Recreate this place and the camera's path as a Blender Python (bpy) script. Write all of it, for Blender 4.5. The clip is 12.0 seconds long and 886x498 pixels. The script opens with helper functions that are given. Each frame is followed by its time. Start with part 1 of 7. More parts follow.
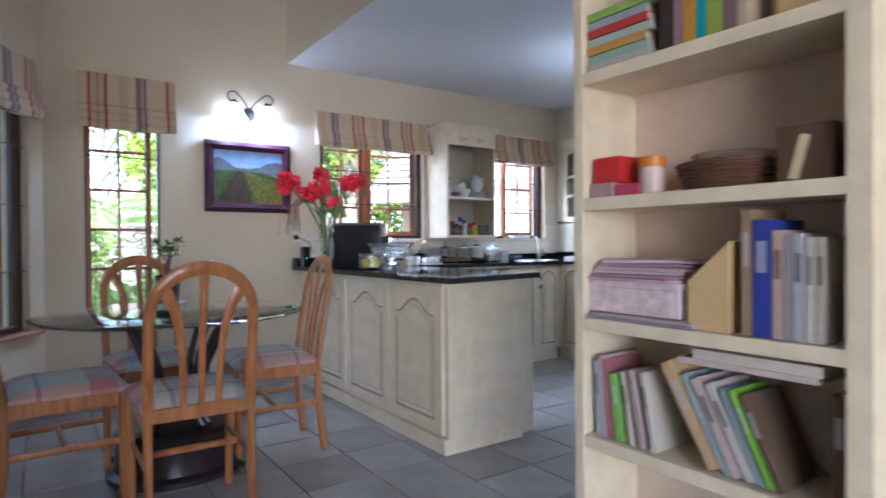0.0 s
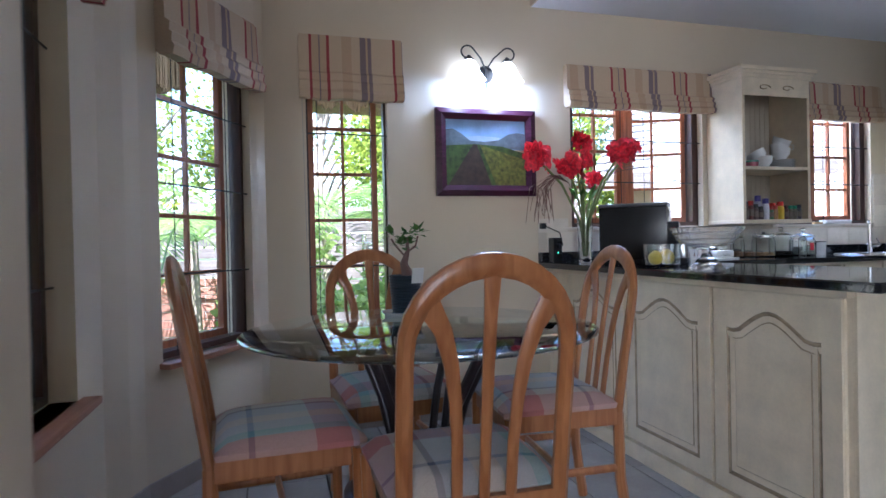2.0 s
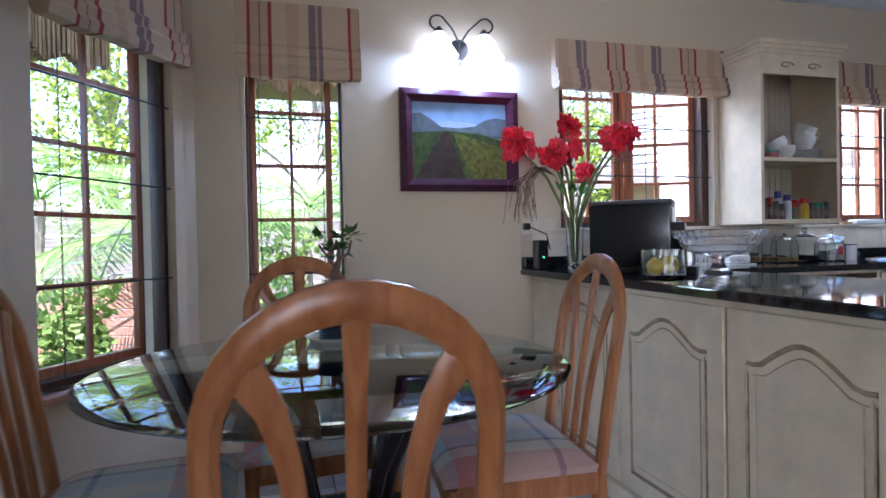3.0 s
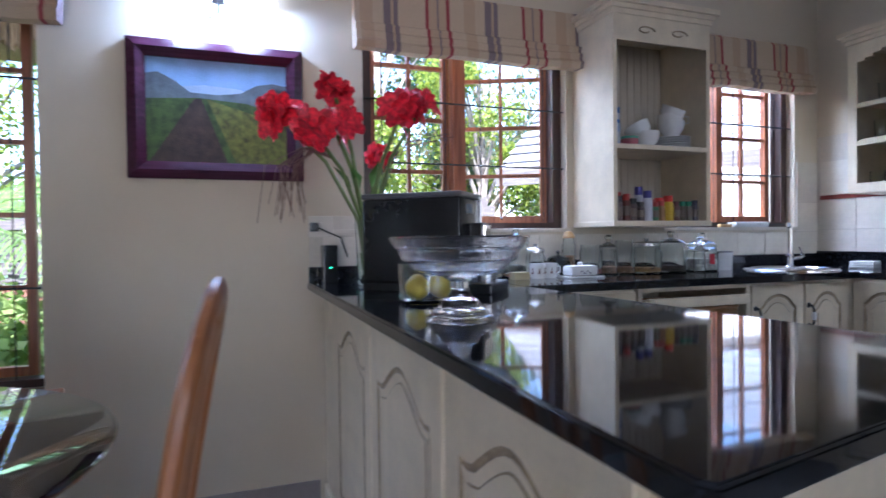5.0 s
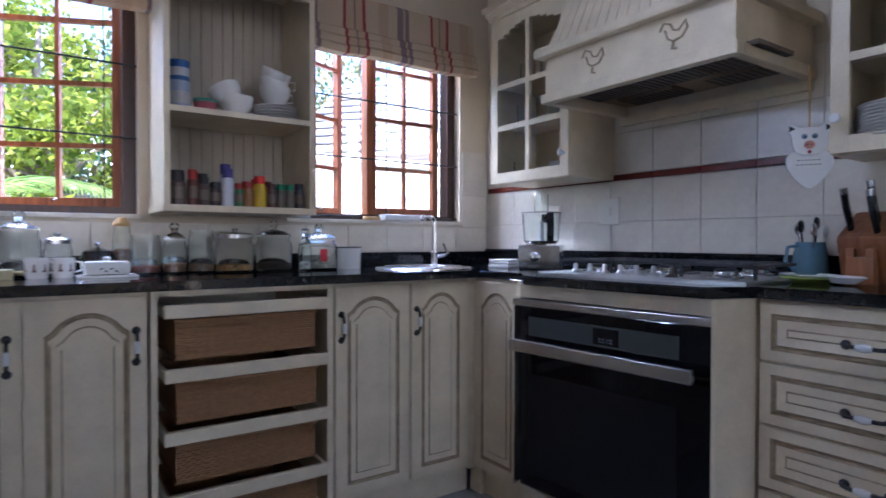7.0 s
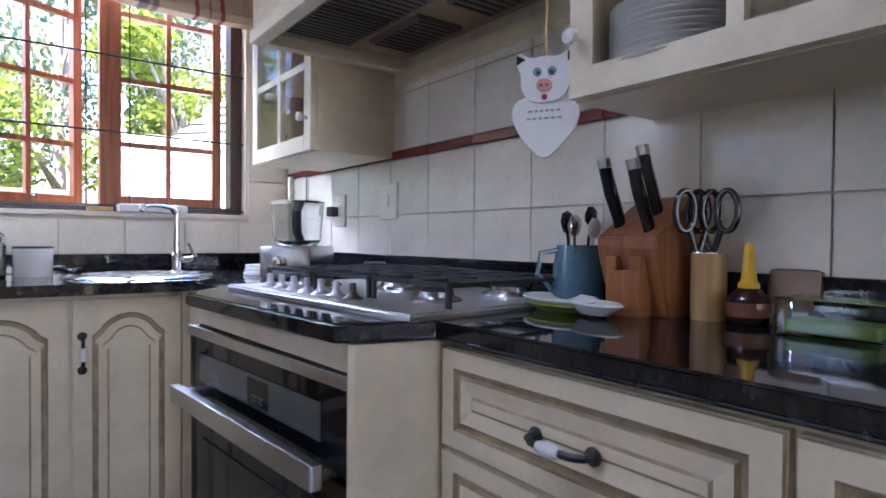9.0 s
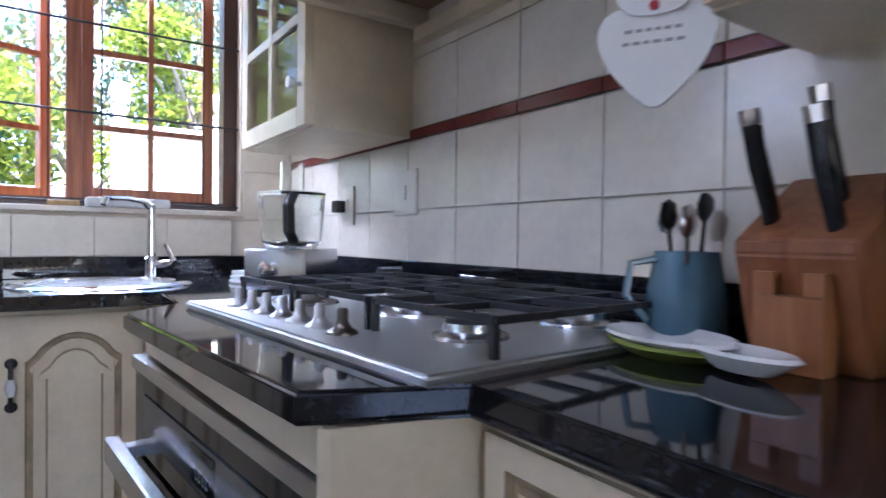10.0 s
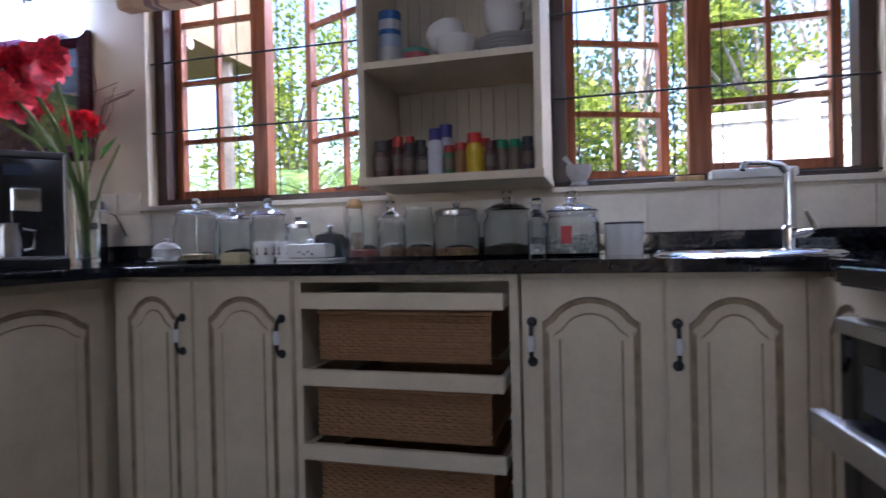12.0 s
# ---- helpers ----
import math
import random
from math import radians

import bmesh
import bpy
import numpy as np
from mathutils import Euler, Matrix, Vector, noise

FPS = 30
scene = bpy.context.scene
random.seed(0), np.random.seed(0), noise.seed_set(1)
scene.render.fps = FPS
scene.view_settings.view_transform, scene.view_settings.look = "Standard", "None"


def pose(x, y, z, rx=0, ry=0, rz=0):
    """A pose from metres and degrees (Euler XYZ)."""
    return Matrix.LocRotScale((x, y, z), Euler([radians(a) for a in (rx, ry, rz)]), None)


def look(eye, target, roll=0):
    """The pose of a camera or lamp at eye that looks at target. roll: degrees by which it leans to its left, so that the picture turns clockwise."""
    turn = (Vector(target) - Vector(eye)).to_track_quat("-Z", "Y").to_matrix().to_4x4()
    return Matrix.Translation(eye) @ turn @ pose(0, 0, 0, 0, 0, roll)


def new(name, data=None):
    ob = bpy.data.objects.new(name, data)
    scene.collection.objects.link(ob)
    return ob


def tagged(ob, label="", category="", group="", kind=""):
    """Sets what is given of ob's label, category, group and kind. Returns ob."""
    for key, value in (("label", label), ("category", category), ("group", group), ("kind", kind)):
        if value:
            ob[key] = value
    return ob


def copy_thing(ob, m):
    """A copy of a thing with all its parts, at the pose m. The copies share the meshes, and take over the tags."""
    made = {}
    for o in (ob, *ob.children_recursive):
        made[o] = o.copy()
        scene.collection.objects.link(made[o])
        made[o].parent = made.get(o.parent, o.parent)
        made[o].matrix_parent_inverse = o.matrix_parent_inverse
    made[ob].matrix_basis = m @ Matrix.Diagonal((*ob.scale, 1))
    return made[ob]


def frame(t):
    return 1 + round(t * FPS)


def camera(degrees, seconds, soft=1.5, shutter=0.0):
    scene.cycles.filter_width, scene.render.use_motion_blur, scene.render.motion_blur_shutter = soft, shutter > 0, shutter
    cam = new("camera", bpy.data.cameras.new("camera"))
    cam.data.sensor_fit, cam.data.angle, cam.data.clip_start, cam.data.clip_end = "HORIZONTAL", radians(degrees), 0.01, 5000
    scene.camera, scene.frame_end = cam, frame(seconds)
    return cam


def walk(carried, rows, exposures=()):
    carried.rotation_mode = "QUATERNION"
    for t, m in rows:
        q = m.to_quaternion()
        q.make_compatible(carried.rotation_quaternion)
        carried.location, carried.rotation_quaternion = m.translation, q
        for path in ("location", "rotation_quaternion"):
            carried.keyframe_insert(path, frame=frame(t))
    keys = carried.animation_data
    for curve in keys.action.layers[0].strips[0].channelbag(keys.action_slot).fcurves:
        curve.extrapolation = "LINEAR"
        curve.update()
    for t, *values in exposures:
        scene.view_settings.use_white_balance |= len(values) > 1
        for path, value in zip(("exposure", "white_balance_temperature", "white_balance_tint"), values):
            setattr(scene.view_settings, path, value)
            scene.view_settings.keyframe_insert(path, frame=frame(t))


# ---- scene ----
cam = camera(74.0, 12.0, shutter=0.3)
PATH = [
    (0, (0.076, -0.36, 1.065), (1.211, 1.287, 1.047), -0.4),
    (0.5, (0.112, -0.076, 1.052), (0.925, 1.752, 1.033), -1.1),
    (1, (0.069, 0.177, 1.022), (0.67, 2.084, 1.011), -1.1),
    (1.5, (0.014, 0.48, 0.991), (0.574, 2.399, 0.996), -1.1),
    (2, (0.143, 0.746, 1.03), (0.694, 2.668, 1.011), -1.2),
    (2.5, (0.31, 0.977, 1.054), (0.831, 2.908, 1.028), -1.1),
    (4.5, (1.132, 1.543, 1.052), (1.72, 3.454, 1.02), -0.9),
    (5, (1.387, 1.625, 1.07), (2.077, 3.502, 1.035), -0.7),
    (5.5, (1.703, 1.588, 1.063), (2.533, 3.408, 1.03), -0.6),
    (6, (1.995, 1.566, 1.056), (2.908, 3.345, 1.009), -0.3),
    (6.5, (2.283, 1.619, 1.04), (3.301, 3.34, 0.997), -0.1),
    (7, (2.599, 1.609, 1.018), (3.735, 3.254, 0.989), 0.1),
    (7.5, (2.881, 1.592, 1.026), (4.057, 3.209, 1.0), 0.2),
    (9.5, (3.755, 1.798, 1.024), (4.955, 3.397, 0.989), 0.5),
    (10, (3.821, 1.993, 1.026), (4.954, 3.641, 0.994), 0.7),
    (10.5, (3.826, 2.139, 1.015), (4.638, 3.967, 0.985), 0.3),
    (11, (3.801, 2.177, 1.002), (4.083, 4.156, 0.976), -0.5),
    (11.5, (3.731, 2.18, 0.973), (3.505, 4.168, 0.962), -0.9),
    (12, (3.625, 2.15, 0.938), (3.099, 4.079, 0.925), -1.3),
]
walk(cam, [(t, look(eye, target, roll)) for t, eye, target, roll in PATH], [(0, 3.2, 5300, 15), (1.0, 2.85, 5200, 14), (2.5, 2.85, 5300, 18), (4.5, 2.7, 5250, 21), (5.5, 2.75, 5050, 19), (7.0, 2.65, 5300, 23), (9.5, 3.25, 5550, 24), (10.5, 3.1, 5400, 22), (12, 2.25, 5550, 25)])

# ---- light ----
world = bpy.data.worlds.new("sky")
scene.world = world
world.use_nodes = True
_n = world.node_tree.nodes
_sky = _n.new("ShaderNodeTexSky")
_sky.sky_type = "NISHITA"
_sky.sun_disc = False
_sky.sun_elevation, _sky.sun_rotation = radians(55), radians(205)
world.node_tree.links.new(_sky.outputs[0], _n["Background"].inputs[0])
_n["Background"].inputs[1].default_value = 0.15
sun = new("sun", bpy.data.lights.new("sun", "SUN"))
sun.data.energy, sun.data.angle, sun.data.color = 4.0, radians(0.5), (1, 0.95, 0.87)
sun.matrix_world = look((0, 0, 0), (0.24, 0.52, -0.82))


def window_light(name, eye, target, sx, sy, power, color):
    """An area lamp at eye, aimed at target, standing in for skylight."""
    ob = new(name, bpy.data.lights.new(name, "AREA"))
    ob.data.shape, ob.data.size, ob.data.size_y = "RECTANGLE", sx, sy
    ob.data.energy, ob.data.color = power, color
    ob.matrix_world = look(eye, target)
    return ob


# Interior fill lamps, added at south and west openings out of view.
window_light("skylight_south_doors", (-1.8, -4.9, 1.2), (-1.8, 0, 1.1), 2.8, 2.1, 20, (1.0, 0.92, 0.82))
window_light("skylight_south_window", (3.5, -4.9, 1.55), (3.5, 0, 1.0), 1.8, 1.3, 0.8, (0.9, 0.94, 1.0))
window_light("skylight_west_window", (-5.9, -2.0, 1.4), (0, -1.0, 1.0), 1.9, 1.6, 8, (1.0, 0.95, 0.88))
# Added lamps outside, above both kitchen windows, to strengthen the daylight on the worktops.
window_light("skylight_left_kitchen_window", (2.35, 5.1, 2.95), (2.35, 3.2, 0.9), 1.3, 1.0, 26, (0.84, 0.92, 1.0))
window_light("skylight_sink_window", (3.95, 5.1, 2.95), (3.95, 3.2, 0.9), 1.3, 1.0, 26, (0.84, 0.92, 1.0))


# ---- materials ----
def mat(name, color, rough=0.5, metal=0.0, vary=0.12, scale=3.0, grain=60.0, bump=0.05, **kw):
    """A surface whose colour wanders at two scales, with fine relief."""
    m = bpy.data.materials.new(name)
    m.use_nodes = True
    nt = m.node_tree
    b = nt.nodes["Principled BSDF"]
    b.inputs["Roughness"].default_value = rough
    b.inputs["Metallic"].default_value = metal
    b.inputs["Base Color"].default_value = (*color, 1)
    if vary or bump:
        tc = nt.nodes.new("ShaderNodeTexCoord")
        big = nt.nodes.new("ShaderNodeTexNoise")
        big.inputs["Scale"].default_value, big.inputs["Detail"].default_value = scale, 4
        fine = nt.nodes.new("ShaderNodeTexNoise")
        fine.inputs["Scale"].default_value, fine.inputs["Detail"].default_value = grain, 3
        for t in (big, fine):
            nt.links.new(tc.outputs["Object"], t.inputs["Vector"])
        add = nt.nodes.new("ShaderNodeMath")
        add.operation = "MULTIPLY_ADD"
        add.inputs[1].default_value = 0.35
        nt.links.new(fine.outputs["Fac"], add.inputs[0])
        nt.links.new(big.outputs["Fac"], add.inputs[2])
        mix = nt.nodes.new("ShaderNodeMix")
        mix.data_type = "RGBA"
        mix.inputs["A"].default_value = (*[c * (1 - vary) for c in color], 1)
        mix.inputs["B"].default_value = (*[min(1, c * (1 + vary)) for c in color], 1)
        rng = nt.nodes.new("ShaderNodeMapRange")
        rng.inputs["From Min"].default_value, rng.inputs["From Max"].default_value = 0.45, 0.9
        nt.links.new(add.outputs[0], rng.inputs["Value"])
        nt.links.new(rng.outputs[0], mix.inputs["Factor"])
        nt.links.new(mix.outputs["Result"], b.inputs["Base Color"])
        if bump:
            bp = nt.nodes.new("ShaderNodeBump")
            bp.inputs["Strength"].default_value, bp.inputs["Distance"].default_value = bump, 0.01
            nt.links.new(fine.outputs["Fac"], bp.inputs["Height"])
            nt.links.new(bp.outputs[0], b.inputs["Normal"])
    for k, v in kw.items():
        b.inputs[k.replace("_", " ")].default_value = v
    return m


def wood(name, dark, light, rough=0.35, axis=2, scale=14.0):
    """Timber with its grain along one axis."""
    m = bpy.data.materials.new(name)
    m.use_nodes = True
    nt = m.node_tree
    b = nt.nodes["Principled BSDF"]
    b.inputs["Roughness"].default_value = rough
    tc, mp, nz, rp, bp = (nt.nodes.new(k) for k in ("ShaderNodeTexCoord", "ShaderNodeMapping", "ShaderNodeTexNoise", "ShaderNodeValToRGB", "ShaderNodeBump"))
    s = [scale * 4] * 3
    s[axis] = scale * 0.25
    mp.inputs["Scale"].default_value = s
    nz.inputs["Scale"].default_value, nz.inputs["Detail"].default_value, nz.inputs["Distortion"].default_value = 1.0, 5, 0.6
    rp.color_ramp.elements[0].position, rp.color_ramp.elements[1].position = 0.3, 0.72
    rp.color_ramp.elements[0].color, rp.color_ramp.elements[1].color = (*dark, 1), (*light, 1)
    bp.inputs["Strength"].default_value, bp.inputs["Distance"].default_value = 0.08, 0.005
    nt.links.new(tc.outputs["Object"], mp.inputs[0])
    nt.links.new(mp.outputs[0], nz.inputs["Vector"])
    nt.links.new(nz.outputs["Fac"], rp.inputs[0])
    nt.links.new(nz.outputs["Fac"], bp.inputs["Height"])
    nt.links.new(rp.outputs[0], b.inputs["Base Color"])
    nt.links.new(bp.outputs[0], b.inputs["Normal"])
    return m


def striped(name, stops, period, axis=0, cross=None, rough=0.9, noise_amount=0.08):
    """Woven cloth with stripes of the given (start, colour) along one axis, and crossing ones if cross is given."""
    m = bpy.data.materials.new(name)
    m.use_nodes = True
    nt = m.node_tree
    b = nt.nodes["Principled BSDF"]
    b.inputs["Roughness"].default_value = rough
    tc, sep = nt.nodes.new("ShaderNodeTexCoord"), nt.nodes.new("ShaderNodeSeparateXYZ")
    nt.links.new(tc.outputs["Object"], sep.inputs[0])

    def band(ax, st, per):
        d, f, r = nt.nodes.new("ShaderNodeMath"), nt.nodes.new("ShaderNodeMath"), nt.nodes.new("ShaderNodeValToRGB")
        d.operation, f.operation = "DIVIDE", "FRACT"
        d.inputs[1].default_value = per
        r.color_ramp.interpolation = "CONSTANT"
        els = r.color_ramp.elements
        while len(els) < len(st):
            els.new(0.5)
        for e, (p, c) in zip(els, st):
            e.position = p
        for e, (p, c) in zip(els, st):
            e.color = (*c, 1)
        nt.links.new(sep.outputs[ax], d.inputs[0])
        nt.links.new(d.outputs[0], f.inputs[0])
        nt.links.new(f.outputs[0], r.inputs[0])
        return r.outputs[0]

    out = band(axis, stops, period)
    if cross:
        mix = nt.nodes.new("ShaderNodeMix")
        mix.data_type = "RGBA"
        mix.inputs["Factor"].default_value = 0.5
        nt.links.new(out, mix.inputs["A"])
        nt.links.new(band(cross[0], cross[1], cross[2]), mix.inputs["B"])
        out = mix.outputs["Result"]
    nz = nt.nodes.new("ShaderNodeTexNoise")
    nz.inputs["Scale"].default_value, nz.inputs["Detail"].default_value = 350.0, 2
    nt.links.new(tc.outputs["Object"], nz.inputs["Vector"])
    hsv = nt.nodes.new("ShaderNodeHueSaturation")
    rg = nt.nodes.new("ShaderNodeMapRange")
    rg.inputs["To Min"].default_value, rg.inputs["To Max"].default_value = 1 - 3 * noise_amount, 1 + 3 * noise_amount
    nt.links.new(nz.outputs["Fac"], rg.inputs["Value"])
    nt.links.new(rg.outputs[0], hsv.inputs["Value"])
    nt.links.new(out, hsv.inputs["Color"])
    nt.links.new(hsv.outputs[0], b.inputs["Base Color"])
    bp = nt.nodes.new("ShaderNodeBump")
    bp.inputs["Strength"].default_value, bp.inputs["Distance"].default_value = 0.2, 0.002
    nt.links.new(nz.outputs["Fac"], bp.inputs["Height"])
    nt.links.new(bp.outputs[0], b.inputs["Normal"])
    return m


def per_piece(name, base, spread, rough, scale=8.0, bump=0.05):
    """Like mat(), and each piece has its own shade."""
    m = mat(name, base, rough, vary=0.1, scale=scale, bump=bump)
    nt = m.node_tree
    b = nt.nodes["Principled BSDF"]
    src = b.inputs["Base Color"].links[0].from_socket
    info, rg, hsv = nt.nodes.new("ShaderNodeObjectInfo"), nt.nodes.new("ShaderNodeMapRange"), nt.nodes.new("ShaderNodeHueSaturation")
    rg.inputs["To Min"].default_value, rg.inputs["To Max"].default_value = 1 - spread, 1 + spread
    nt.links.new(info.outputs["Random"], rg.inputs["Value"])
    nt.links.new(rg.outputs[0], hsv.inputs["Value"])
    nt.links.new(src, hsv.inputs["Color"])
    nt.links.new(hsv.outputs[0], b.inputs["Base Color"])
    return m


def leafy(name, a, c, rough=0.5):
    """Foliage: each leaf its own green, some light coming through."""
    m = bpy.data.materials.new(name)
    m.use_nodes = True
    nt = m.node_tree
    b = nt.nodes["Principled BSDF"]
    b.inputs["Roughness"].default_value = rough
    g, r = nt.nodes.new("ShaderNodeNewGeometry"), nt.nodes.new("ShaderNodeValToRGB")
    r.color_ramp.elements[0].color, r.color_ramp.elements[1].color = (*a, 1), (*c, 1)
    nt.links.new(g.outputs["Random Per Island"], r.inputs[0])
    nt.links.new(r.outputs[0], b.inputs["Base Color"])
    tr, mx = nt.nodes.new("ShaderNodeBsdfTranslucent"), nt.nodes.new("ShaderNodeMixShader")
    nt.links.new(r.outputs[0], tr.inputs[0])
    mx.inputs[0].default_value = 0.55
    nt.links.new(b.outputs[0], mx.inputs[1])
    nt.links.new(tr.outputs[0], mx.inputs[2])
    nt.links.new(mx.outputs[0], nt.nodes["Material Output"].inputs[0])
    return m


M_WALL = mat("cream_wall_paint", (0.64, 0.555, 0.42), 0.75, vary=0.04, scale=1.5, grain=220, bump=0.12)
M_CEIL = mat("white_ceiling_paint", (0.72, 0.74, 0.78), 0.8, vary=0.03, scale=1.2, bump=0.04)
M_GROUT = mat("dark_floor_grout", (0.10, 0.09, 0.085), 0.9)
M_TILE = per_piece("grey_floor_tile", (0.34, 0.33, 0.325), 0.16, 0.25, 6.0)
M_WTILE = per_piece("white_wall_tile", (0.73, 0.67, 0.57), 0.05, 0.24, 5.0, 0.06)
M_RTILE = mat("oxblood_trim_tile", (0.16, 0.025, 0.02), 0.15)
M_WGROUT = mat("cream_wall_grout", (0.62, 0.56, 0.47), 0.9)
M_SKIRT = mat("grey_skirting_tile", (0.30, 0.26, 0.24), 0.35)
M_CAB = mat("antiqued_cream_paint", (0.74, 0.63, 0.455), 0.38, vary=0.10, scale=9.0, grain=90, bump=0.06)
M_GLAZE = mat("brown_antique_glaze", (0.36, 0.27, 0.16), 0.5, vary=0.3, scale=20)
M_SHELFIN = mat("darker_shelf_back", (0.50, 0.44, 0.34), 0.55, vary=0.08)
M_GRANITE = mat("black_granite", (0.012, 0.013, 0.016), 0.05, vary=0.9, scale=60, grain=300, bump=0.0, Specular_IOR_Level=0.6)
M_WOODF = wood("window_timber", (0.20, 0.058, 0.022), (0.42, 0.14, 0.055), 0.35)
M_FRAMED = wood("dark_outer_frame_timber", (0.035, 0.016, 0.012), (0.07, 0.03, 0.02), 0.35)
M_SILL = wood("terracotta_sill", (0.33, 0.15, 0.09), (0.45, 0.22, 0.13), 0.5, axis=0)
M_CHAIR = wood("orange_beech", (0.27, 0.095, 0.030), (0.44, 0.185, 0.066), 0.3, scale=10)
M_BLOCK = wood("knife_block_wood", (0.20, 0.065, 0.025), (0.36, 0.14, 0.05), 0.4)
M_BAMBOO = wood("pale_bamboo", (0.42, 0.25, 0.09), (0.62, 0.40, 0.17), 0.4)
M_GLASS = mat("clear_glass", (0.97, 1.0, 0.99), 0.0, vary=0, bump=0, Transmission_Weight=1.0, IOR=1.45)
M_CUTGLASS = mat("pressed_ribbed_glass", (1, 1, 1), 0.02, vary=0.0, grain=30, bump=0.3, Transmission_Weight=1.0, IOR=1.5)
M_TGLASS = mat("green_tinted_table_glass", (0.80, 0.95, 0.90), 0.0, vary=0, bump=0, Transmission_Weight=1.0, IOR=1.5)
M_PANE = mat("window_pane_glass", (1, 1, 1), 0.0, vary=0, bump=0, Transmission_Weight=1.0, IOR=1.1)
M_BLACK = mat("black_iron", (0.015, 0.015, 0.017), 0.4, vary=0.3)
M_GRATE = mat("cast_iron_grate", (0.02, 0.02, 0.022), 0.55, vary=0.3)
M_PLASTIC = mat("black_plastic", (0.014, 0.014, 0.016), 0.25, vary=0.1)
M_OVENGLASS = mat("black_oven_glass", (0.006, 0.006, 0.008), 0.05, vary=0, bump=0, Specular_IOR_Level=0.25)
M_STEEL = mat("brushed_steel", (0.55, 0.55, 0.56), 0.25, 1.0, vary=0.06, grain=200)
M_HOBSTEEL = mat("satin_hob_steel", (0.72, 0.73, 0.75), 0.32, 1.0, vary=0.04, grain=200)
M_CHROME = mat("chrome", (0.8, 0.8, 0.82), 0.06, 1.0, vary=0, bump=0)
M_CHINA = mat("white_china", (0.80, 0.79, 0.77), 0.12, vary=0.03)
M_WHITE = mat("white_plastic", (0.72, 0.72, 0.70), 0.35, vary=0.04)
M_SWITCH = mat("cream_switch_plastic", (0.70, 0.65, 0.56), 0.35, vary=0.04)
M_WICKER = mat("brown_wicker", (0.36, 0.19, 0.08), 0.6, vary=0.16, scale=60, grain=300, bump=0.2)
M_GREYHOOD = mat("grey_hood_filter", (0.16, 0.12, 0.09), 0.5)
M_PURPLE = wood("dark_purple_frame", (0.035, 0.010, 0.022), (0.075, 0.02, 0.045), 0.22, axis=0)
M_RED = mat("red_petals", (0.72, 0.02, 0.045), 0.55, vary=0.4, scale=60)
M_STEM = mat("flower_stem", (0.16, 0.22, 0.06), 0.5)
M_DRY = mat("dried_palm_strands", (0.16, 0.09, 0.07), 0.8)
M_LEAF = leafy("plant_leaves", (0.03, 0.09, 0.015), (0.10, 0.20, 0.04))
M_YELLOW = mat("yellow_lemon", (0.62, 0.44, 0.05), 0.4)
M_BLUEMUG = mat("blue_glazed_stoneware", (0.10, 0.20, 0.27), 0.2)
TAN, RED, GREY, CRM = (0.50, 0.36, 0.24), (0.30, 0.05, 0.06), (0.22, 0.17, 0.18), (0.56, 0.44, 0.31)
M_BLIND = striped("tartan_blind_cloth", [(0, CRM), (0.10, GREY), (0.17, TAN), (0.195, GREY), (0.235, CRM), (0.50, RED), (0.53, TAN), (0.61, GREY), (0.628, TAN), (0.70, RED), (0.735, CRM), (0.88, TAN)], 0.46)
TEAL, PNK, BEI, BLU = (0.12, 0.33, 0.36), (0.42, 0.16, 0.15), (0.50, 0.43, 0.36), (0.34, 0.38, 0.44)
M_SEAT = striped("woven_seat_cloth", [(0, BEI), (0.14, BLU), (0.3, TEAL), (0.38, PNK), (0.66, BEI), (0.78, (0.12, 0.13, 0.18)), (0.82, BLU)], 0.45, 0,
                 (1, [(0, BEI), (0.2, PNK), (0.45, BLU), (0.5, BEI), (0.75, (0.16, 0.17, 0.22)), (0.79, BEI)], 0.4))


def glowing(name, color, strength):
    m = bpy.data.materials.new(name)
    m.use_nodes = True
    b = m.node_tree.nodes["Principled BSDF"]
    b.inputs["Base Color"].default_value = (0.8, 0.8, 0.8, 1)
    b.inputs["Emission Color"].default_value = (*color, 1)
    b.inputs["Emission Strength"].default_value = strength
    return m


M_SHADE = glowing("lit_white_glass_shade", (0.85, 0.92, 1.0), 1.1)


# ---- builders ----
def thing(name, label, category, x=0.0, y=0.0, z=0.0, rz=0.0, group=""):
    ob = new(name)
    ob.empty_display_size = 0.1
    ob.matrix_world = pose(x, y, z, 0, 0, rz)
    return tagged(ob, label, category, group)


def part(name, bm, material, parent=None, label="", smooth=False, kind=""):
    me = bpy.data.meshes.new(name)
    bmesh.ops.recalc_face_normals(bm, faces=bm.faces)
    bm.to_mesh(me)
    bm.free()
    if smooth:
        for p in me.polygons:
            p.use_smooth = True
        me.set_sharp_from_angle(angle=radians(35))
    for mt in material if isinstance(material, (list, tuple)) else [material]:
        me.materials.append(mt)
    ob = new(name, me)
    if parent:
        ob.parent = parent
    return tagged(ob, label, kind=kind)


def add_box(bm, x0, x1, y0, y1, z0, z1, bevel=0.0, m=None, mi=0):
    mat4 = Matrix.LocRotScale(((x0 + x1) / 2, (y0 + y1) / 2, (z0 + z1) / 2), None, (abs(x1 - x0), abs(y1 - y0), abs(z1 - z0)))
    if m:
        mat4 = m @ mat4
    before = set(bm.faces) if mi else None
    r = bmesh.ops.create_cube(bm, size=1, matrix=mat4)
    if bevel:
        edges = {e for v in r["verts"] for e in v.link_edges}
        bmesh.ops.bevel(bm, geom=list(edges), offset=bevel, segments=2, affect="EDGES", profile=0.6)
    if mi:
        for f in bm.faces:
            if f not in before:
                f.material_index = mi
    return bm


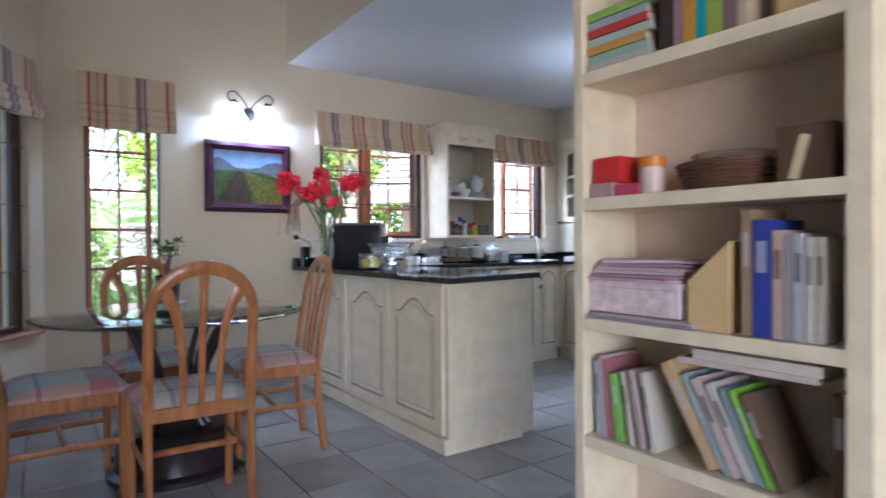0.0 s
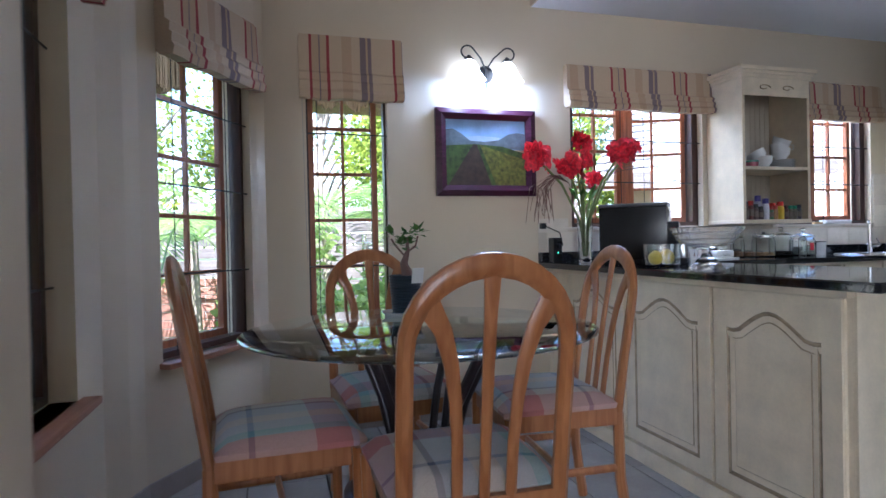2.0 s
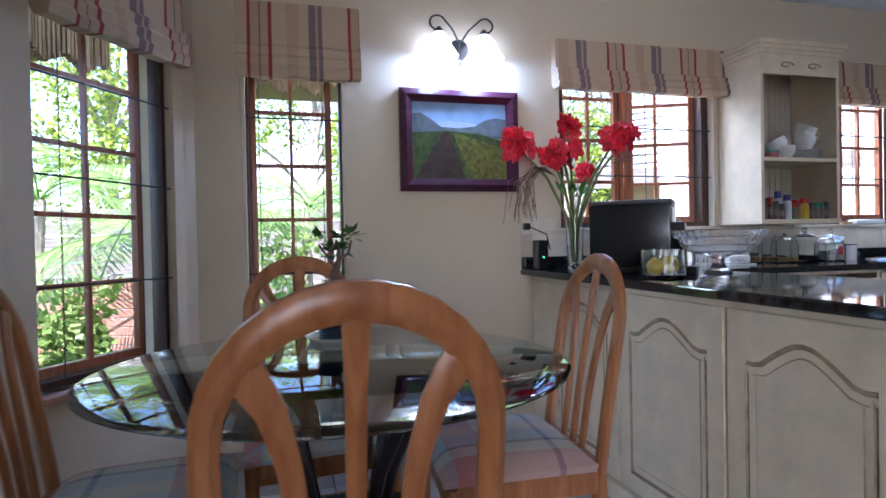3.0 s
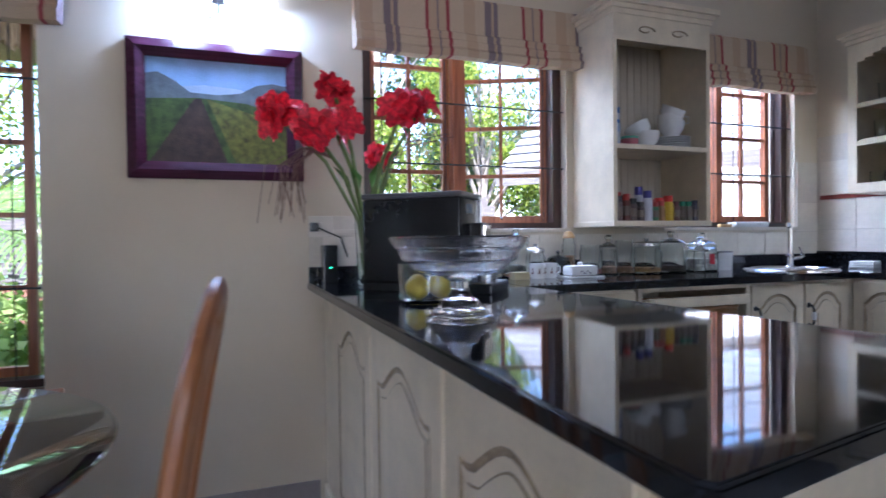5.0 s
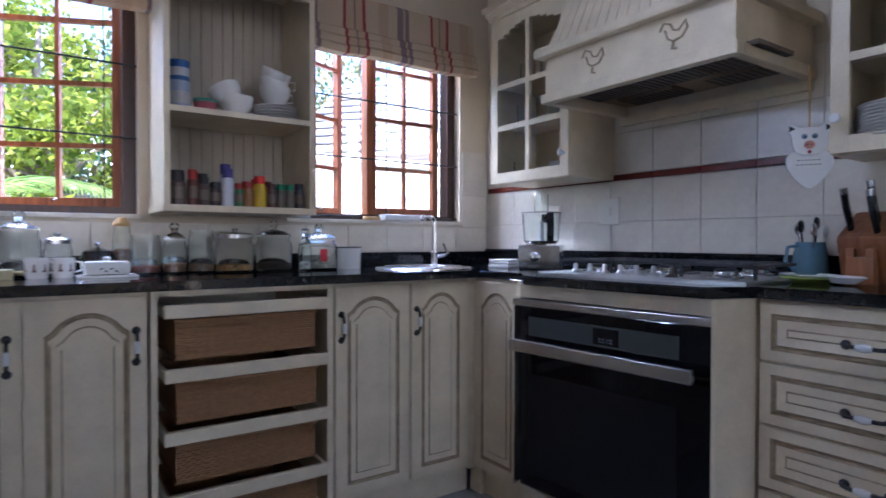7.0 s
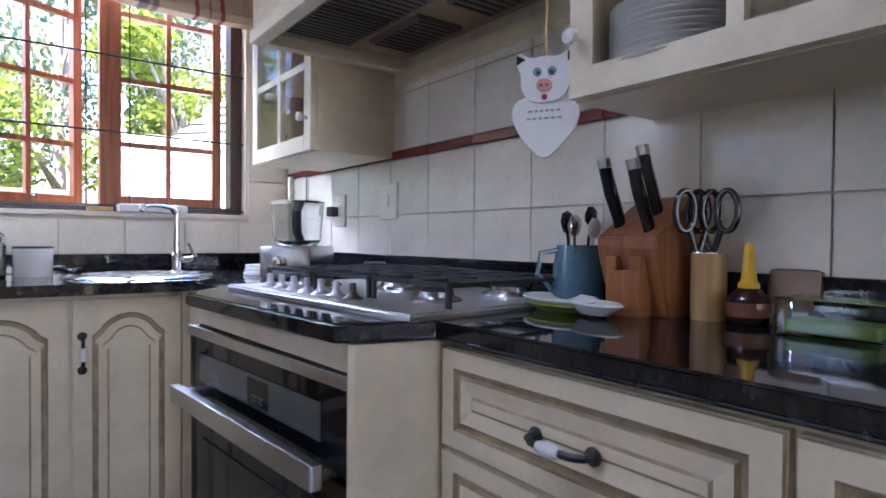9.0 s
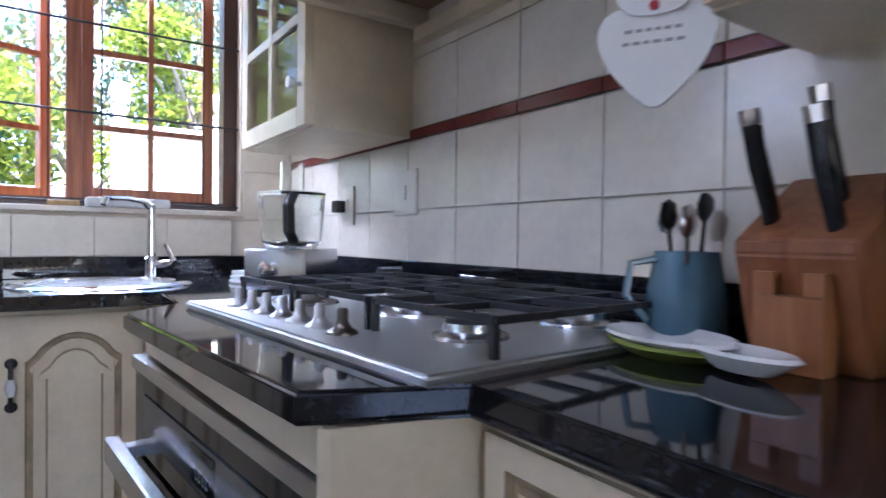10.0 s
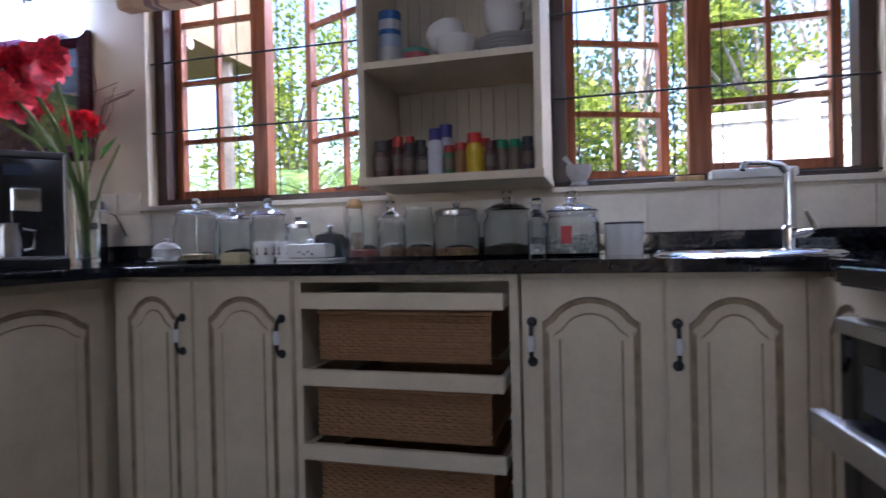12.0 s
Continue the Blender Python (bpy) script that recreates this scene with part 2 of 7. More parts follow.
def box(*a, bevel=0.0, m=None):
    return add_box(bmesh.new(), *a, bevel=bevel, m=m)


def lathe(profile, segs=24, bm=None, at=(0, 0, 0), m=None):
    """A turned shape from (radius, height) pairs."""
    bm = bm or bmesh.new()
    rings = []
    for r, z in profile:
        ring = []
        for i in range(segs if r > 1e-6 else 1):
            a = 2 * math.pi * i / segs
            co = Vector((at[0] + r * math.cos(a), at[1] + r * math.sin(a), at[2] + z))
            ring.append(bm.verts.new(m @ co if m else co))
        rings.append(ring)
    for a, b in zip(rings, rings[1:]):
        n = max(len(a), len(b))
        for i in range(n):
            q = [a[i % len(a)], a[(i + 1) % len(a)], b[(i + 1) % len(b)], b[i % len(b)]]
            q = list(dict.fromkeys(q))
            if len(q) > 2:
                bm.faces.new(q)
    return bm


def sweep(pts, w, d, bm=None, side=(1, 0, 0), closed=False, round_=True):
    """A bar of width w (along side) and depth d swept along points; w and d may be lists."""
    bm = bm or bmesh.new()
    pts = [Vector(p) for p in pts]
    n = len(pts)
    c = 0.3 if round_ else 0.0
    prof = [(-.5, -.5 + c), (-.5 + c, -.5), (.5 - c, -.5), (.5, -.5 + c), (.5, .5 - c), (.5 - c, .5), (-.5 + c, .5), (-.5, .5 - c)] if round_ else [(-.5, -.5), (.5, -.5), (.5, .5), (-.5, .5)]
    rings = []
    for i, p in enumerate(pts):
        t = (pts[(i + 1) % n] - pts[i - 1]) if closed or 0 < i < n - 1 else (pts[1] - pts[0] if i == 0 else pts[-1] - pts[-2])
        t.normalize()
        s = Vector(side)
        s = s - t * s.dot(t)
        if s.length < 0.2:
            s = Vector((0, 0, 1)) - t * t.z
        s.normalize()
        u = t.cross(s)
        ww, dd = (w[i] if isinstance(w, list) else w), (d[i] if isinstance(d, list) else d)
        rings.append([bm.verts.new(p + s * a * ww + u * b * dd) for a, b in prof])
    k = len(prof)
    for i in range(n if closed else n - 1):
        a, b = rings[i], rings[(i + 1) % n]
        for j in range(k):
            bm.faces.new((a[j], a[(j + 1) % k], b[(j + 1) % k], b[j]))
    if not closed:
        bm.faces.new(rings[0][::-1])
        bm.faces.new(rings[-1])
    return bm


def arc(cx, cz, r, a0, a1, n, y=0.0, rz=None):
    return [(cx + r * math.cos(radians(a0 + (a1 - a0) * i / n)), y, cz + (rz or r) * math.sin(radians(a0 + (a1 - a0) * i / n))) for i in range(n + 1)]


def prism(poly, z0, z1, bm=None, bevel=0.0):
    """An upright slab on a plan polygon."""
    bm = bm or bmesh.new()
    lo = [bm.verts.new((x, y, z0)) for x, y in poly]
    hi = [bm.verts.new((x, y, z1)) for x, y in poly]
    n = len(poly)
    fs = [bm.faces.new(lo[::-1]), bm.faces.new(hi)]
    for i in range(n):
        bm.faces.new((lo[i], lo[(i + 1) % n], hi[(i + 1) % n], hi[i]))
    if bevel:
        bmesh.ops.bevel(bm, geom=[e for f in fs for e in f.edges], offset=bevel, segments=3, affect="EDGES")
    return bm


def wall(name, p0, p1, thick, z0, z1, openings, material):
    """A wall from p0 to p1; its room face is the line p0-p1, its body lies to the left of that way."""
    L = math.dist(p0, p1)
    ux, uy = (p1[0] - p0[0]) / L, (p1[1] - p0[1]) / L
    m = Matrix(((ux, -uy, 0, p0[0]), (uy, ux, 0, p0[1]), (0, 0, 1, 0), (0, 0, 0, 1)))
    ss = sorted({0, L, *[o[0] for o in openings], *[o[1] for o in openings]})
    bm = bmesh.new()
    for a, b in zip(ss, ss[1:]):
        cuts = sorted((o[2], o[3]) for o in openings if o[0] <= a + 1e-6 and o[1] >= b - 1e-6)
        z = z0
        for lo, hi in cuts + [(z1, z1)]:
            if lo > z + 1e-6:
                add_box(bm, a, b, 0, thick, z, lo, m=m)
            z = hi
    bmesh.ops.remove_doubles(bm, verts=bm.verts, dist=1e-5)
    return part(name, bm, material, kind="structure")


def cutout(outline, y0, y1, material, name, parent, label="", rounds=0):
    for _ in range(rounds):
        outline = [(a[0] * u + b[0] * (1 - u), a[1] * u + b[1] * (1 - u)) for a, b in zip(outline, outline[1:] + outline[:1]) for u in (0.75, 0.25)]
    bm = bmesh.new()
    a = [bm.verts.new((x, y0, z)) for x, z in outline]
    b = [bm.verts.new((x, y1, z)) for x, z in outline]
    bm.faces.new(a)
    bm.faces.new(b[::-1])
    for j in range(len(a)):
        k = (j + 1) % len(a)
        bm.faces.new((a[j], a[k], b[k], b[j]))
    return part(name, bm, material, parent, label)


# ---- structure ----
YW, XS, XB, ZC, ZD = 4.05, 4.57, -0.46, 2.46, 3.3
WIN1 = (1.93, 2.91, 1.11, 2.13)
WIN2 = (3.47, 4.39, 1.11, 2.13)
WINN = (0.325, 0.775, 0.555, 2.05)
BAY0, BAYD = Vector((-0.152, 3.658)), Vector((0.529, 0.849))
b0, b1 = BAY0 - BAYD * 0.40, BAY0 + BAYD * 0.41

tagged(part("floor", box(-6, XS + 0.2, -5.2, YW + 0.2, -0.1, -0.008), M_GROUT), kind="structure")
part("ceiling", box(1.68, XS + 0.2, -5.2, YW + 0.2, ZC, ZC + 0.1), M_CEIL, kind="structure")
part("ceiling_dining", box(-6.2, 1.68, -5.2, YW + 0.2, ZD, ZD + 0.1), M_CEIL, kind="structure")
part("bulkhead", box(1.68, 1.76, -5.2, YW, ZC + 0.1, ZD), M_WALL, kind="structure")
part("bulkhead_edge", box(1.672, 1.68, -5.2, YW, ZC, ZD), M_WALL, kind="structure")
XN = b1.x + 0.04
wall_north = wall("wall_north", (XN, YW), (XS + 0.2, YW), 0.18, 0, ZD, [(a - XN, b - XN, c, d) for a, b, c, d in (WINN, WIN1, WIN2)], M_WALL)
wall("wall_bay_diagonal", tuple(b0), tuple(b1), 0.18, 0, ZD, [(0.10, 0.75, 0.56, 2.05)], M_WALL)
curve = [(XB, 3.0), (XB + 0.004, 3.1), (b0.x - 0.035, 3.22), tuple(b0)]
for p, q in zip(curve, curve[1:]):
    wall("wall_bay_curve", p, q, 0.18, 0, ZD, [], M_WALL)
curve2 = [tuple(b1), (b1.x + 0.018, b1.y + 0.02), (XN, YW)]
for p, q in zip(curve2, curve2[1:]):
    wall("wall_bay_curve", p, q, 0.18, 0, ZD, [], M_WALL)
wall("wall_bay_west", (XB, 1.58), (XB, 3.0), 0.18, 0, ZD, [(0.68, 1.25, 0.56, 2.05)], M_WALL)
wall("wall_pier", (-6, 1.5), (-0.155, 1.5), 0.10, 0, ZD, [], M_WALL)
wall_east = wall("wall_east", (XS, YW + 0.18), (XS, -5), 0.2, 0, ZD, [], M_WALL)
wall("wall_south", (XS + 0.2, -5), (-6, -5), 0.2, 0, ZD, [(0.4, 2.2, 0.9, 2.2), (5.1, 8, 0, 2.3)], M_WALL)
wall("wall_west", (-6, -5), (-6, 1.6), 0.2, 0, ZD, [(2, 4, 0.5, 2.2)], M_WALL)
# Unseen wall, added to keep the south and west lamps off the pier.
wall("wall_lounge", (-6, -1.3), (-0.75, -1.3), 0.12, 0, ZD, [], M_WALL)
part("wall_behind_bookcase", box(1.56, 1.66, -3, 0.70, 0, ZC), M_WALL, kind="structure")


def skirting(pts, h=0.09):
    for p, q in zip(pts, pts[1:]):
        L = math.dist(p, q)
        a = math.degrees(math.atan2(q[1] - p[1], q[0] - p[0]))
        part("baseboard", box(0, L, -0.012, 0.001, 0.0, h, bevel=0.003, m=pose(p[0], p[1], 0, 0, 0, a)), M_SKIRT, kind="structure")


skirting([(XB, 1.6), *curve, *curve2, (1.73, YW)])
skirting([(-2.0, 1.5), (-0.155, 1.5)])
skirting([(-0.155, 1.5), (-0.155, 1.6)])


def casement_window(number, m, w, h, sashes, rows, deep=0.13, face=0.06, bars=(), label="window", outer=0.045, sill=True):
    """m: pose at the opening's lower left corner on the room face, y outward. sashes: (x0, x1, columns, angle) with a hinge on the left for a positive angle, on the right for a negative one."""
    win = new("window_%d" % number)
    win.matrix_world = m
    tagged(win, label, kind="structure")
    bm = bmesh.new()
    f = outer
    add_box(bm, 0.001, f, face, face + 0.07, 0.001, h - 0.001)
    add_box(bm, w - f, w - 0.001, face, face + 0.07, 0.001, h - 0.001)
    add_box(bm, f, w - f, face, face + 0.07, 0.001, 0.03)
    add_box(bm, f, w - f, face, face + 0.07, h - f, h - 0.001)
    part("window_frame", bm, M_FRAMED, win)
    for i, (x0, x1, cols, ang) in enumerate(sashes):
        if i:
            part("mullion", box(sashes[i - 1][1] + 0.003, x0 - 0.003, face + 0.012, face + 0.068, 0.03, h - f), M_WOODF, win)
    for x0, x1, cols, ang in sashes:
        sw, sh, z0 = x1 - x0, h - f - 0.034, 0.032
        hinge = x0 if ang >= 0 else x1
        sm = pose(hinge, face + 0.06, z0, 0, 0, ang) @ pose(x0 - hinge, 0, 0)
        s = new("sash")
        s.parent, s.matrix_basis = win, sm
        bm = bmesh.new()
        t = 0.032
        for a, b, c, d in ((0, t, 0, sh), (sw - t, sw, 0, sh), (t, sw - t, 0, 0.035), (t, sw - t, sh - t, sh)):
            add_box(bm, a, b, 0, 0.035, c, d, bevel=0.003)
        for k in range(1, cols):
            x = t + (sw - 2 * t) * k / cols
            add_box(bm, x - 0.008, x + 0.008, 0.006, 0.03, 0.035, sh - t)
        zs = [z - z0 for z in rows]
        for z in zs:
            add_box(bm, t, sw - t, 0.007, 0.029, z - 0.009, z + 0.009)
        part("sash_frame", bm, M_WOODF, s)
        ze = [0.035, *zs, sh - t]
        for k in range(cols):
            xa, xb = t + (sw - 2 * t) * k / cols, t + (sw - 2 * t) * (k + 1) / cols
            for za, zb in zip(ze, ze[1:]):
                p = part("pane", box(xa, xb, 0.017, 0.021, za, zb), M_PANE, s)
                p.visible_shadow = False
        if ang:
            part("casement_stay", sweep([(sw * 0.5, -0.01, 0.03), (sw * 0.5, -0.04, 0.02)], 0.008, 0.008), M_BLACK, s)
    for z in bars:
        part("burglar_bar", sweep([(0.0, face - 0.02, z), (w * 0.33, face - 0.022, z), (w, face - 0.02, z - 0.003)], 0.007, 0.007), M_BLACK, win)
    for x0, x1, cols, ang in sashes:
        for k in range(cols):
            x = x0 + (x1 - x0) * (k + 0.5) / cols + (0.05 if k else -0.05)
            part("burglar_bar", sweep([(x, face - 0.012, 0.03), (x, face - 0.012, h)], 0.0045, 0.0045), M_BLACK, win)
    if sill:
        bm = box(-0.02, w + 0.06, -0.055, face, -0.025, 0.0, bevel=0.006)
        part("window_sill", bm, M_SILL, win)
    return win


casement_window(1, pose(WIN1[0], YW, WIN1[2]), WIN1[1] - WIN1[0], 1.02, [(0.045, 0.425, 2, 0), (0.49, 0.935, 2, -24)], (0.265, 0.50, 0.735), bars=(0.29, 0.56),
                label="brown timber casement window with one leaf open", face=0.05, sill=False)
casement_window(2, pose(WIN2[0], YW, WIN2[2]), WIN2[1] - WIN2[0], 1.02, [(0.045, 0.415, 2, 24), (0.462, 0.855, 2, 0)], (0.26, 0.50, 0.745), bars=(0.29, 0.56, 0.02),
                label="brown timber casement window above the sink", face=0.05, sill=False)
casement_window(3, pose(WINN[0], YW, WINN[2]), WINN[1] - WINN[0], 1.49, [(0.012, 0.405, 2, 0)], (0.355, 0.62, 0.885, 1.145), bars=(0.36, 1.10),
                label="tall narrow timber window with small panes", face=0.05, outer=0.012)
_a = math.degrees(math.atan2(BAYD.y, BAYD.x))
_o = b0 + BAYD * 0.10
casement_window(4, pose(_o.x, _o.y, 0.56, 0, 0, _a), 0.65, 1.49, [(0.043, 0.575, 2, 0)], (0.355, 0.62, 0.885, 1.145), bars=(0.36, 0.75, 1.10),
                label="tall timber window in the bay with small panes", face=0.045, outer=0.022)
casement_window(5, pose(XB, 2.26, 0.56, 0, 0, 90), 0.57, 1.49, [(0.03, 0.49, 2, 0)], (0.355, 0.62, 0.885, 1.145), bars=(0.36, 1.10),
                label="tall timber window at the end of the bay", face=0.08, outer=0.04)
part("window_ledge", box(1.76, 2.92, YW - 0.012, YW + 0.05, 1.095, 1.113, bevel=0.003), M_WTILE, kind="structure")
part("window_ledge", box(3.47, 4.40, YW - 0.012, YW + 0.05, 1.095, 1.113, bevel=0.003), M_WTILE, kind="structure")


def roman_blind(x, y, z0, z1, w, rz=0.0):
    b = thing("roman_blind", "tan, red and grey tartan roman blind, folded up above a window", "blind", x, y, z0, rz, "roman blinds")
    h = z1 - z0
    bm = bmesh.new()
    prof = [(0.0, h), (-0.045, h), (-0.05, h * 0.45), (-0.075, h * 0.40), (-0.07, h * 0.30), (-0.085, h * 0.26), (-0.08, h * 0.16), (-0.095, h * 0.10), (-0.085, 0.0), (-0.02, 0.004), (0.0, 0.03)]
    n = 12
    rows = []
    for i in range(n + 1):
        s = -w / 2 + w * i / n
        wob = 0.006 * math.sin(i * 1.7)
        rows.append([bm.verts.new((s, py - wob * (pz < h * 0.5), pz + (0.004 * math.cos(i * 1.1) if pz < h * 0.3 else 0))) for py, pz in prof])
    for p, q in zip(rows, rows[1:]):
        for j in range(len(prof)):
            k = (j + 1) % len(prof)
            bm.faces.new((p[j], p[k], q[k], q[j]))
    bm.faces.new(rows[0])
    bm.faces.new(rows[-1][::-1])
    part("folded_cloth", bm, M_BLIND, b, smooth=True)
    part("headrail", box(-w / 2 + 0.002, w / 2 - 0.002, -0.035, -0.001, h, h + 0.012), M_BLIND, b)
    return b


roman_blind(2.424, YW, 1.845, 2.105, 1.07)
roman_blind(3.945, YW, 1.84, 2.10, 0.98)
roman_blind(0.575, YW, 1.825, 2.17, 0.57)
_c = b0 + BAYD * 0.43
roman_blind(_c.x, _c.y, 1.825, 2.17, 0.66, _a)
roman_blind(XB, 2.55, 1.825, 2.17, 0.7, 90)

tagged(part("blind_cord", sweep([(0.305, YW - 0.006, 1.90), (0.31, YW - 0.004, 1.4), (0.318, YW - 0.006, 0.95)], 0.004, 0.004), mat("blind_cord_fibre", (0.45, 0.42, 0.38), 0.8)), "thin pale blind cord hanging beside the window", "cord")


# ---- kitchen units ----
def panel_outline(w, h, style, mx, mz, rise):
    """The outline of a door's field, from the lower left corner round by the top."""
    x0, x1, z0, z1 = mx, w - mx, mz, h - mz
    if style == "flat":
        return [(x0, z0), (x0, z1), (x1, z1), (x1, z0)], 0
    zs = z1 - rise
    pts = [(x0, z0), (x0, zs)]
    n = 14
    for i in range(n + 1):
        u = i / n
        if style == "arch":
            v = max(0.0, 1 - ((u - 0.5) / 0.45) ** 2) ** 0.72 if abs(u - 0.5) < 0.45 else 0.0
        else:
            v = (0.5 - 0.5 * math.cos(2 * math.pi * u)) ** 1.15 - 0.10 * math.sin(2 * math.pi * min(1, max(0, abs(u - 0.5) * 2))) ** 2 * (abs(u - .5) > .25)
        pts.append((x0 + 0.002 + (x1 - x0 - 0.004) * u, zs + rise * v))
    return pts + [(x1, zs), (x1, z0)], n


def inset(pts, d):
    out = []
    n = len(pts)
    for i, p in enumerate(pts):
        a, b = Vector(pts[i - 1]), Vector(pts[(i + 1) % n])
        p = Vector(p)
        t1, t2 = (p - a).normalized(), (b - p).normalized()
        n1, n2 = Vector((t1.y, -t1.x)), Vector((t2.y, -t2.x))
        nn = (n1 + n2).normalized()
        out.append(p + nn * d / max(0.45, nn.dot(n1)))
    return out


def panel_door(w, h, style="arch", mx=0.045, mz=0.040, rise=0.056, thick=0.02):
    """A framed door with a raised field; the face looks along -y."""
    pts, n = panel_outline(w, h, style, mx, mz, rise)
    bm = bmesh.new()
    add_box(bm, 0.0, w, 0.008, thick, 0.0, h)
    outer = []
    for i, (x, z) in enumerate(pts):
        if i in (0, 1):
            outer.append((0.0, 0.0 if i == 0 else (h if style == "flat" else z)))
        elif i >= len(pts) - 2:
            outer.append((w, 0.0 if i == len(pts) - 1 else (h if style == "flat" else z)))
        else:
            outer.append((0.0 if i == 2 else w if i == len(pts) - 3 else x, h))
    e = 0.002
    outer = [(min(max(x, e), w - e), min(max(z, e), h - e)) for x, z in outer]
    loops = [(outer, 0.0, 0), (pts, 0.0, 0), (inset(pts, 0.004), 0.0065, 1), (inset(pts, 0.010), 0.0065, 1), (inset(pts, 0.0145), 0.002, 1),
             (inset(pts, 0.020), 0.003, 0), (inset(pts, 0.036), 0.0055, 0), (inset(pts, 0.040), 0.003, 1)]
    base = [(0 if x < w / 2 - 0.3 * w else x, z) for x, z in outer]
    rings = [[bm.verts.new((x, 0.008, z)) for x, z in outer]] + [[bm.verts.new((p[0], y, p[1])) for p in lp] for lp, y, _ in loops]
    mats = [0, 0] + [l[2] for l in loops[1:]]
    for r in range(len(rings) - 1):
        a, b = rings[r], rings[r + 1]
        for i in range(len(a)):
            j = (i + 1) % len(a)
            try:
                f = bm.faces.new((a[i], a[j], b[j], b[i]))
                f.material_index = mats[r + 1]
            except ValueError:
                pass
    bm.faces.new(rings[-1])
    bmesh.ops.dissolve_degenerate(bm, edges=bm.edges, dist=1e-5)
    return bm


def pull_handle(parent, x, z, vertical=True):
    """Black iron back plates with a white china grip."""
    h = new("handle")
    h.parent, h.matrix_basis = parent, pose(x, 0, z, 0, 0 if vertical else 90, 0)
    bm = bmesh.new()
    lie = pose(0, 0, 0, 90)
    sweep([(0, -0.014, -0.045), (0, -0.024, -0.032), (0, -0.026, -0.018), (0, -0.026, 0.018), (0, -0.024, 0.032), (0, -0.014, 0.045)], 0.009, 0.009, bm)
    for s in (-1, 1):
        lathe([(0, 0), (0.0115, 0), (0.0115, 0.002), (0.006, 0.005), (0.004, 0.018), (0, 0.018)], 12, bm, m=pose(0, 0, s * 0.045) @ lie)
    part("iron_mount", bm, M_BLACK, h, "black iron handle mount", smooth=True)
    part("china_grip", lathe([(0, -0.019), (0.007, -0.017), (0.0105, 0), (0.007, 0.017), (0, 0.019)], 12, at=(0, -0.026, 0)), M_CHINA, h, "white china grip", smooth=True)


def hang_door(cab, m, w, h, style="arch", handle=None, **kw):
    d = part("door", panel_door(w, h, style, **kw), [M_CAB, M_GLAZE], cab)
    d.matrix_basis = m
    if handle:
        pull_handle(d, *handle)
    return d


def base_cabinet(name, label, x0, x1, y0, y1, z1=0.868, z0=0.10, rz=0.0):
    """A carcass in world axes; returns the thing, its origin at (x0, y0, 0)."""
    c = thing(name, label, "kitchen cabinet", x0, y0, 0)
    part("carcass", box(0, x1 - x0, 0, y1 - y0, z0, z1), M_CAB, c)
    return c


# north run, doors facing the room
YF = 3.485
CABL = "cream antiqued base cabinet with arched panel doors under black worktop"
nc = base_cabinet("base_cabinet", CABL, 2.302, 2.862, YF + 0.02, YW - 0.01)
part("plinth", box(0, 0.56, 0.02, 0.04, 0.0, 0.10), M_CAB, nc)
hang_door(nc, pose(0.008, -0.02, 0.115), 0.252, 0.742, handle=(0.222, 0.60))
hang_door(nc, pose(0.266, -0.02, 0.115), 0.290, 0.742, handle=(0.262, 0.60))
nc2 = base_cabinet("base_cabinet", CABL, 3.44, 4.025, YF + 0.02, YW - 0.01)
part("plinth", box(0, 0.60, 0.02, 0.04, 0.0, 0.10), M_CAB, nc2)
hang_door(nc2, pose(0.004, -0.02, 0.115), 0.30, 0.742, handle=(0.022, 0.60))
hang_door(nc2, pose(0.312, -0.02, 0.115), 0.268, 0.742, handle=(0.022, 0.60))

part("corner_filler", box(0.582, 0.622, -0.018, 0.0, 0.10, 0.866), M_CAB, nc2)

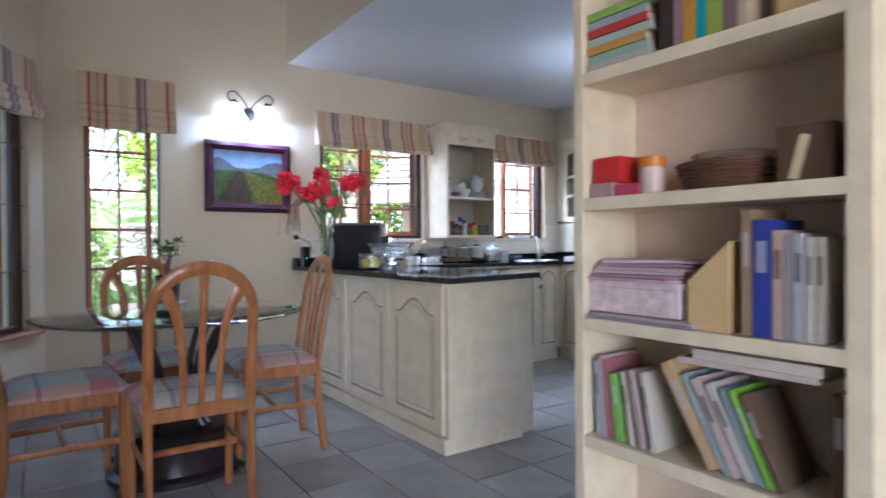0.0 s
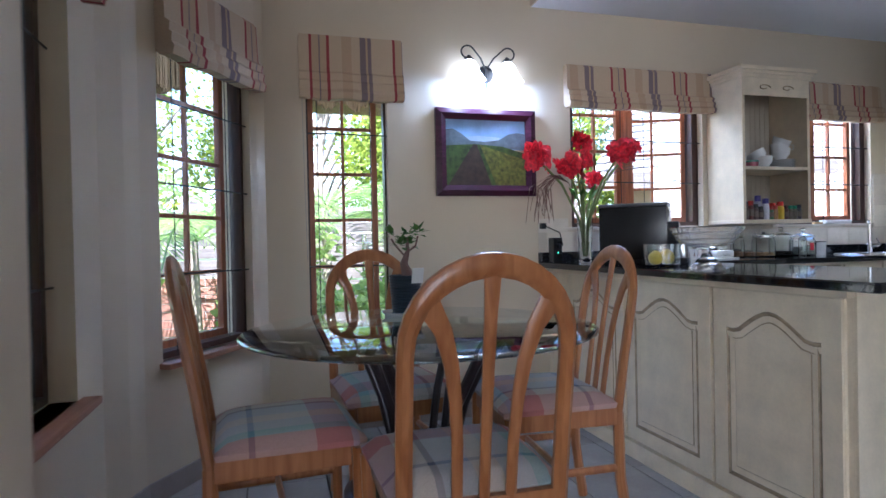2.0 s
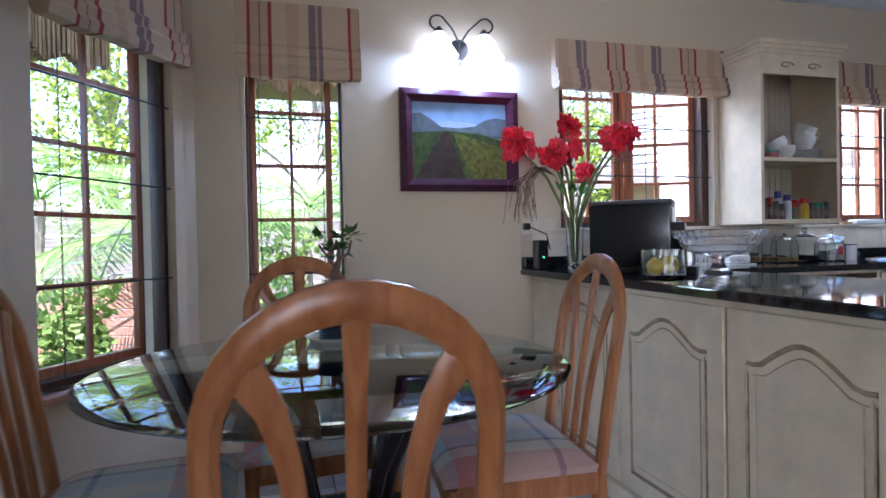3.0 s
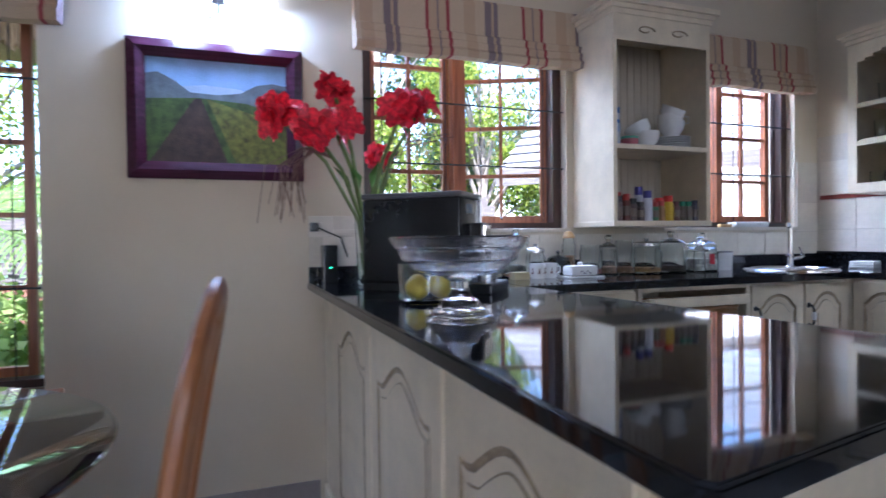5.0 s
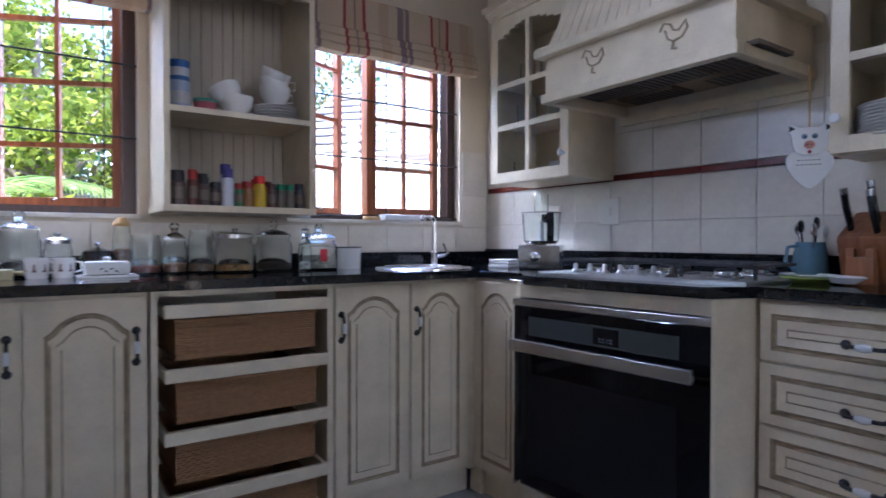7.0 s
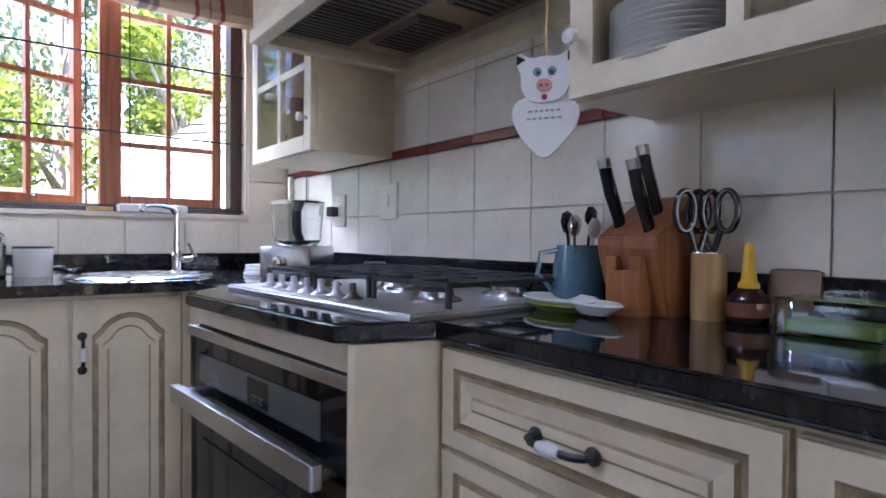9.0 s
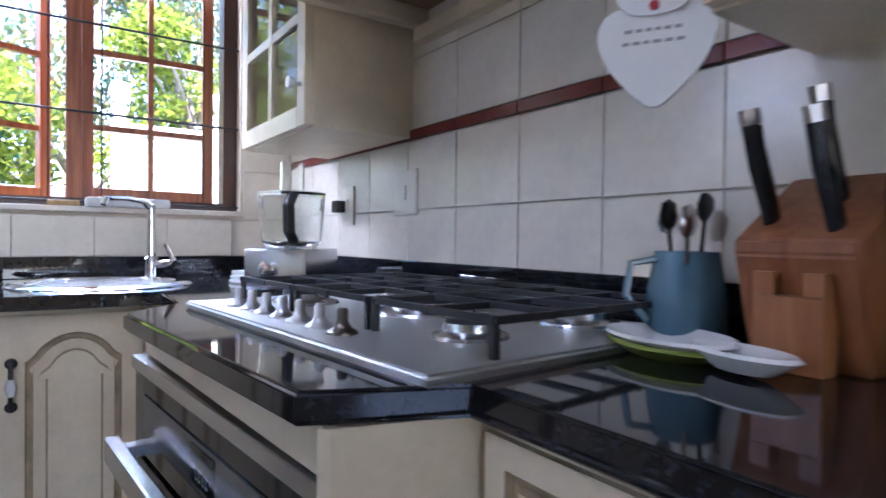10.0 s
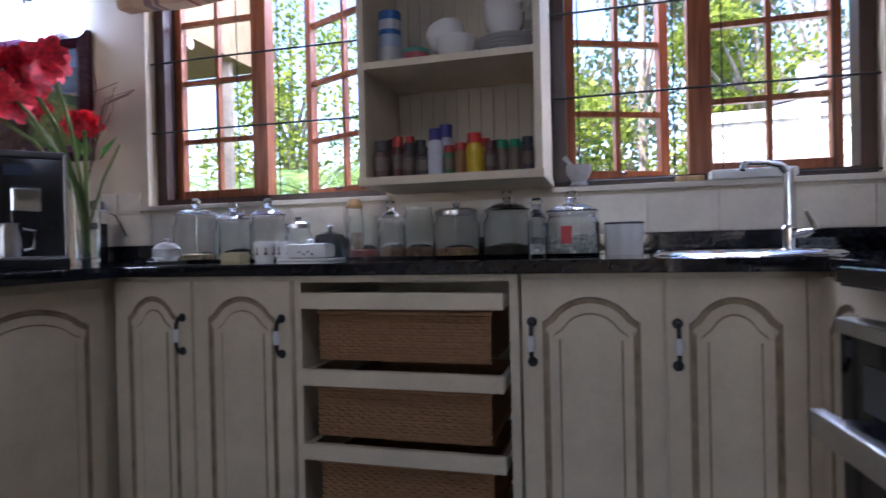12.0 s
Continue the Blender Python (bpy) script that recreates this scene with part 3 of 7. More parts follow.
# open unit with pull-out trays and baskets
bu = thing("basket_unit", "cream open unit with three pull-out wicker baskets under the worktop", "kitchen cabinet", 2.868, YF, 0)
for a in ((0.0, 0.018, 0.0, 0.55, 0.0, 0.868), (0.547, 0.568, 0.0, 0.55, 0.0, 0.868), (0.018, 0.547, 0.53, 0.55, 0.1, 0.868), (0.018, 0.547, 0.0, 0.53, 0.08, 0.105), (0.018, 0.547, 0.0, 0.02, 0.852, 0.868)):
    part("carcass_panel", box(*a), M_CAB, bu)
part("plinth", box(0.018, 0.547, 0.02, 0.04, 0.0, 0.08), M_CAB, bu)
for k, zt in enumerate((0.828, 0.642, 0.456, 0.27)):
    tray = new("tray")
    tray.parent, tray.matrix_basis = bu, pose(0.03, -0.03 - 0.012 * (k % 2), zt)
    bm = bmesh.new()
    add_box(bm, 0.0, 0.508, 0.0, 0.02, -0.040, 0.0, bevel=0.004)
    add_box(bm, 0.0, 0.014, 0.02, 0.48, -0.036, -0.008)
    add_box(bm, 0.494, 0.508, 0.02, 0.48, -0.036, -0.008)
    part("tray_rail", bm, M_CAB, tray)
    bm = bmesh.new()
    W0, W1, D0, D1, H = 0.035, 0.473, 0.035, 0.45, 0.115
    rows_ = 15
    for r in range(rows_):
        for i in range(32):
            x = W0 + (W1 - W0) * i / 32
            zz = -0.05 - H * (r + 0.5) / rows_
            pr = 0.0045 if (i + r) % 2 else 0.001
            add_box(bm, x + 0.0012, x + (W1 - W0) / 32 - 0.0004, D0 - pr, D0 + 0.001, zz - H / rows_ * 0.36, zz + H / rows_ * 0.36)
        z = -0.05 - H * (r + 0.5) / rows_
        o = 0.0018 * (r % 2)
        for a, b, c, d in ((W0 + r * 0.0006, W1 - r * 0.0006, D0 - o, D0 + 0.008 - o), (W0, W1, D1 - 0.008, D1)):
            add_box(bm, a, b, c, d, z - H / rows_ * 0.46, z + H / rows_ * 0.46)
        for a in (W0 + r * 0.0006, W1 - 0.008 - r * 0.0006):
            add_box(bm, a, a + 0.008, D0, D1, z - H / rows_ * 0.46, z + H / rows_ * 0.46)
    add_box(bm, W0, W1, D0, D1, -0.05 - H - 0.004, -0.05 - H)
    add_box(bm, W0 - 0.004, W1 + 0.004, D0 - 0.007, D0 + 0.009, -0.056, -0.046, bevel=0.003)
    part("wicker_basket", bm, M_WICKER, tray, "brown woven wicker basket")

# east corner unit with one narrow door
ec = base_cabinet("corner_cabinet", "cream narrow corner cabinet with one arched door beside the oven", 4.06, XS - 0.01, 3.19, YF - 0.002)
ed = hang_door(ec, pose(-0.02, 0.285, 0.115, 0, 0, -90), 0.275, 0.742)
part("plinth", box(0.02, 0.04, 0, 0.29, 0, 0.10), M_CAB, ec)

# oven housing
oh = thing("oven_housing", "cream painted housing with chamfered posts round the built-in oven", "kitchen cabinet", 4.015, 2.33, 0)
part("top_rail", prism([(-0.040, 0.80), (0.002, 0.121), (0.5, 0.121), (0.5, 0.844), (-0.02, 0.844)], 0.824, 0.868), M_CAB, oh)
part("bottom_rail", box(0.03, XS - 4.01, 0.085, 0.855, 0.105, 0.165), M_CAB, oh)
part("side_panel", box(0.0, XS - 4.01, 0.845, 0.888, 0.0, 0.822), M_CAB, oh)
part("corner_filler", box(0.03, 0.058, 0.862, 0.874, 0.0, 0.868), M_CAB, oh)
part("corner_post", box(0.042, 0.10, 1.120, 1.19, 0.0, 0.866), M_CAB, oh)
part("chamfered_post", prism([(-0.004, 0.120), (0.004, 0.112), (0.135, 0.078), (0.205, 0.078), (0.205, 0.120)], 0.0, 0.868), M_CAB, oh)
part("plinth", box(-0.015, 0.03, 0.085, 0.84, 0.0, 0.16), M_CAB, oh)

# built-in oven: origin on its lower left front corner, width along y
ov = thing("built_in_oven", "black glass oven with steel trim and bar handle under hob", "oven", 3.985, 3.148, 0.17, -85)
W, H = 0.70, 0.642
part("oven_body", box(0.01, W - 0.01, 0.0, 0.5, 0.0, H), M_PLASTIC, ov)
dr = new("oven_door")
dr.parent, dr.matrix_basis = ov, pose(0, -0.022, 0)
part("door_glass", box(0.0, W, 0.0, 0.02, 0.02, 0.475, bevel=0.003), M_OVENGLASS, dr, "black glass oven door")
part("door_window", box(0.08, W - 0.10, -0.003, 0.0, 0.06, 0.40, bevel=0.001), mat("smoked_oven_window", (0.014, 0.014, 0.016), 0.08, vary=0, bump=0, Specular_IOR_Level=0.25), dr)
bm = bmesh.new()
add_box(bm, 0.022, 0.665, -0.055, -0.032, 0.478, 0.518, bevel=0.004)
add_box(bm, 0.034, 0.062, -0.035, 0.0, 0.486, 0.506)
add_box(bm, 0.625, 0.653, -0.035, 0.0, 0.486, 0.506)
part("bar_handle", bm, M_STEEL, dr, "wide flat steel bar handle")
cp = part("control_panel", box(0.0, W, -0.024, 0.0, 0.49, 0.625, bevel=0.003), M_OVENGLASS, ov)
part("control_strip", box(0.07, 0.605, -0.0265, -0.024, 0.528, 0.592), mat("grey_control_strip", (0.06, 0.07, 0.07), 0.14, vary=0.05, bump=0), ov)
part("steel_trim", box(-0.002, W + 0.002, -0.03, 0.01, 0.626, H + 0.006, bevel=0.002), M_STEEL, ov)
part("steel_trim", box(-0.004, 0.0, -0.02, 0.0, 0.0, 0.62), M_STEEL, ov)
part("display", box(0.33, 0.42, -0.0275, -0.0265, 0.535, 0.585), M_OVENGLASS, ov)
bm = bmesh.new()
for i, x in enumerate((0.352, 0.364, 0.380, 0.392)):
    for z in (0.542, 0.552):
        add_box(bm, x, x + 0.007, -0.0285, -0.0275, z, z + 0.0022)
    add_box(bm, x, x + 0.0016, -0.0285, -0.0275, 0.542, 0.554)
part("clock_digits", bm, mat("dim_clock_digit", (0.12, 0.14, 0.16), 0.4), ov)

# drawer stack
ds = thing("drawer_unit", "cream antiqued kitchen drawer unit with iron and china handles", "kitchen cabinet", 4.145, 1.398, 0)
part("carcass", box(0.02, XS - 4.155, 0.0, 1.005, 0.10, 0.868), M_CAB, ds)
part("plinth", box(0.04, 0.06, 0.0, 1.005, 0.0, 0.10), M_CAB, ds)
for zt, hh in ((0.860, 0.150), (0.704, 0.158), (0.540, 0.16), (0.374, 0.255)):
    for y in (1.0, 0.498):
        d = part("drawer_front", panel_door(0.494, hh, "flat", mx=0.03, mz=0.028), [M_CAB, M_GLAZE], ds)
        d.matrix_basis = pose(0, y, zt - hh, 0, 0, -90)
        pull_handle(d, 0.245, hh * 0.45, False)
rc = base_cabinet("base_cabinet", "cream antiqued kitchen base cabinet with arched doors beyond the drawers", 4.165, XS - 0.01, 0.3, 1.395)
for y in (1.085, 0.587):
    hang_door(rc, pose(-0.02, y, 0.115, 0, 0, -90), 0.488, 0.742, handle=(0.03, 0.6))

# peninsula
pn = base_cabinet("peninsula_cabinet", "cream antiqued peninsula cabinet with curved panel doors on moulded plinth", 1.775, 2.28, 2.075, 3.46, z0=0.0)
part("carcass_corner", box(0.0, 0.505, 1.395, YW - 2.085, 0.0, 0.868), M_CAB, pn)
bm = box(-0.03, 0.49, -0.022, YW - 2.085, 0.0, 0.075)
for v in bm.verts:
    if v.co.z > 0.05 and v.co.y < 0:
        v.co.y += 0.012
part("plinth", bm, M_CAB, pn)
part("end_panel", prism([(0.0, -0.001), (0.0, -0.012), (0.615, 0.030), (0.615, 0.052), (0.506, 0.052), (0.506, -0.001)], 0.0, 0.868), M_CAB, pn)
part("cornice", box(-0.03, 0.51, -0.006, YW - 2.085, 0.845, 0.868), M_CAB, pn)
for y0, y1 in ((2.095, 2.63), (2.645, 3.215), (3.23, 3.80)):
    hang_door(pn, pose(-0.02, y1 - 2.075, 0.085, 0, 0, -90), y1 - y0, 0.755, "ogee", mx=0.07, mz=0.066, rise=0.075)
bm = box(-0.018, 0.0, 3.805 - 2.075, YW - 2.085, 0.085, 0.84)
part("filler_panel", bm, M_CAB, pn)
for y0, y1, hd in ((2.10, 2.55, 0.43), (2.56, 3.02, 0.03), (3.03, 3.455, None)):
    hang_door(pn, pose(0.525, y0 - 2.075, 0.115, 0, 0, 90), y1 - y0, 0.73, handle=(hd, 0.6) if hd else None)

# worktop in three slabs with a rounded edge
def slab(name, poly, label):
    t = thing(name, label, "worktop", 0, 0, 0)
    part("slab", prism(poly, 0.87, 0.90, bevel=0.005), M_GRANITE, t, smooth=False)
    return t


WL = "polished black granite kitchen worktop with fine pale specks"
pw = slab("peninsula_worktop", [(1.69, YW - 0.002), (1.69, 1.945), (1.70, 1.932), (2.425, 2.075), (2.438, 2.09), (2.362, 3.454), (2.362, YW - 0.002)], WL)
nw = slab("north_worktop", [(2.3635, YW - 0.002), (2.3635, 3.455), (4.045, 3.455), (XS - 0.002, 3.455), (XS - 0.002, YW - 0.002)], WL)
ew = slab("hob_worktop", [(XS - 0.002, 3.454), (4.045, 3.454), (4.045, 3.19), (3.935, 3.078), (3.992, 2.455), (4.138, 2.405), (4.16, 0.3), (XS - 0.002, 0.3)], WL)
part("upstand", box(2.9, XS - 0.022, YW - 0.02, YW - 0.002, 0.9, 0.962, bevel=0.002), M_GRANITE, nw)
part("upstand", box(1.695, 2.9, YW - 0.02, YW - 0.002, 0.9, 0.962, bevel=0.002), M_GRANITE, pw)
part("upstand", box(XS - 0.022, XS - 0.002, 0.3, YW - 0.002, 0.9, 0.975, bevel=0.002), M_GRANITE, ew)

# sink and tap
sk = thing("sink", "round inset stainless steel sink with a polished rim", "sink", 3.96, 3.73, 0.9)
part("rim", lathe([(0.165, 0.004), (0.17, 0.009), (0.20, 0.009), (0.212, 0.002), (0.212, 0.0), (0.165, 0.0), (0.165, 0.004)], 40), M_CHROME, sk, smooth=True)
part("bowl", lathe([(0.168, 0.006), (0.15, 0.0055), (0.12, 0.0035), (0, 0.0025), (0, 0.001), (0.168, 0.001)], 32), M_STEEL, sk, smooth=True)
tp = thing("mixer_tap", "chrome kitchen mixer tap with a side lever", "tap", 4.083, 3.83, 0.9)
part("body", lathe([(0.026, 0), (0.026, 0.006), (0.019, 0.01), (0.019, 0.062), (0.013, 0.07), (0.011, 0.215), (0.0, 0.218)], 16), M_CHROME, tp, smooth=True)
part("spout", sweep([(0.0, 0.0, 0.205), (-0.02, -0.01, 0.222), (-0.07, -0.05, 0.226), (-0.12, -0.09, 0.222), (-0.125, -0.094, 0.205)], [0.02, 0.022, 0.024, 0.022, 0.016], [0.02, 0.016, 0.013, 0.013, 0.013], side=(0.6, -0.8, 0)), M_CHROME, tp, smooth=True)
part("lever", sweep([(0.01, -0.01, 0.045), (0.035, -0.025, 0.05), (0.052, -0.035, 0.058), (0.03, -0.03, 0.105)], [0.018, 0.018, 0.016, 0.008], [0.018, 0.02, 0.012, 0.006]), M_CHROME, tp, smooth=True)

# gas hob
hb = thing("gas_hob", "stainless steel gas hob with black cast iron grates and front knobs", "hob", 4.09, 2.402, 0.9, 4.2)
bm = prism([(-0.002, 0.0), (0.445, 0.0), (0.445, 0.71), (0.0, 0.71), (-0.004, 0.705)], 0.0, 0.012, bevel=0.004)
part("steel_plate", bm, M_HOBSTEEL, hb)
for i in range(7):
    kx, ky = 0.048, 0.235 + i * 0.058
    part("knob", lathe([(0, 0.012), (0.019, 0.012), (0.019, 0.015), (0.011, 0.020), (0.007, 0.027), (0.007, 0.040), (0.005, 0.043), (0, 0.043)], 16, at=(kx, ky, 0)), mat("dark_knob_steel", (0.16, 0.14, 0.12), 0.3, 1.0) if not i else hb.children[-1].data.materials[0], hb, "steel hob knob", smooth=True)
for bx_, by_, r in ((0.16, 0.13, 0.032), (0.36, 0.13, 0.04), (0.26, 0.35, 0.055), (0.16, 0.57, 0.04), (0.36, 0.57, 0.032)):
    b = new("burner")
    b.parent, b.matrix_basis = hb, pose(bx_, by_, 0.012)
    part("burner_base", lathe([(0, 0), (r * 1.5, 0), (r * 1.45, 0.004), (r * 1.05, 0.009), (r, 0.018), (0, 0.018)], 20), M_STEEL, b, smooth=True)
    part("burner_cap", lathe([(0, 0.018), (r * 0.95, 0.018), (r * 0.95, 0.023), (r * 0.8, 0.026), (0, 0.026)], 20), M_GRATE, b, smooth=True)
for gy0, gy1 in ((0.012, 0.235), (0.240, 0.46), (0.465, 0.688)):
    g = new("pan_grate")
    g.parent, g.matrix_basis = hb, pose(0.085, gy0, 0.012)
    dy = gy1 - gy0
    bm = bmesh.new()
    for y in (0.006, dy / 2, dy - 0.006):
        add_box(bm, 0.0, 0.345, y - 0.003, y + 0.003, 0.033, 0.041, bevel=0.001)
    for x in (0.006, 0.10, 0.172, 0.245, 0.339):
        add_box(bm, x - 0.003, x + 0.003, 0.0, dy, 0.034, 0.042, bevel=0.001)
    for x in (0.006, 0.339):
        for y in (0.006, dy - 0.006):
            add_box(bm, x - 0.004, x + 0.004, y - 0.004, y + 0.004, 0.0, 0.036)
    part("grate", bm, M_GRATE, g)

# wall units
os_ = thing("open_wall_shelf", "cream open wall shelf of crockery and spices between the windows", "wall cabinet", 2.946, 3.738, 1.126)
OW, OD, OH = 0.528, YW - 3.738 - 0.002, 0.90
for a in ((0.0, 0.02, 0.0, OD, 0.0, OH), (OW - 0.02, OW, 0.0, OD, 0.0, OH)):
    part("side_panel", box(*a), M_CAB, os_)
part("top_panel", box(0.02, OW - 0.02, 0.0, OD, OH - 0.02, OH), M_CAB, os_)
part("shelf", box(-0.004, OW + 0.004, -0.006, OD, -0.012, 0.012, bevel=0.003), M_CAB, os_)
part("shelf", box(0.02, OW - 0.02, 0.0, OD - 0.01, 0.325, 0.345), M_CAB, os_)
# Back panel and boards are a darker cream than the rest of the shelf.
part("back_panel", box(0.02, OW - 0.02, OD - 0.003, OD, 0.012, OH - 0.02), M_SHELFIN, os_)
for i in range(12):
    x = 0.02 + (OW - 0.04) * i / 12
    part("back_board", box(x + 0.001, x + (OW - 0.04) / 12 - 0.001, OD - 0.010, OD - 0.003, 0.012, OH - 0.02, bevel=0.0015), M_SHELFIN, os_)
hd_ = part("header_panel", box(0.02, OW - 0.02, 0.0, 0.018, 0.79, OH - 0.02), M_CAB, os_)
for cx in (0.17, 0.35):
    bm = sweep([(cx + 0.05 * math.cos(a) * (1 - a / 9), -0.003, 0.84 + 0.02 * math.sin(a) * (1 - a / 9)) for a in [i * 0.5 for i in range(13)]], 0.006, 0.006, side=(0, 1, 0))
    part("carving", bm, M_GLAZE, os_, "carved scroll ornament")
bm = bmesh.new()
for k, (o, z) in enumerate(((0.008, 0.0), (0.018, 0.022), (0.032, 0.042))):
    add_box(bm, -o, OW + o, -o, OD, OH + z, OH + z + 0.023)
part("crown_moulding", bm, M_CAB, os_)

M_CABGLASS = M_PANE


def glazed_door(cab, m, w, h, cols, zs, knob):
    d = new("door")
    d.parent, d.matrix_basis = cab, m
    t = 0.045
    bm = bmesh.new()
    add_box(bm, 0, t, 0, 0.02, 0, h, bevel=0.002)
    add_box(bm, w - t, w, 0, 0.02, 0, h, bevel=0.002)
    add_box(bm, t, w - t, 0, 0.02, 0, t)
    n = 10
    for k in range(n):
        xa, xb = t + (w - 2 * t) * k / n, t + (w - 2 * t) * (k + 1) / n
        u = (k + 0.5) / n
        add_box(bm, xa, xb, 0, 0.02, h - t - 0.045 * (1 - math.sin(math.pi * u) ** 1.5), h)
    for k in range(1, cols):
        x = w * k / cols
        add_box(bm, x - 0.011, x + 0.011, 0.001, 0.019, t, h - t)
    for z in zs:
        add_box(bm, t, w - t, 0.002, 0.018, z - 0.011, z + 0.011)
    part("door_frame", bm, M_CAB, d)
    part("glass_pane", box(t, w - t, 0.009, 0.012, t, h - t), M_CABGLASS, d)
    part("knob", lathe([(0, 0), (0.006, 0), (0.005, 0.012), (0.013, 0.02), (0.012, 0.03), (0, 0.034)], 12, m=pose(knob[0], 0, knob[1], 90)), M_CHINA, d, "white china knob", smooth=True)
    return d


def glazed_cabinet(y0, y1, z0, h, xf, doors, label, shelves):
    c = thing("glazed_wall_cabinet", label, "wall cabinet", xf, y1, z0, -90)
    w, dp = y1 - y0, XS - xf - 0.008
    for nm, a in (("side_panel", (0, 0.018, 0.02, dp, 0, h)), ("side_panel", (w - 0.018, w, 0.02, dp, 0, h)), ("bottom_panel", (0.018, w - 0.018, 0.02, dp, 0, 0.018)),
                  ("top_panel", (0.018, w - 0.018, 0.02, dp, h - 0.018, h)), ("back_panel", (0.018, w - 0.018, dp - 0.01, dp, 0.018, h - 0.018))):
        part(nm, box(*a), M_CAB, c)
    for z in shelves:
        part("shelf", box(0.02, w - 0.02, 0.04, dp - 0.012, z - 0.008, z + 0.008), M_CAB, c)
    n = len(doors)
    for i, kside in enumerate(doors):
        dw = w / n - 0.004
        glazed_door(c, pose(i * w / n + 0.002, 0, 0.003), dw, h - 0.006, 2, (h * 0.33, h * 0.58), (dw - 0.022 if kside else 0.022, 0.09))
    bm = bmesh.new()
    for o, z in ((0.006, 0.0), (0.018, 0.02), (0.032, 0.04)):
        add_box(bm, -o, w + o, -o, dp, h + z, h + z + 0.021)
    part("crown_moulding", bm, M_CAB, c)
    return c


glazed_cabinet(3.205, 3.68, 1.268, 0.73, 4.29, [True], "cream glazed wall cabinet with arched six-pane door, holding crockery", (0.26, 0.44))
glazed_cabinet(1.25, 2.315, 1.245, 0.75, 4.33, [False, True], "cream glazed wall cabinet holding stacked plates and a white tureen", (0.25, 0.46))

# cooker hood
hd = thing("cooker_hood", "cream timber cooker hood with carved roosters and sloping boarded canopy", "cooker hood", 4.12, 3.158, 1.524, -90)
HW, HD_ = 0.705, XS - 4.12 - 0.008
part("fascia", box(0, HW, 0.0, 0.02, 0.0, 0.15), M_CAB, hd)
part("side_fascia", box(0, 0.018, 0.02, HD_, 0.0, 0.15), M_CAB, hd)
part("side_fascia", box(HW - 0.018, HW, 0.02, HD_, 0.0, 0.15), M_CAB, hd)
part("lower_moulding", box(-0.012, HW + 0.012, -0.014, 0.024, -0.012, 0.022, bevel=0.005), M_CAB, hd)
part("side_moulding", box(-0.012, 0.022, 0.024, HD_, -0.012, 0.022, bevel=0.005), M_CAB, hd)
part("side_moulding", box(HW - 0.022, HW + 0.012, 0.024, HD_, -0.012, 0.022, bevel=0.005), M_CAB, hd)
part("ledge_moulding", box(-0.03, HW + 0.03, -0.035, HD_, 0.15, 0.185, bevel=0.01), M_CAB, hd)
bm = bmesh.new()
n = 16
for i in range(n):
    for side in range(1):
        a, b = i / n, (i + 1) / n
        lo = [(0.01 + (HW - 0.02) * a, 0.0, 0.185), (0.01 + (HW - 0.02) * b - 0.003, 0.0, 0.185)]
        hi = [(0.17 + (HW - 0.34) * a, 0.20, 0.80), (0.17 + (HW - 0.34) * b - 0.002, 0.20, 0.80)]
        vs = [bm.verts.new(p) for p in (lo[0], lo[1], hi[1], hi[0])]
        vb = [bm.verts.new((v.co.x, v.co.y + 0.012, v.co.z)) for v in vs]
        bm.faces.new(vs)
        for j in range(4):
            bm.faces.new((vs[j], vs[(j + 1) % 4], vb[(j + 1) % 4], vb[j]))
for sx in (0, 1):
    x0, x1 = (0.01, 0.17) if not sx else (HW - 0.01, HW - 0.17)
    vs = [bm.verts.new(p) for p in ((x0, 0.006, 0.185), (x1, 0.206, 0.80), (x1, HD_, 0.80), (x0, HD_, 0.185))]
    bm.faces.new(vs)
vs = [bm.verts.new(p) for p in ((0.01, 0.011, 0.185), (HW - 0.01, 0.011, 0.185), (HW - 0.17, 0.211, 0.80), (0.17, 0.211, 0.80))]
bm.faces.new(vs)
part("beadboard_canopy", bm, M_CAB, hd)
for cx in (0.22, 0.52):
    bm = bmesh.new()
    for s, pts in ((1, [(-0.05, 0.03), (-0.035, 0.055), (-0.01, 0.045), (0.0, 0.025), (0.02, 0.02), (0.045, 0.045), (0.05, 0.02), (0.03, -0.005), (0.0, -0.01), (-0.02, 0.0), (-0.03, 0.03)]), (1, [(0.0, -0.01), (-0.004, -0.035), (0.012, -0.037)])):
        sweep([(cx + x * 0.9, -0.003, 0.082 + z * 0.9) for x, z in pts], 0.006, 0.006, bm, side=(0, 1, 0))
    part("rooster_carving", bm, M_GLAZE, hd, "carved rooster ornament")
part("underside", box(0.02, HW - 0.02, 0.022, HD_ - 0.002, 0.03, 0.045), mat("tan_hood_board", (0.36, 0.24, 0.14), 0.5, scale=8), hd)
for i, (a, b, c, d) in enumerate(((0.05, 0.25, 0.05, 0.24), (0.27, 0.50, 0.05, 0.24), (0.52, 0.74, 0.05, 0.24), (0.10, 0.33, 0.27, 0.40), (0.44, 0.68, 0.27, 0.40))):
    f = part("grease_filter", box(a, b, c, d, 0.018, 0.03), M_GREYHOOD, hd, "slotted grey filter panel")
    bm = bmesh.new()
    for k in range(10):
        x = a + (b - a) * (k + 0.5) / 10
        add_box(bm, x - 0.004, x + 0.004, c + 0.01, d - 0.01, 0.0155, 0.018)
    part("filter_slats", bm, M_BLACK, hd)
part("wall_batten", box(0.0, HW, HD_ - 0.03, HD_, -0.045, -0.013), M_CAB, hd)


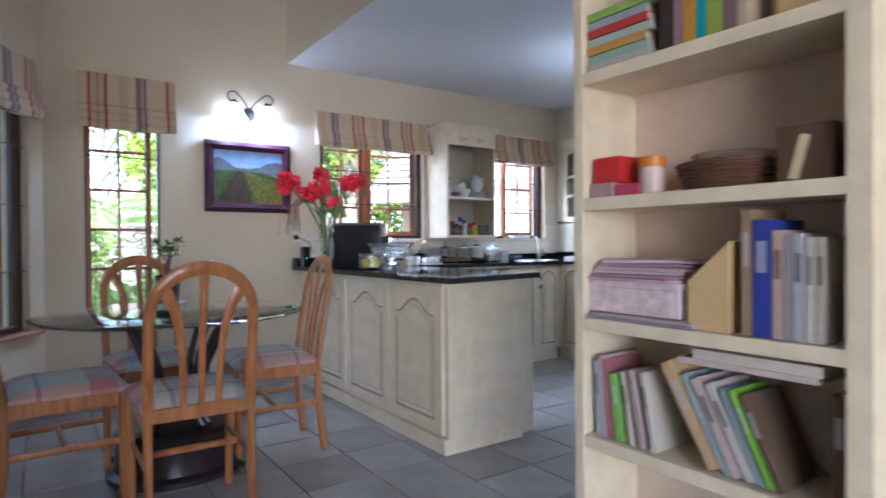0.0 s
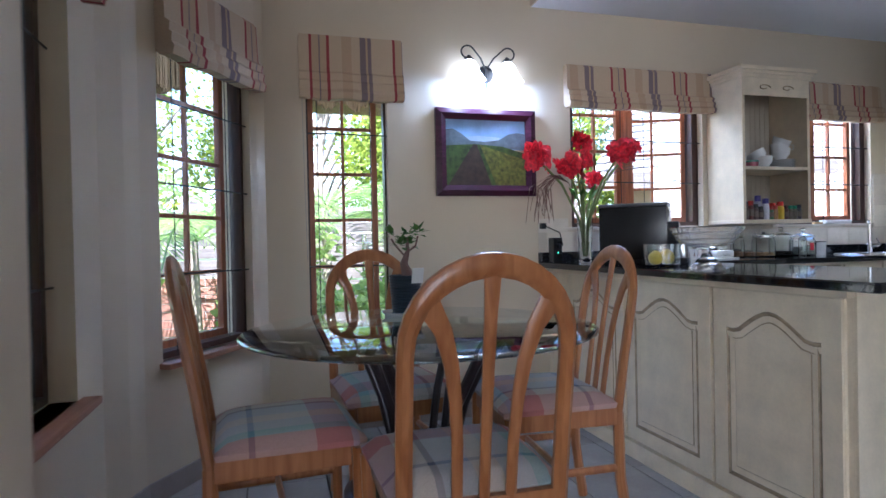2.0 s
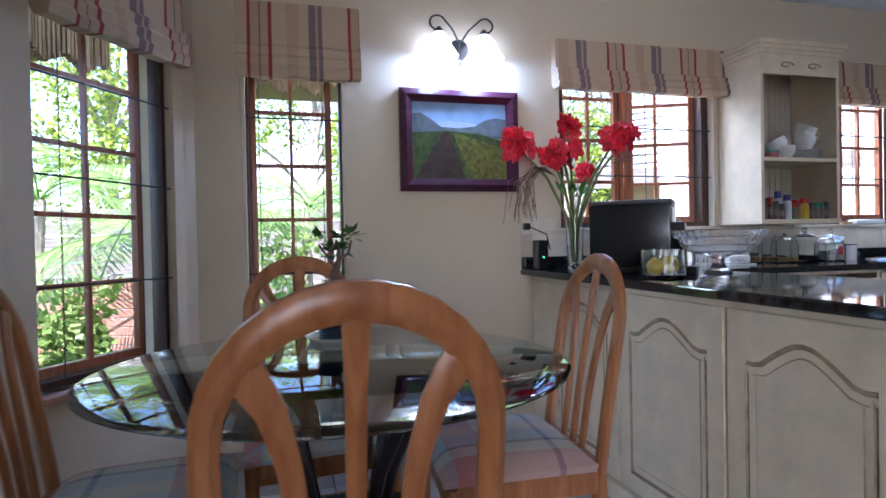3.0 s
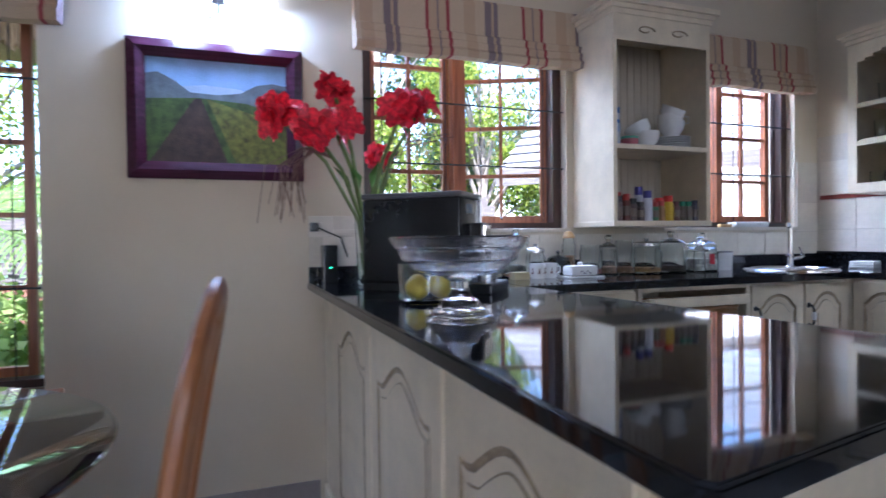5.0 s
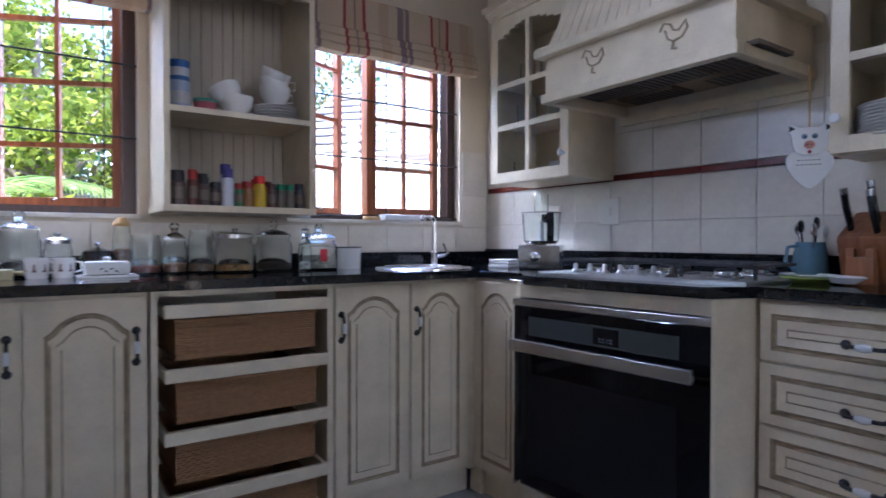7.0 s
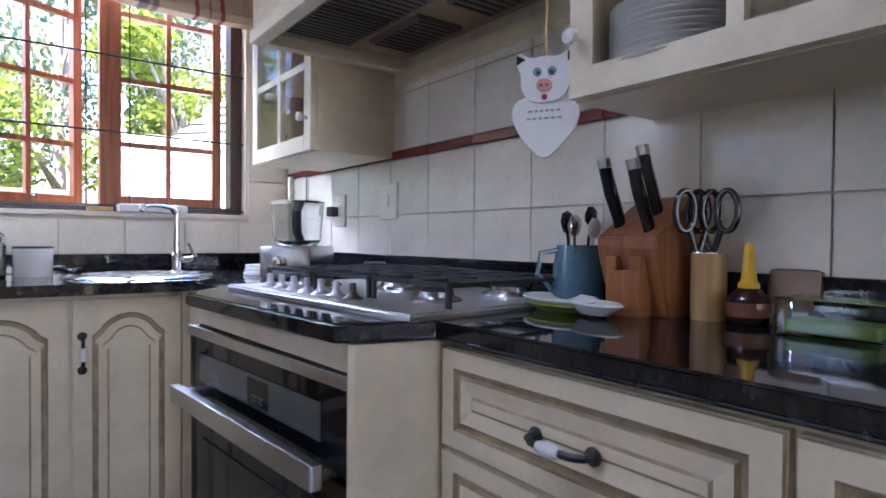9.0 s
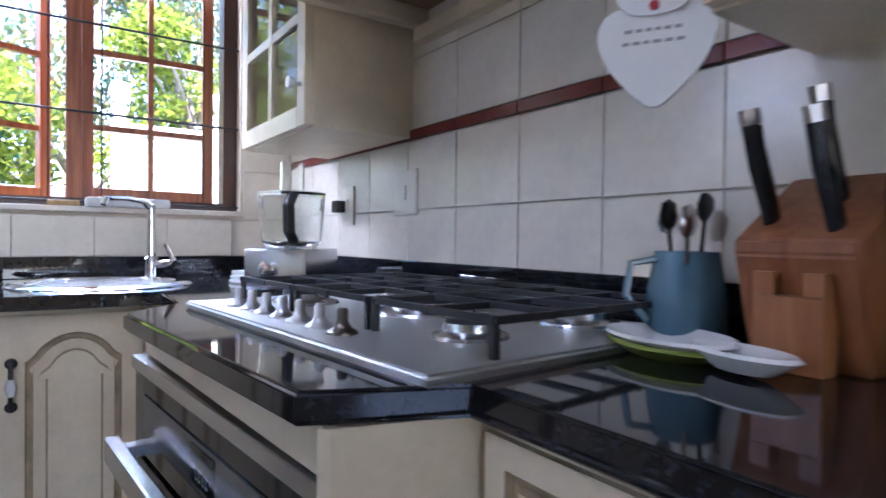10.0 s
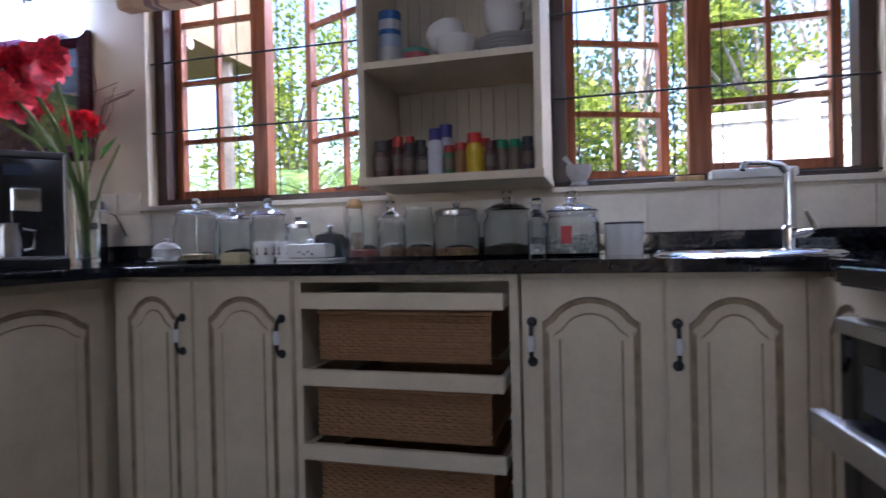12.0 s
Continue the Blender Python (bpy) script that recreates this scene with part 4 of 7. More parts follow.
# ---- dining corner ----
def build_chair():
    """Faces +y, origin on the floor under the seat's middle."""
    c = thing("dining_chair", "orange beech dining chair with an arched slatted back and padded seat", "chair", group="chairs round the glass table")
    hw, yb, yf = 0.180, -0.20, 0.21

    def back(z):
        k = max(0.0, z - 0.44)
        return yb - 0.13 * k - 0.08 * k * k

    for s in (-1, 1):
        part("back_leg", sweep([(s * (hw + 0.002), yb - 0.035, 0), (s * hw, yb - 0.005, 0.22), (s * hw, back(0.44), 0.44)], 0.030, 0.036), M_CHAIR, c, smooth=True)
        part("front_leg", sweep([(s * (hw + 0.012), yf - 0.008, 0), (s * (hw + 0.022), yf - 0.012, 0.455)], [0.030, 0.038], [0.030, 0.036]), M_CHAIR, c, smooth=True)
        part("side_stretcher", sweep([(s * hw, yb, 0.25), (s * (hw + 0.012), yf - 0.02, 0.25)], 0.018, 0.026), M_CHAIR, c, smooth=True)
    part("cross_stretcher", sweep([(-hw, 0.0, 0.25), (hw, 0.0, 0.25)], 0.02, 0.026, side=(0, 1, 0)), M_CHAIR, c, smooth=True)
    zc, r = 0.81, 0.180
    pts = [(-hw, back(0.44), 0.44), (-hw, back(0.62), 0.62), (-hw, back(zc - 0.01), zc - 0.01)]
    pts += [(r * math.cos(radians(a)), back(zc + 0.175 * math.sin(radians(a))), zc + 0.175 * math.sin(radians(a))) for a in range(168, 0, -12)]
    pts += [(hw, back(zc - 0.01), zc - 0.01), (hw, back(0.62), 0.62), (hw, back(0.44), 0.44)]
    n = len(pts)
    w = [0.036] * 3 + [0.038 + 0.014 * math.sin(math.pi * i / (n - 7)) for i in range(n - 6)] + [0.036] * 3
    b = new("backrest")
    b.parent = c
    part("arched_frame", sweep(pts, 0.030, w, side=(0, 1, 0.2)), M_CHAIR, b, smooth=True)
    part("centre_slat", sweep([(0, back(z), z) for z in (0.45, 0.6, 0.75, 0.88, 0.965)], [0.024, 0.024, 0.026, 0.028, 0.036], 0.018), M_CHAIR, b, smooth=True)
    for s in (-1, 1):
        q = [(0.062, 0.45), (0.064, 0.60), (0.071, 0.70), (0.082, 0.78), (0.101, 0.85), (0.132, 0.905), (0.147, 0.915)]
        part("curved_slat", sweep([(s * x, back(z), z) for x, z in q], [0.024, 0.025, 0.028, 0.032, 0.038, 0.050, 0.04], 0.018), M_CHAIR, b, smooth=True)
    bm = bmesh.new()
    add_box(bm, -hw + 0.012, hw - 0.012, yb - 0.012, yb + 0.012, 0.425, 0.475, bevel=0.004)
    add_box(bm, -hw - 0.0, hw + 0.0, yf - 0.026, yf - 0.004, 0.40, 0.46, bevel=0.004)
    for s in (-1, 1):
        add_box(bm, s * (hw + 0.004) - 0.011, s * (hw + 0.004) + 0.011, yb + 0.01, yf - 0.03, 0.40, 0.46, bevel=0.004)
    part("seat_frame", bm, M_CHAIR, c)
    bm = bmesh.new()
    nx, ny = 12, 12
    grid = []
    for zz in (0, 1):
        g = []
        for j in range(ny + 1):
            row = []
            for i in range(nx + 1):
                u, v = 2 * i / nx - 1, 2 * j / ny - 1
                wid = 0.203 + 0.018 * (v + 1) / 2
                rr = (1 - abs(u) ** 5) * (1 - abs(v) ** 5)
                z = 0.46 + (0.018 + 0.040 * rr ** 0.5 if zz else 0.0)
                k = 1 - 0.02 * (not zz)
                row.append(bm.verts.new((u * wid * k, (yb + yf) / 2 + 0.012 + v * (yf - yb) / 2 * 1.0 * k, z)))
            g.append(row)
        grid.append(g)
    for zz in (0, 1):
        for j in range(ny):
            for i in range(nx):
                bm.faces.new((grid[zz][j][i], grid[zz][j][i + 1], grid[zz][j + 1][i + 1], grid[zz][j + 1][i]))
    rim = [(0, i) for i in range(nx)] + [(j, nx) for j in range(ny)] + [(ny, i) for i in range(nx, 0, -1)] + [(j, 0) for j in range(ny, 0, -1)]
    for k in range(len(rim)):
        (a, b_), (c_, d) = rim[k], rim[(k + 1) % len(rim)]
        bm.faces.new((grid[0][a][b_], grid[0][c_][d], grid[1][c_][d], grid[1][a][b_]))
    part("seat", bm, M_SEAT, c, "woven tartan padded seat", smooth=True)
    return c


ch = build_chair()
ch.matrix_basis = pose(0.575, 2.16, 0, 0, 0, -1)
copy_thing(ch, pose(0.15, 2.62, 0, 0, 0, -86))
copy_thing(ch, pose(0.57, 3.04, 0, 0, 0, 186))
copy_thing(ch, pose(1.075, 2.71, 0, 0, 0, 86))

tb = thing("glass_dining_table", "round clear glass dining table on curved dark metal legs", "table", 0.616, 2.70, 0)
part("tabletop", lathe([(0, 0.738), (0.585, 0.738), (0.592, 0.742), (0.592, 0.746), (0.572, 0.752), (0, 0.752)], 72), M_TGLASS, tb, "thick clear glass tabletop with bevelled edge", smooth=True)
M_TLEG = mat("dark_bronze_leg", (0.03, 0.022, 0.026), 0.3, 0.2)
for i in range(4):
    a = radians(45 + 90 * i)
    for o in (-0.024, 0.024):
        dx, dy = math.cos(a), math.sin(a)
        pts = []
        for r, z in ((0.34, 0.02), (0.30, 0.03), (0.22, 0.10), (0.13, 0.25), (0.11, 0.36), (0.15, 0.50), (0.22, 0.64), (0.28, 0.737)):
            pts.append((dx * r - dy * o, dy * r + dx * o, z))
        part("leg", sweep(pts, 0.026, 0.034, side=(-dy, dx, 0)), M_TLEG, tb, "curved dark leg bar", smooth=True)
part("ring_shelf", box(-0.19, 0.19, -0.19, 0.19, 0.30, 0.325, bevel=0.01), M_TLEG, tb)
part("base_plate", lathe([(0, 0), (0.30, 0), (0.30, 0.025), (0.27, 0.04), (0.255, 0.17), (0.27, 0.20), (0.25, 0.215), (0, 0.22)], 36), M_TLEG, tb, "dark turned base", smooth=True)

# potted plant on the table
pp = thing("potted_bonsai", "small bonsai in a ribbed dark blue pot on the table", "plant", 0.644, 3.05, 0.752)
M_POT = mat("dark_blue_ribbed_pot", (0.018, 0.03, 0.045), 0.3)
prof = [(0, 0), (0.055, 0)]
for i in range(13):
    z = 0.008 + i * 0.011
    r = 0.056 + 0.010 * i / 12
    prof += [(r, z), (r - 0.004, z + 0.0055)]
prof += [(0.069, 0.155), (0.062, 0.155), (0.060, 0.13), (0, 0.13)]
part("pot", lathe(prof, 24), M_POT, pp, smooth=True)
part("saucer", lathe([(0, 0), (0.085, 0), (0.10, 0.012), (0.094, 0.012), (0.08, 0.004), (0, 0.004)], 24), M_CHINA, pp, smooth=True)
bm = sweep([(0, 0, 0.12), (0.01, 0, 0.16), (-0.004, 0.005, 0.20), (0.012, 0, 0.25), (0.01, 0.0, 0.30)], [0.05, 0.045, 0.03, 0.016, 0.01], [0.05, 0.04, 0.03, 0.016, 0.01])
sweep([(0.0, 0.0, 0.23), (-0.03, 0.02, 0.27), (-0.05, 0.02, 0.30)], 0.007, 0.007, bm)
sweep([(0.0, 0.0, 0.24), (0.04, -0.02, 0.27), (0.05, -0.02, 0.31)], 0.007, 0.007, bm)
part("trunk", bm, M_DRY, pp, smooth=True)
part("plant_tag", box(-0.02, 0.03, -0.068, -0.066, 0.14, 0.20, m=pose(0, 0, 0, 10, 0, 15)), M_WHITE, pp, "white paper tag")


def leaf(bm, p, d, up, L, wd):
    """A folded pointed leaf from p along d."""
    d = Vector(d).normalized()
    s = d.cross(Vector(up)).normalized()
    if s.length < 0.5:
        s = Vector((1, 0, 0))
    u = s.cross(d)
    p = Vector(p)
    v = [bm.verts.new(p), bm.verts.new(p + d * L * 0.45 + s * wd / 2 + u * L * 0.05), bm.verts.new(p + d * L - u * L * 0.06), bm.verts.new(p + d * L * 0.45 - s * wd / 2 + u * L * 0.05), bm.verts.new(p + d * L * 0.5)]
    bm.faces.new((v[0], v[1], v[2], v[4]))
    bm.faces.new((v[0], v[4], v[2], v[3]))


rnd = random.Random(4)
bm = bmesh.new()
for c in ((0.01, 0, 0.31), (-0.05, 0.02, 0.31), (0.05, -0.02, 0.32), (0.02, 0.02, 0.27), (-0.02, -0.03, 0.27)):
    for i in range(17):
        a, e = rnd.uniform(0, 6.28), rnd.uniform(-0.4, 1.2)
        d = (math.cos(a) * math.cos(e), math.sin(a) * math.cos(e), math.sin(e))
        leaf(bm, (c[0] + d[0] * 0.012, c[1] + d[1] * 0.012, c[2] + d[2] * 0.015), d, (0, 0, 1), rnd.uniform(0.03, 0.045), 0.022)
part("leaves", bm, M_LEAF, pp, kind="")

# picture: canvas of a vineyard in a broad frame
pc = thing("framed_painting", "vineyard painting with a dirt track in a dark purple frame", "picture", 1.053, YW - 0.002, 1.306)
PW, PH, F_ = 0.628, 0.514, 0.064
bm = bmesh.new()
for pts in (((0, 0), (PW, 0), (PW - F_, F_), (F_, F_)), ((PW, 0), (PW, PH), (PW - F_, PH - F_), (PW - F_, F_)), ((PW, PH), (0, PH), (F_, PH - F_), (PW - F_, PH - F_)), ((0, PH), (0, 0), (F_, F_), (F_, PH - F_))):
    a = [Vector((p[0], 0, p[1])) for p in pts]
    o = [bm.verts.new(v) for v in a]
    mid0, mid1 = (a[0] * 0.5 + a[3] * 0.5), (a[1] * 0.5 + a[2] * 0.5)
    f1 = [bm.verts.new((a[0].x, -0.024, a[0].z)), bm.verts.new((a[1].x, -0.024, a[1].z))]
    f2 = [bm.verts.new((mid0.x, -0.036, mid0.z)), bm.verts.new((mid1.x, -0.036, mid1.z))]
    f3 = [bm.verts.new((a[3].x, -0.018, a[3].z)), bm.verts.new((a[2].x, -0.018, a[2].z))]
    bm.faces.new((o[0], o[1], f1[1], f1[0]))
    bm.faces.new((f1[0], f1[1], f2[1], f2[0]))
    bm.faces.new((f2[0], f2[1], f3[1], f3[0]))
    bm.faces.new((f3[0], f3[1], o[2], o[3]))
bmesh.ops.remove_doubles(bm, verts=bm.verts, dist=1e-5)
part("picture_frame", bm, M_PURPLE, pc)
cv = new("canvas")
cv.parent, cv.matrix_basis = pc, pose(F_, -0.008, F_)
CW, CH = PW - 2 * F_, PH - 2 * F_


def paint(name, poly, color, lift, vary=0.3, scale=40):
    cutout([(x * CW, z * CH) for x, z in poly], -lift - 0.0008, -lift, mat("paint_" + name, color, 0.6, vary=vary, scale=scale, grain=200, bump=0.2), name, cv)


paint("painted_sky", [(0, 0.55), (1, 0.55), (1, 1), (0, 1)], (0.24, 0.38, 0.60), 0.0, 0.2, 9)
paint("painted_cloud", [(0.12, 0.66), (0.78, 0.66), (0.66, 0.74), (0.4, 0.76), (0.2, 0.73)], (0.38, 0.48, 0.62), 0.0012, 0.15, 12)
paint("painted_hill", [(0, 0.58), (1, 0.56), (1, 0.80), (0.9, 0.82), (0.78, 0.79), (0.66, 0.70), (0.5, 0.67), (0.3, 0.68), (0.2, 0.78), (0.08, 0.86), (0, 0.84)], (0.11, 0.14, 0.16), 0.0024, 0.35, 22)
paint("painted_field", [(0, 0), (1, 0), (1, 0.50), (0.7, 0.60), (0.36, 0.63), (0, 0.60)], (0.05, 0.09, 0.015), 0.0036, 0.6, 30)
paint("painted_vineyard", [(0.62, 0), (1, 0), (1, 0.40), (0.42, 0.62)], (0.13, 0.14, 0.02), 0.0048, 0.6, 45)
paint("painted_track", [(0.02, 0), (0.56, 0), (0.38, 0.62), (0.33, 0.62)], (0.05, 0.028, 0.02), 0.006, 0.4, 30)

# wall lamp with two glass bells
wl = thing("wall_lamp", "black iron double wall lamp with two lit white glass bell shades", "lamp", 1.372, YW, 2.065)
part("wall_plate", lathe([(0, 0), (0.052, 0), (0.049, 0.012), (0.02, 0.024), (0, 0.026)], 24, m=pose(0, 0, -0.035, 90)), M_BLACK, wl, smooth=True)
bm = sweep([(0, -0.02, 0.0), (0, -0.03, -0.08), (0, -0.03, -0.125)], 0.012, 0.012)
for s in (-1, 1):
    sweep([(s * 0.0, -0.03, -0.12), (s * 0.012, -0.03, -0.145), (s * 0.035, -0.03, -0.150), (s * 0.042, -0.03, -0.130), (s * 0.030, -0.03, -0.122)], 0.006, 0.006, bm, side=(0, 1, 0))
part("scroll_tail", bm, M_BLACK, wl, smooth=True)
for s in (-1, 1):
    arm = new("lamp_arm")
    arm.parent = wl
    pts = [(s * 0.01, -0.025, 0.0), (s * 0.04, -0.04, 0.05), (s * 0.08, -0.055, 0.085)]
    pts += [(s * (0.125 + 0.040 * math.cos(radians(a))), -0.06, 0.075 + 0.036 * math.sin(radians(a))) for a in range(130, -110, -24)]
    part("iron_scroll", sweep(pts, 0.009, 0.009, side=(0, 1, 0)), M_BLACK, arm, smooth=True)
    part("cap", lathe([(0, 0.055), (0.008, 0.055), (0.03, 0.03), (0.03, 0.024), (0, 0.024)], 16, at=(s * 0.118, -0.06, 0)), M_BLACK, arm, smooth=True)
    part("glass_shade", lathe([(0.022, 0.026), (0.028, 0.024), (0.050, -0.005), (0.064, -0.045), (0.096, -0.092), (0.092, -0.092), (0.060, -0.043), (0.046, -0.003), (0.02, 0.02)], 24, at=(s * 0.118, -0.062, 0)), M_SHADE, arm, "lit white glass bell shade", smooth=True)
    lp = new("lamp_bulb_light", bpy.data.lights.new("lamp_bulb_light", "POINT"))
    lp.data.energy, lp.data.color, lp.data.shadow_soft_size = 1.2, (0.55, 0.72, 1.0), 0.03
    lp.location = (1.365 + s * 0.118, YW - 0.075, 1.965)

# pendant in the kitchen
pe = thing("pendant_lamp", "lit white glass pendant lamp hanging on a dark chain", "lamp", 3.47, 2.5, 1.98)
part("glass_shade", lathe([(0.03, 0.13), (0.055, 0.115), (0.10, 0.06), (0.16, 0.0), (0.155, 0.0), (0.096, 0.055), (0.052, 0.108), (0.03, 0.125)], 28), M_SHADE, pe, "lit white glass shade", smooth=True)
part("chain", sweep([(0, 0, 0.13), (0, 0, ZC - 1.985)], 0.012, 0.012), M_BLACK, pe)
part("ceiling_rose", lathe([(0, ZC - 1.981), (0.05, ZC - 1.981), (0.05, ZC - 2.0), (0.02, ZC - 2.02), (0, ZC - 2.02)], 16), M_BLACK, pe, smooth=True)
pl = new("pendant_bulb_light", bpy.data.lights.new("pendant_bulb_light", "POINT"))
pl.data.energy, pl.data.color, pl.data.shadow_soft_size = 0.35, (0.75, 0.86, 1.0), 0.05
pl.location = (3.47, 2.5, 1.99)

BEFORE_BOOKCASE = set(bpy.data.objects)
# bookcase
bk = thing("bookcase", "tall cream painted open bookcase crowded with books and boxes", "bookcase", 1.60, 1.135, 0, -90)
BW, BD, BH = 0.935, 0.32, 2.40
bm = bmesh.new()
add_box(bm, 0, 0.042, 0, BD, -0.478, BH, bevel=0.003)
part("side_panel", bm, M_CAB, bk)
part("side_panel", box(BW - 0.06, BW, 0, BD, -0.478, BH, bevel=0.003), M_CAB, bk)
part("back_panel", box(0.042, BW - 0.06, BD - 0.012, BD, -0.46, BH), mat("bookcase_back_paint", (0.66, 0.52, 0.40), 0.7), bk)
SH = [-0.42, -0.18, 0.275, 0.70, 1.13, 1.58, 2.00, 2.38]
for z in SH:
    part("shelf", box(0.042, BW - 0.06, 0.002, BD - 0.012, z - 0.045, z, bevel=0.004), M_CAB, bk)


# ---- small things ----
def M(x, y, z, rz=0.0):
    return dict(x=x, y=y, z=z, rz=rz)


CMATS = {}


def cmat(color, rough=0.5, **kw):
    key = (color, rough)
    if key not in CMATS:
        CMATS[key] = mat("colour_%d" % len(CMATS), color, rough, **kw)
    return CMATS[key]


# books on the bookcase: s along the shelf, turned upright or lying
def book(s, z, t, h, d, color, lean=0.0, label="", lying=False, y0=0.03):
    b = thing("book", label or "well-thumbed book standing on a bookcase shelf", "book", 1.60 + y0, 1.135 - s, z, -90, "books")
    m = pose(0, 0, 0, 0, lean, 0) if not lying else Matrix.Identity(4)
    w, hh = (t, h) if not lying else (h, t)
    off = max(0.0, -w * math.sin(radians(lean))) if not lying else 0
    m = pose(0, 0, w * math.sin(radians(lean)) if lean > 0 and not lying else 0, 0, lean, 0)
    c = cmat(color, 0.5)
    if lying:
        part("spine", box(0, w, 0, 0.004, 0, hh, m=m), c, b)
        part("cover_board", box(0, w, 0.004, d, 0, 0.003, m=m), c, b)
        part("cover_board", box(0, w, 0.004, d, hh - 0.003, hh, m=m), c, b)
        part("page_block", box(0.004, w - 0.004, 0.0045, d - 0.004, 0.003, hh - 0.003, m=m), cmat((0.6, 0.55, 0.45), 0.8), b, "cream paper pages")
    else:
        part("cover_board", box(0, 0.003, 0, d, 0, hh, m=m), c, b)
        part("cover_board", box(w - 0.003, w, 0, d, 0, hh, m=m), c, b)
        part("spine", box(0.003, w - 0.003, -0.002, 0.003, 0.001, hh - 0.001, bevel=0.0012, m=m), c, b)
        if t > 0.019:
            part("title_band", box(w * 0.22, w * 0.78, -0.0026, -0.0021, hh * 0.55, hh * 0.82, m=m), cmat(tuple(min(0.7, v * 0.4 + 0.3) if sum(color) < 1.1 else v * 0.35 for v in color), 0.5), b, "faded title band")
        part("page_block", box(0.003, w - 0.003, 0.0045, d - 0.004, 0.004, hh - 0.005, m=m), cmat((0.6, 0.55, 0.45), 0.8), b, "cream paper pages")
    return b


rnd = random.Random(11)
# lowest visible row: leaning books
cols = [((0.36, 0.40, 0.44), 0.022, 0.27, "grey-blue"), ((0.45, 0.34, 0.34), 0.018, 0.29, "dusty pink"), ((0.36, 0.14, 0.16), 0.014, 0.28, "maroon"), ((0.22, 0.45, 0.10), 0.036, 0.235, "bright green"),
        ((0.45, 0.40, 0.33), 0.02, 0.25, "cream"), ((0.40, 0.32, 0.31), 0.022, 0.26, "pale brown"), ((0.5, 0.46, 0.40), 0.02, 0.26, "off-white")]
s = 0.075
for i, (c, t, h, nm) in enumerate(cols):
    book(s, 0.276, t, h, 0.2, c, -3 - i * 1.4, nm + " book leaning on the bookcase shelf")
    s += t + 0.006 + 0.004 * i
cols = [((0.52, 0.36, 0.20), 0.04, 0.34, "thick ochre"), ((0.30, 0.36, 0.36), 0.022, 0.31, "grey-green"), ((0.50, 0.40, 0.38), 0.03, 0.30, "rosy beige"), ((0.5, 0.46, 0.44), 0.028, 0.29, "off-white"),
        ((0.22, 0.28, 0.32), 0.018, 0.28, "slate blue"), ((0.20, 0.42, 0.05), 0.02, 0.28, "lime green"), ((0.12, 0.08, 0.05), 0.02, 0.27, "dark umber")]
s = 0.50
for i, (c, t, h, nm) in enumerate(cols):
    book(s, 0.276, t, h, 0.21, c, -29 + i * 0.9, nm + " book slumped sideways on the shelf")
    s += t * 1.12 + 0.004
book(0.40, 0.593, 0.018, 0.40, 0.22, (0.55, 0.46, 0.42), 0, "thin pinkish-white book lying flat on other books", True)
book(0.45, 0.612, 0.030, 0.36, 0.20, (0.58, 0.52, 0.44), 0, "large off-white book lying flat on other books", True)
book(0.835, 0.276, 0.03, 0.30, 0.2, (0.14, 0.07, 0.035), 0, "dark brown book standing at the end of the shelf")
# second row: files and papers
M_FLORAL = mat("pink_floral_card", (0.68, 0.55, 0.56), 0.7, vary=0.25, scale=25)
bx = thing("storage_box", "pale pink floral cardboard storage box on a bookcase shelf", "box", 1.63, 1.09, 0.725, -90)
part("box_body", box(0.0, 0.36, 0, 0.22, 0.0, 0.09, bevel=0.003), M_FLORAL, bx)
part("box_lid", box(-0.003, 0.363, -0.003, 0.223, 0.09, 0.112, bevel=0.002), M_FLORAL, bx)
for k in range(6):
    sh = thing("magazine", "creased magazine on a pile in the bookcase", "magazine", 1.62 + 0.004 * k, 1.09 - 0.01 * k, 0.838 + 0.012 * k, -90 + (k % 3 - 1) * 5 + (k > 2) * (k - 1) * 3, "magazines")
    part("magazine_body", box(0, 0.34, 0, 0.22, 0, 0.011, bevel=0.002), cmat([(0.5, 0.36, 0.40), (0.35, 0.2, 0.28), (0.55, 0.48, 0.48)][k % 3], 0.5), sh)
for k in range(2):
    sh = thing("magazine", "thin magazine under a storage box in the bookcase", "magazine", 1.605, 1.085 - 0.02 * k, 0.701 + 0.011 * k, -91, "magazines")
    part("magazine_body", box(0, 0.40, 0, 0.23, 0, 0.010, bevel=0.002), cmat([(0.3, 0.24, 0.26), (0.42, 0.36, 0.38)][k], 0.5), sh)
mf = thing("magazine_file", "ochre card magazine file with a sloping cut side", "file box", 1.63, 0.70, 0.701, -90)
pts = [(0, 0), (0.13, 0), (0.13, 0.27), (0.0, 0.15)]
M_FILE = cmat((0.60, 0.42, 0.20), 0.7)
for a, b in ((0.0, 0.004), (0.2, 0.204)):
    bm = bmesh.new()
    vs = [bm.verts.new((x, a, z)) for x, z in pts]
    v2 = [bm.verts.new((x, b, z)) for x, z in pts]
    bm.faces.new(vs)
    bm.faces.new(v2)
    for j in range(4):
        bm.faces.new((vs[j], vs[(j + 1) % 4], v2[(j + 1) % 4], v2[j]))
    part("side_panel", bm, M_FILE, mf)
part("back_panel", box(0.126, 0.13, 0.004, 0.2, 0, 0.27), M_FILE, mf)
part("front_panel", box(0.0, 0.004, 0.004, 0.2, 0, 0.15), M_FILE, mf)
part("bottom_panel", box(0.004, 0.126, 0.004, 0.2, 0, 0.004), M_FILE, mf)
s = 0.60
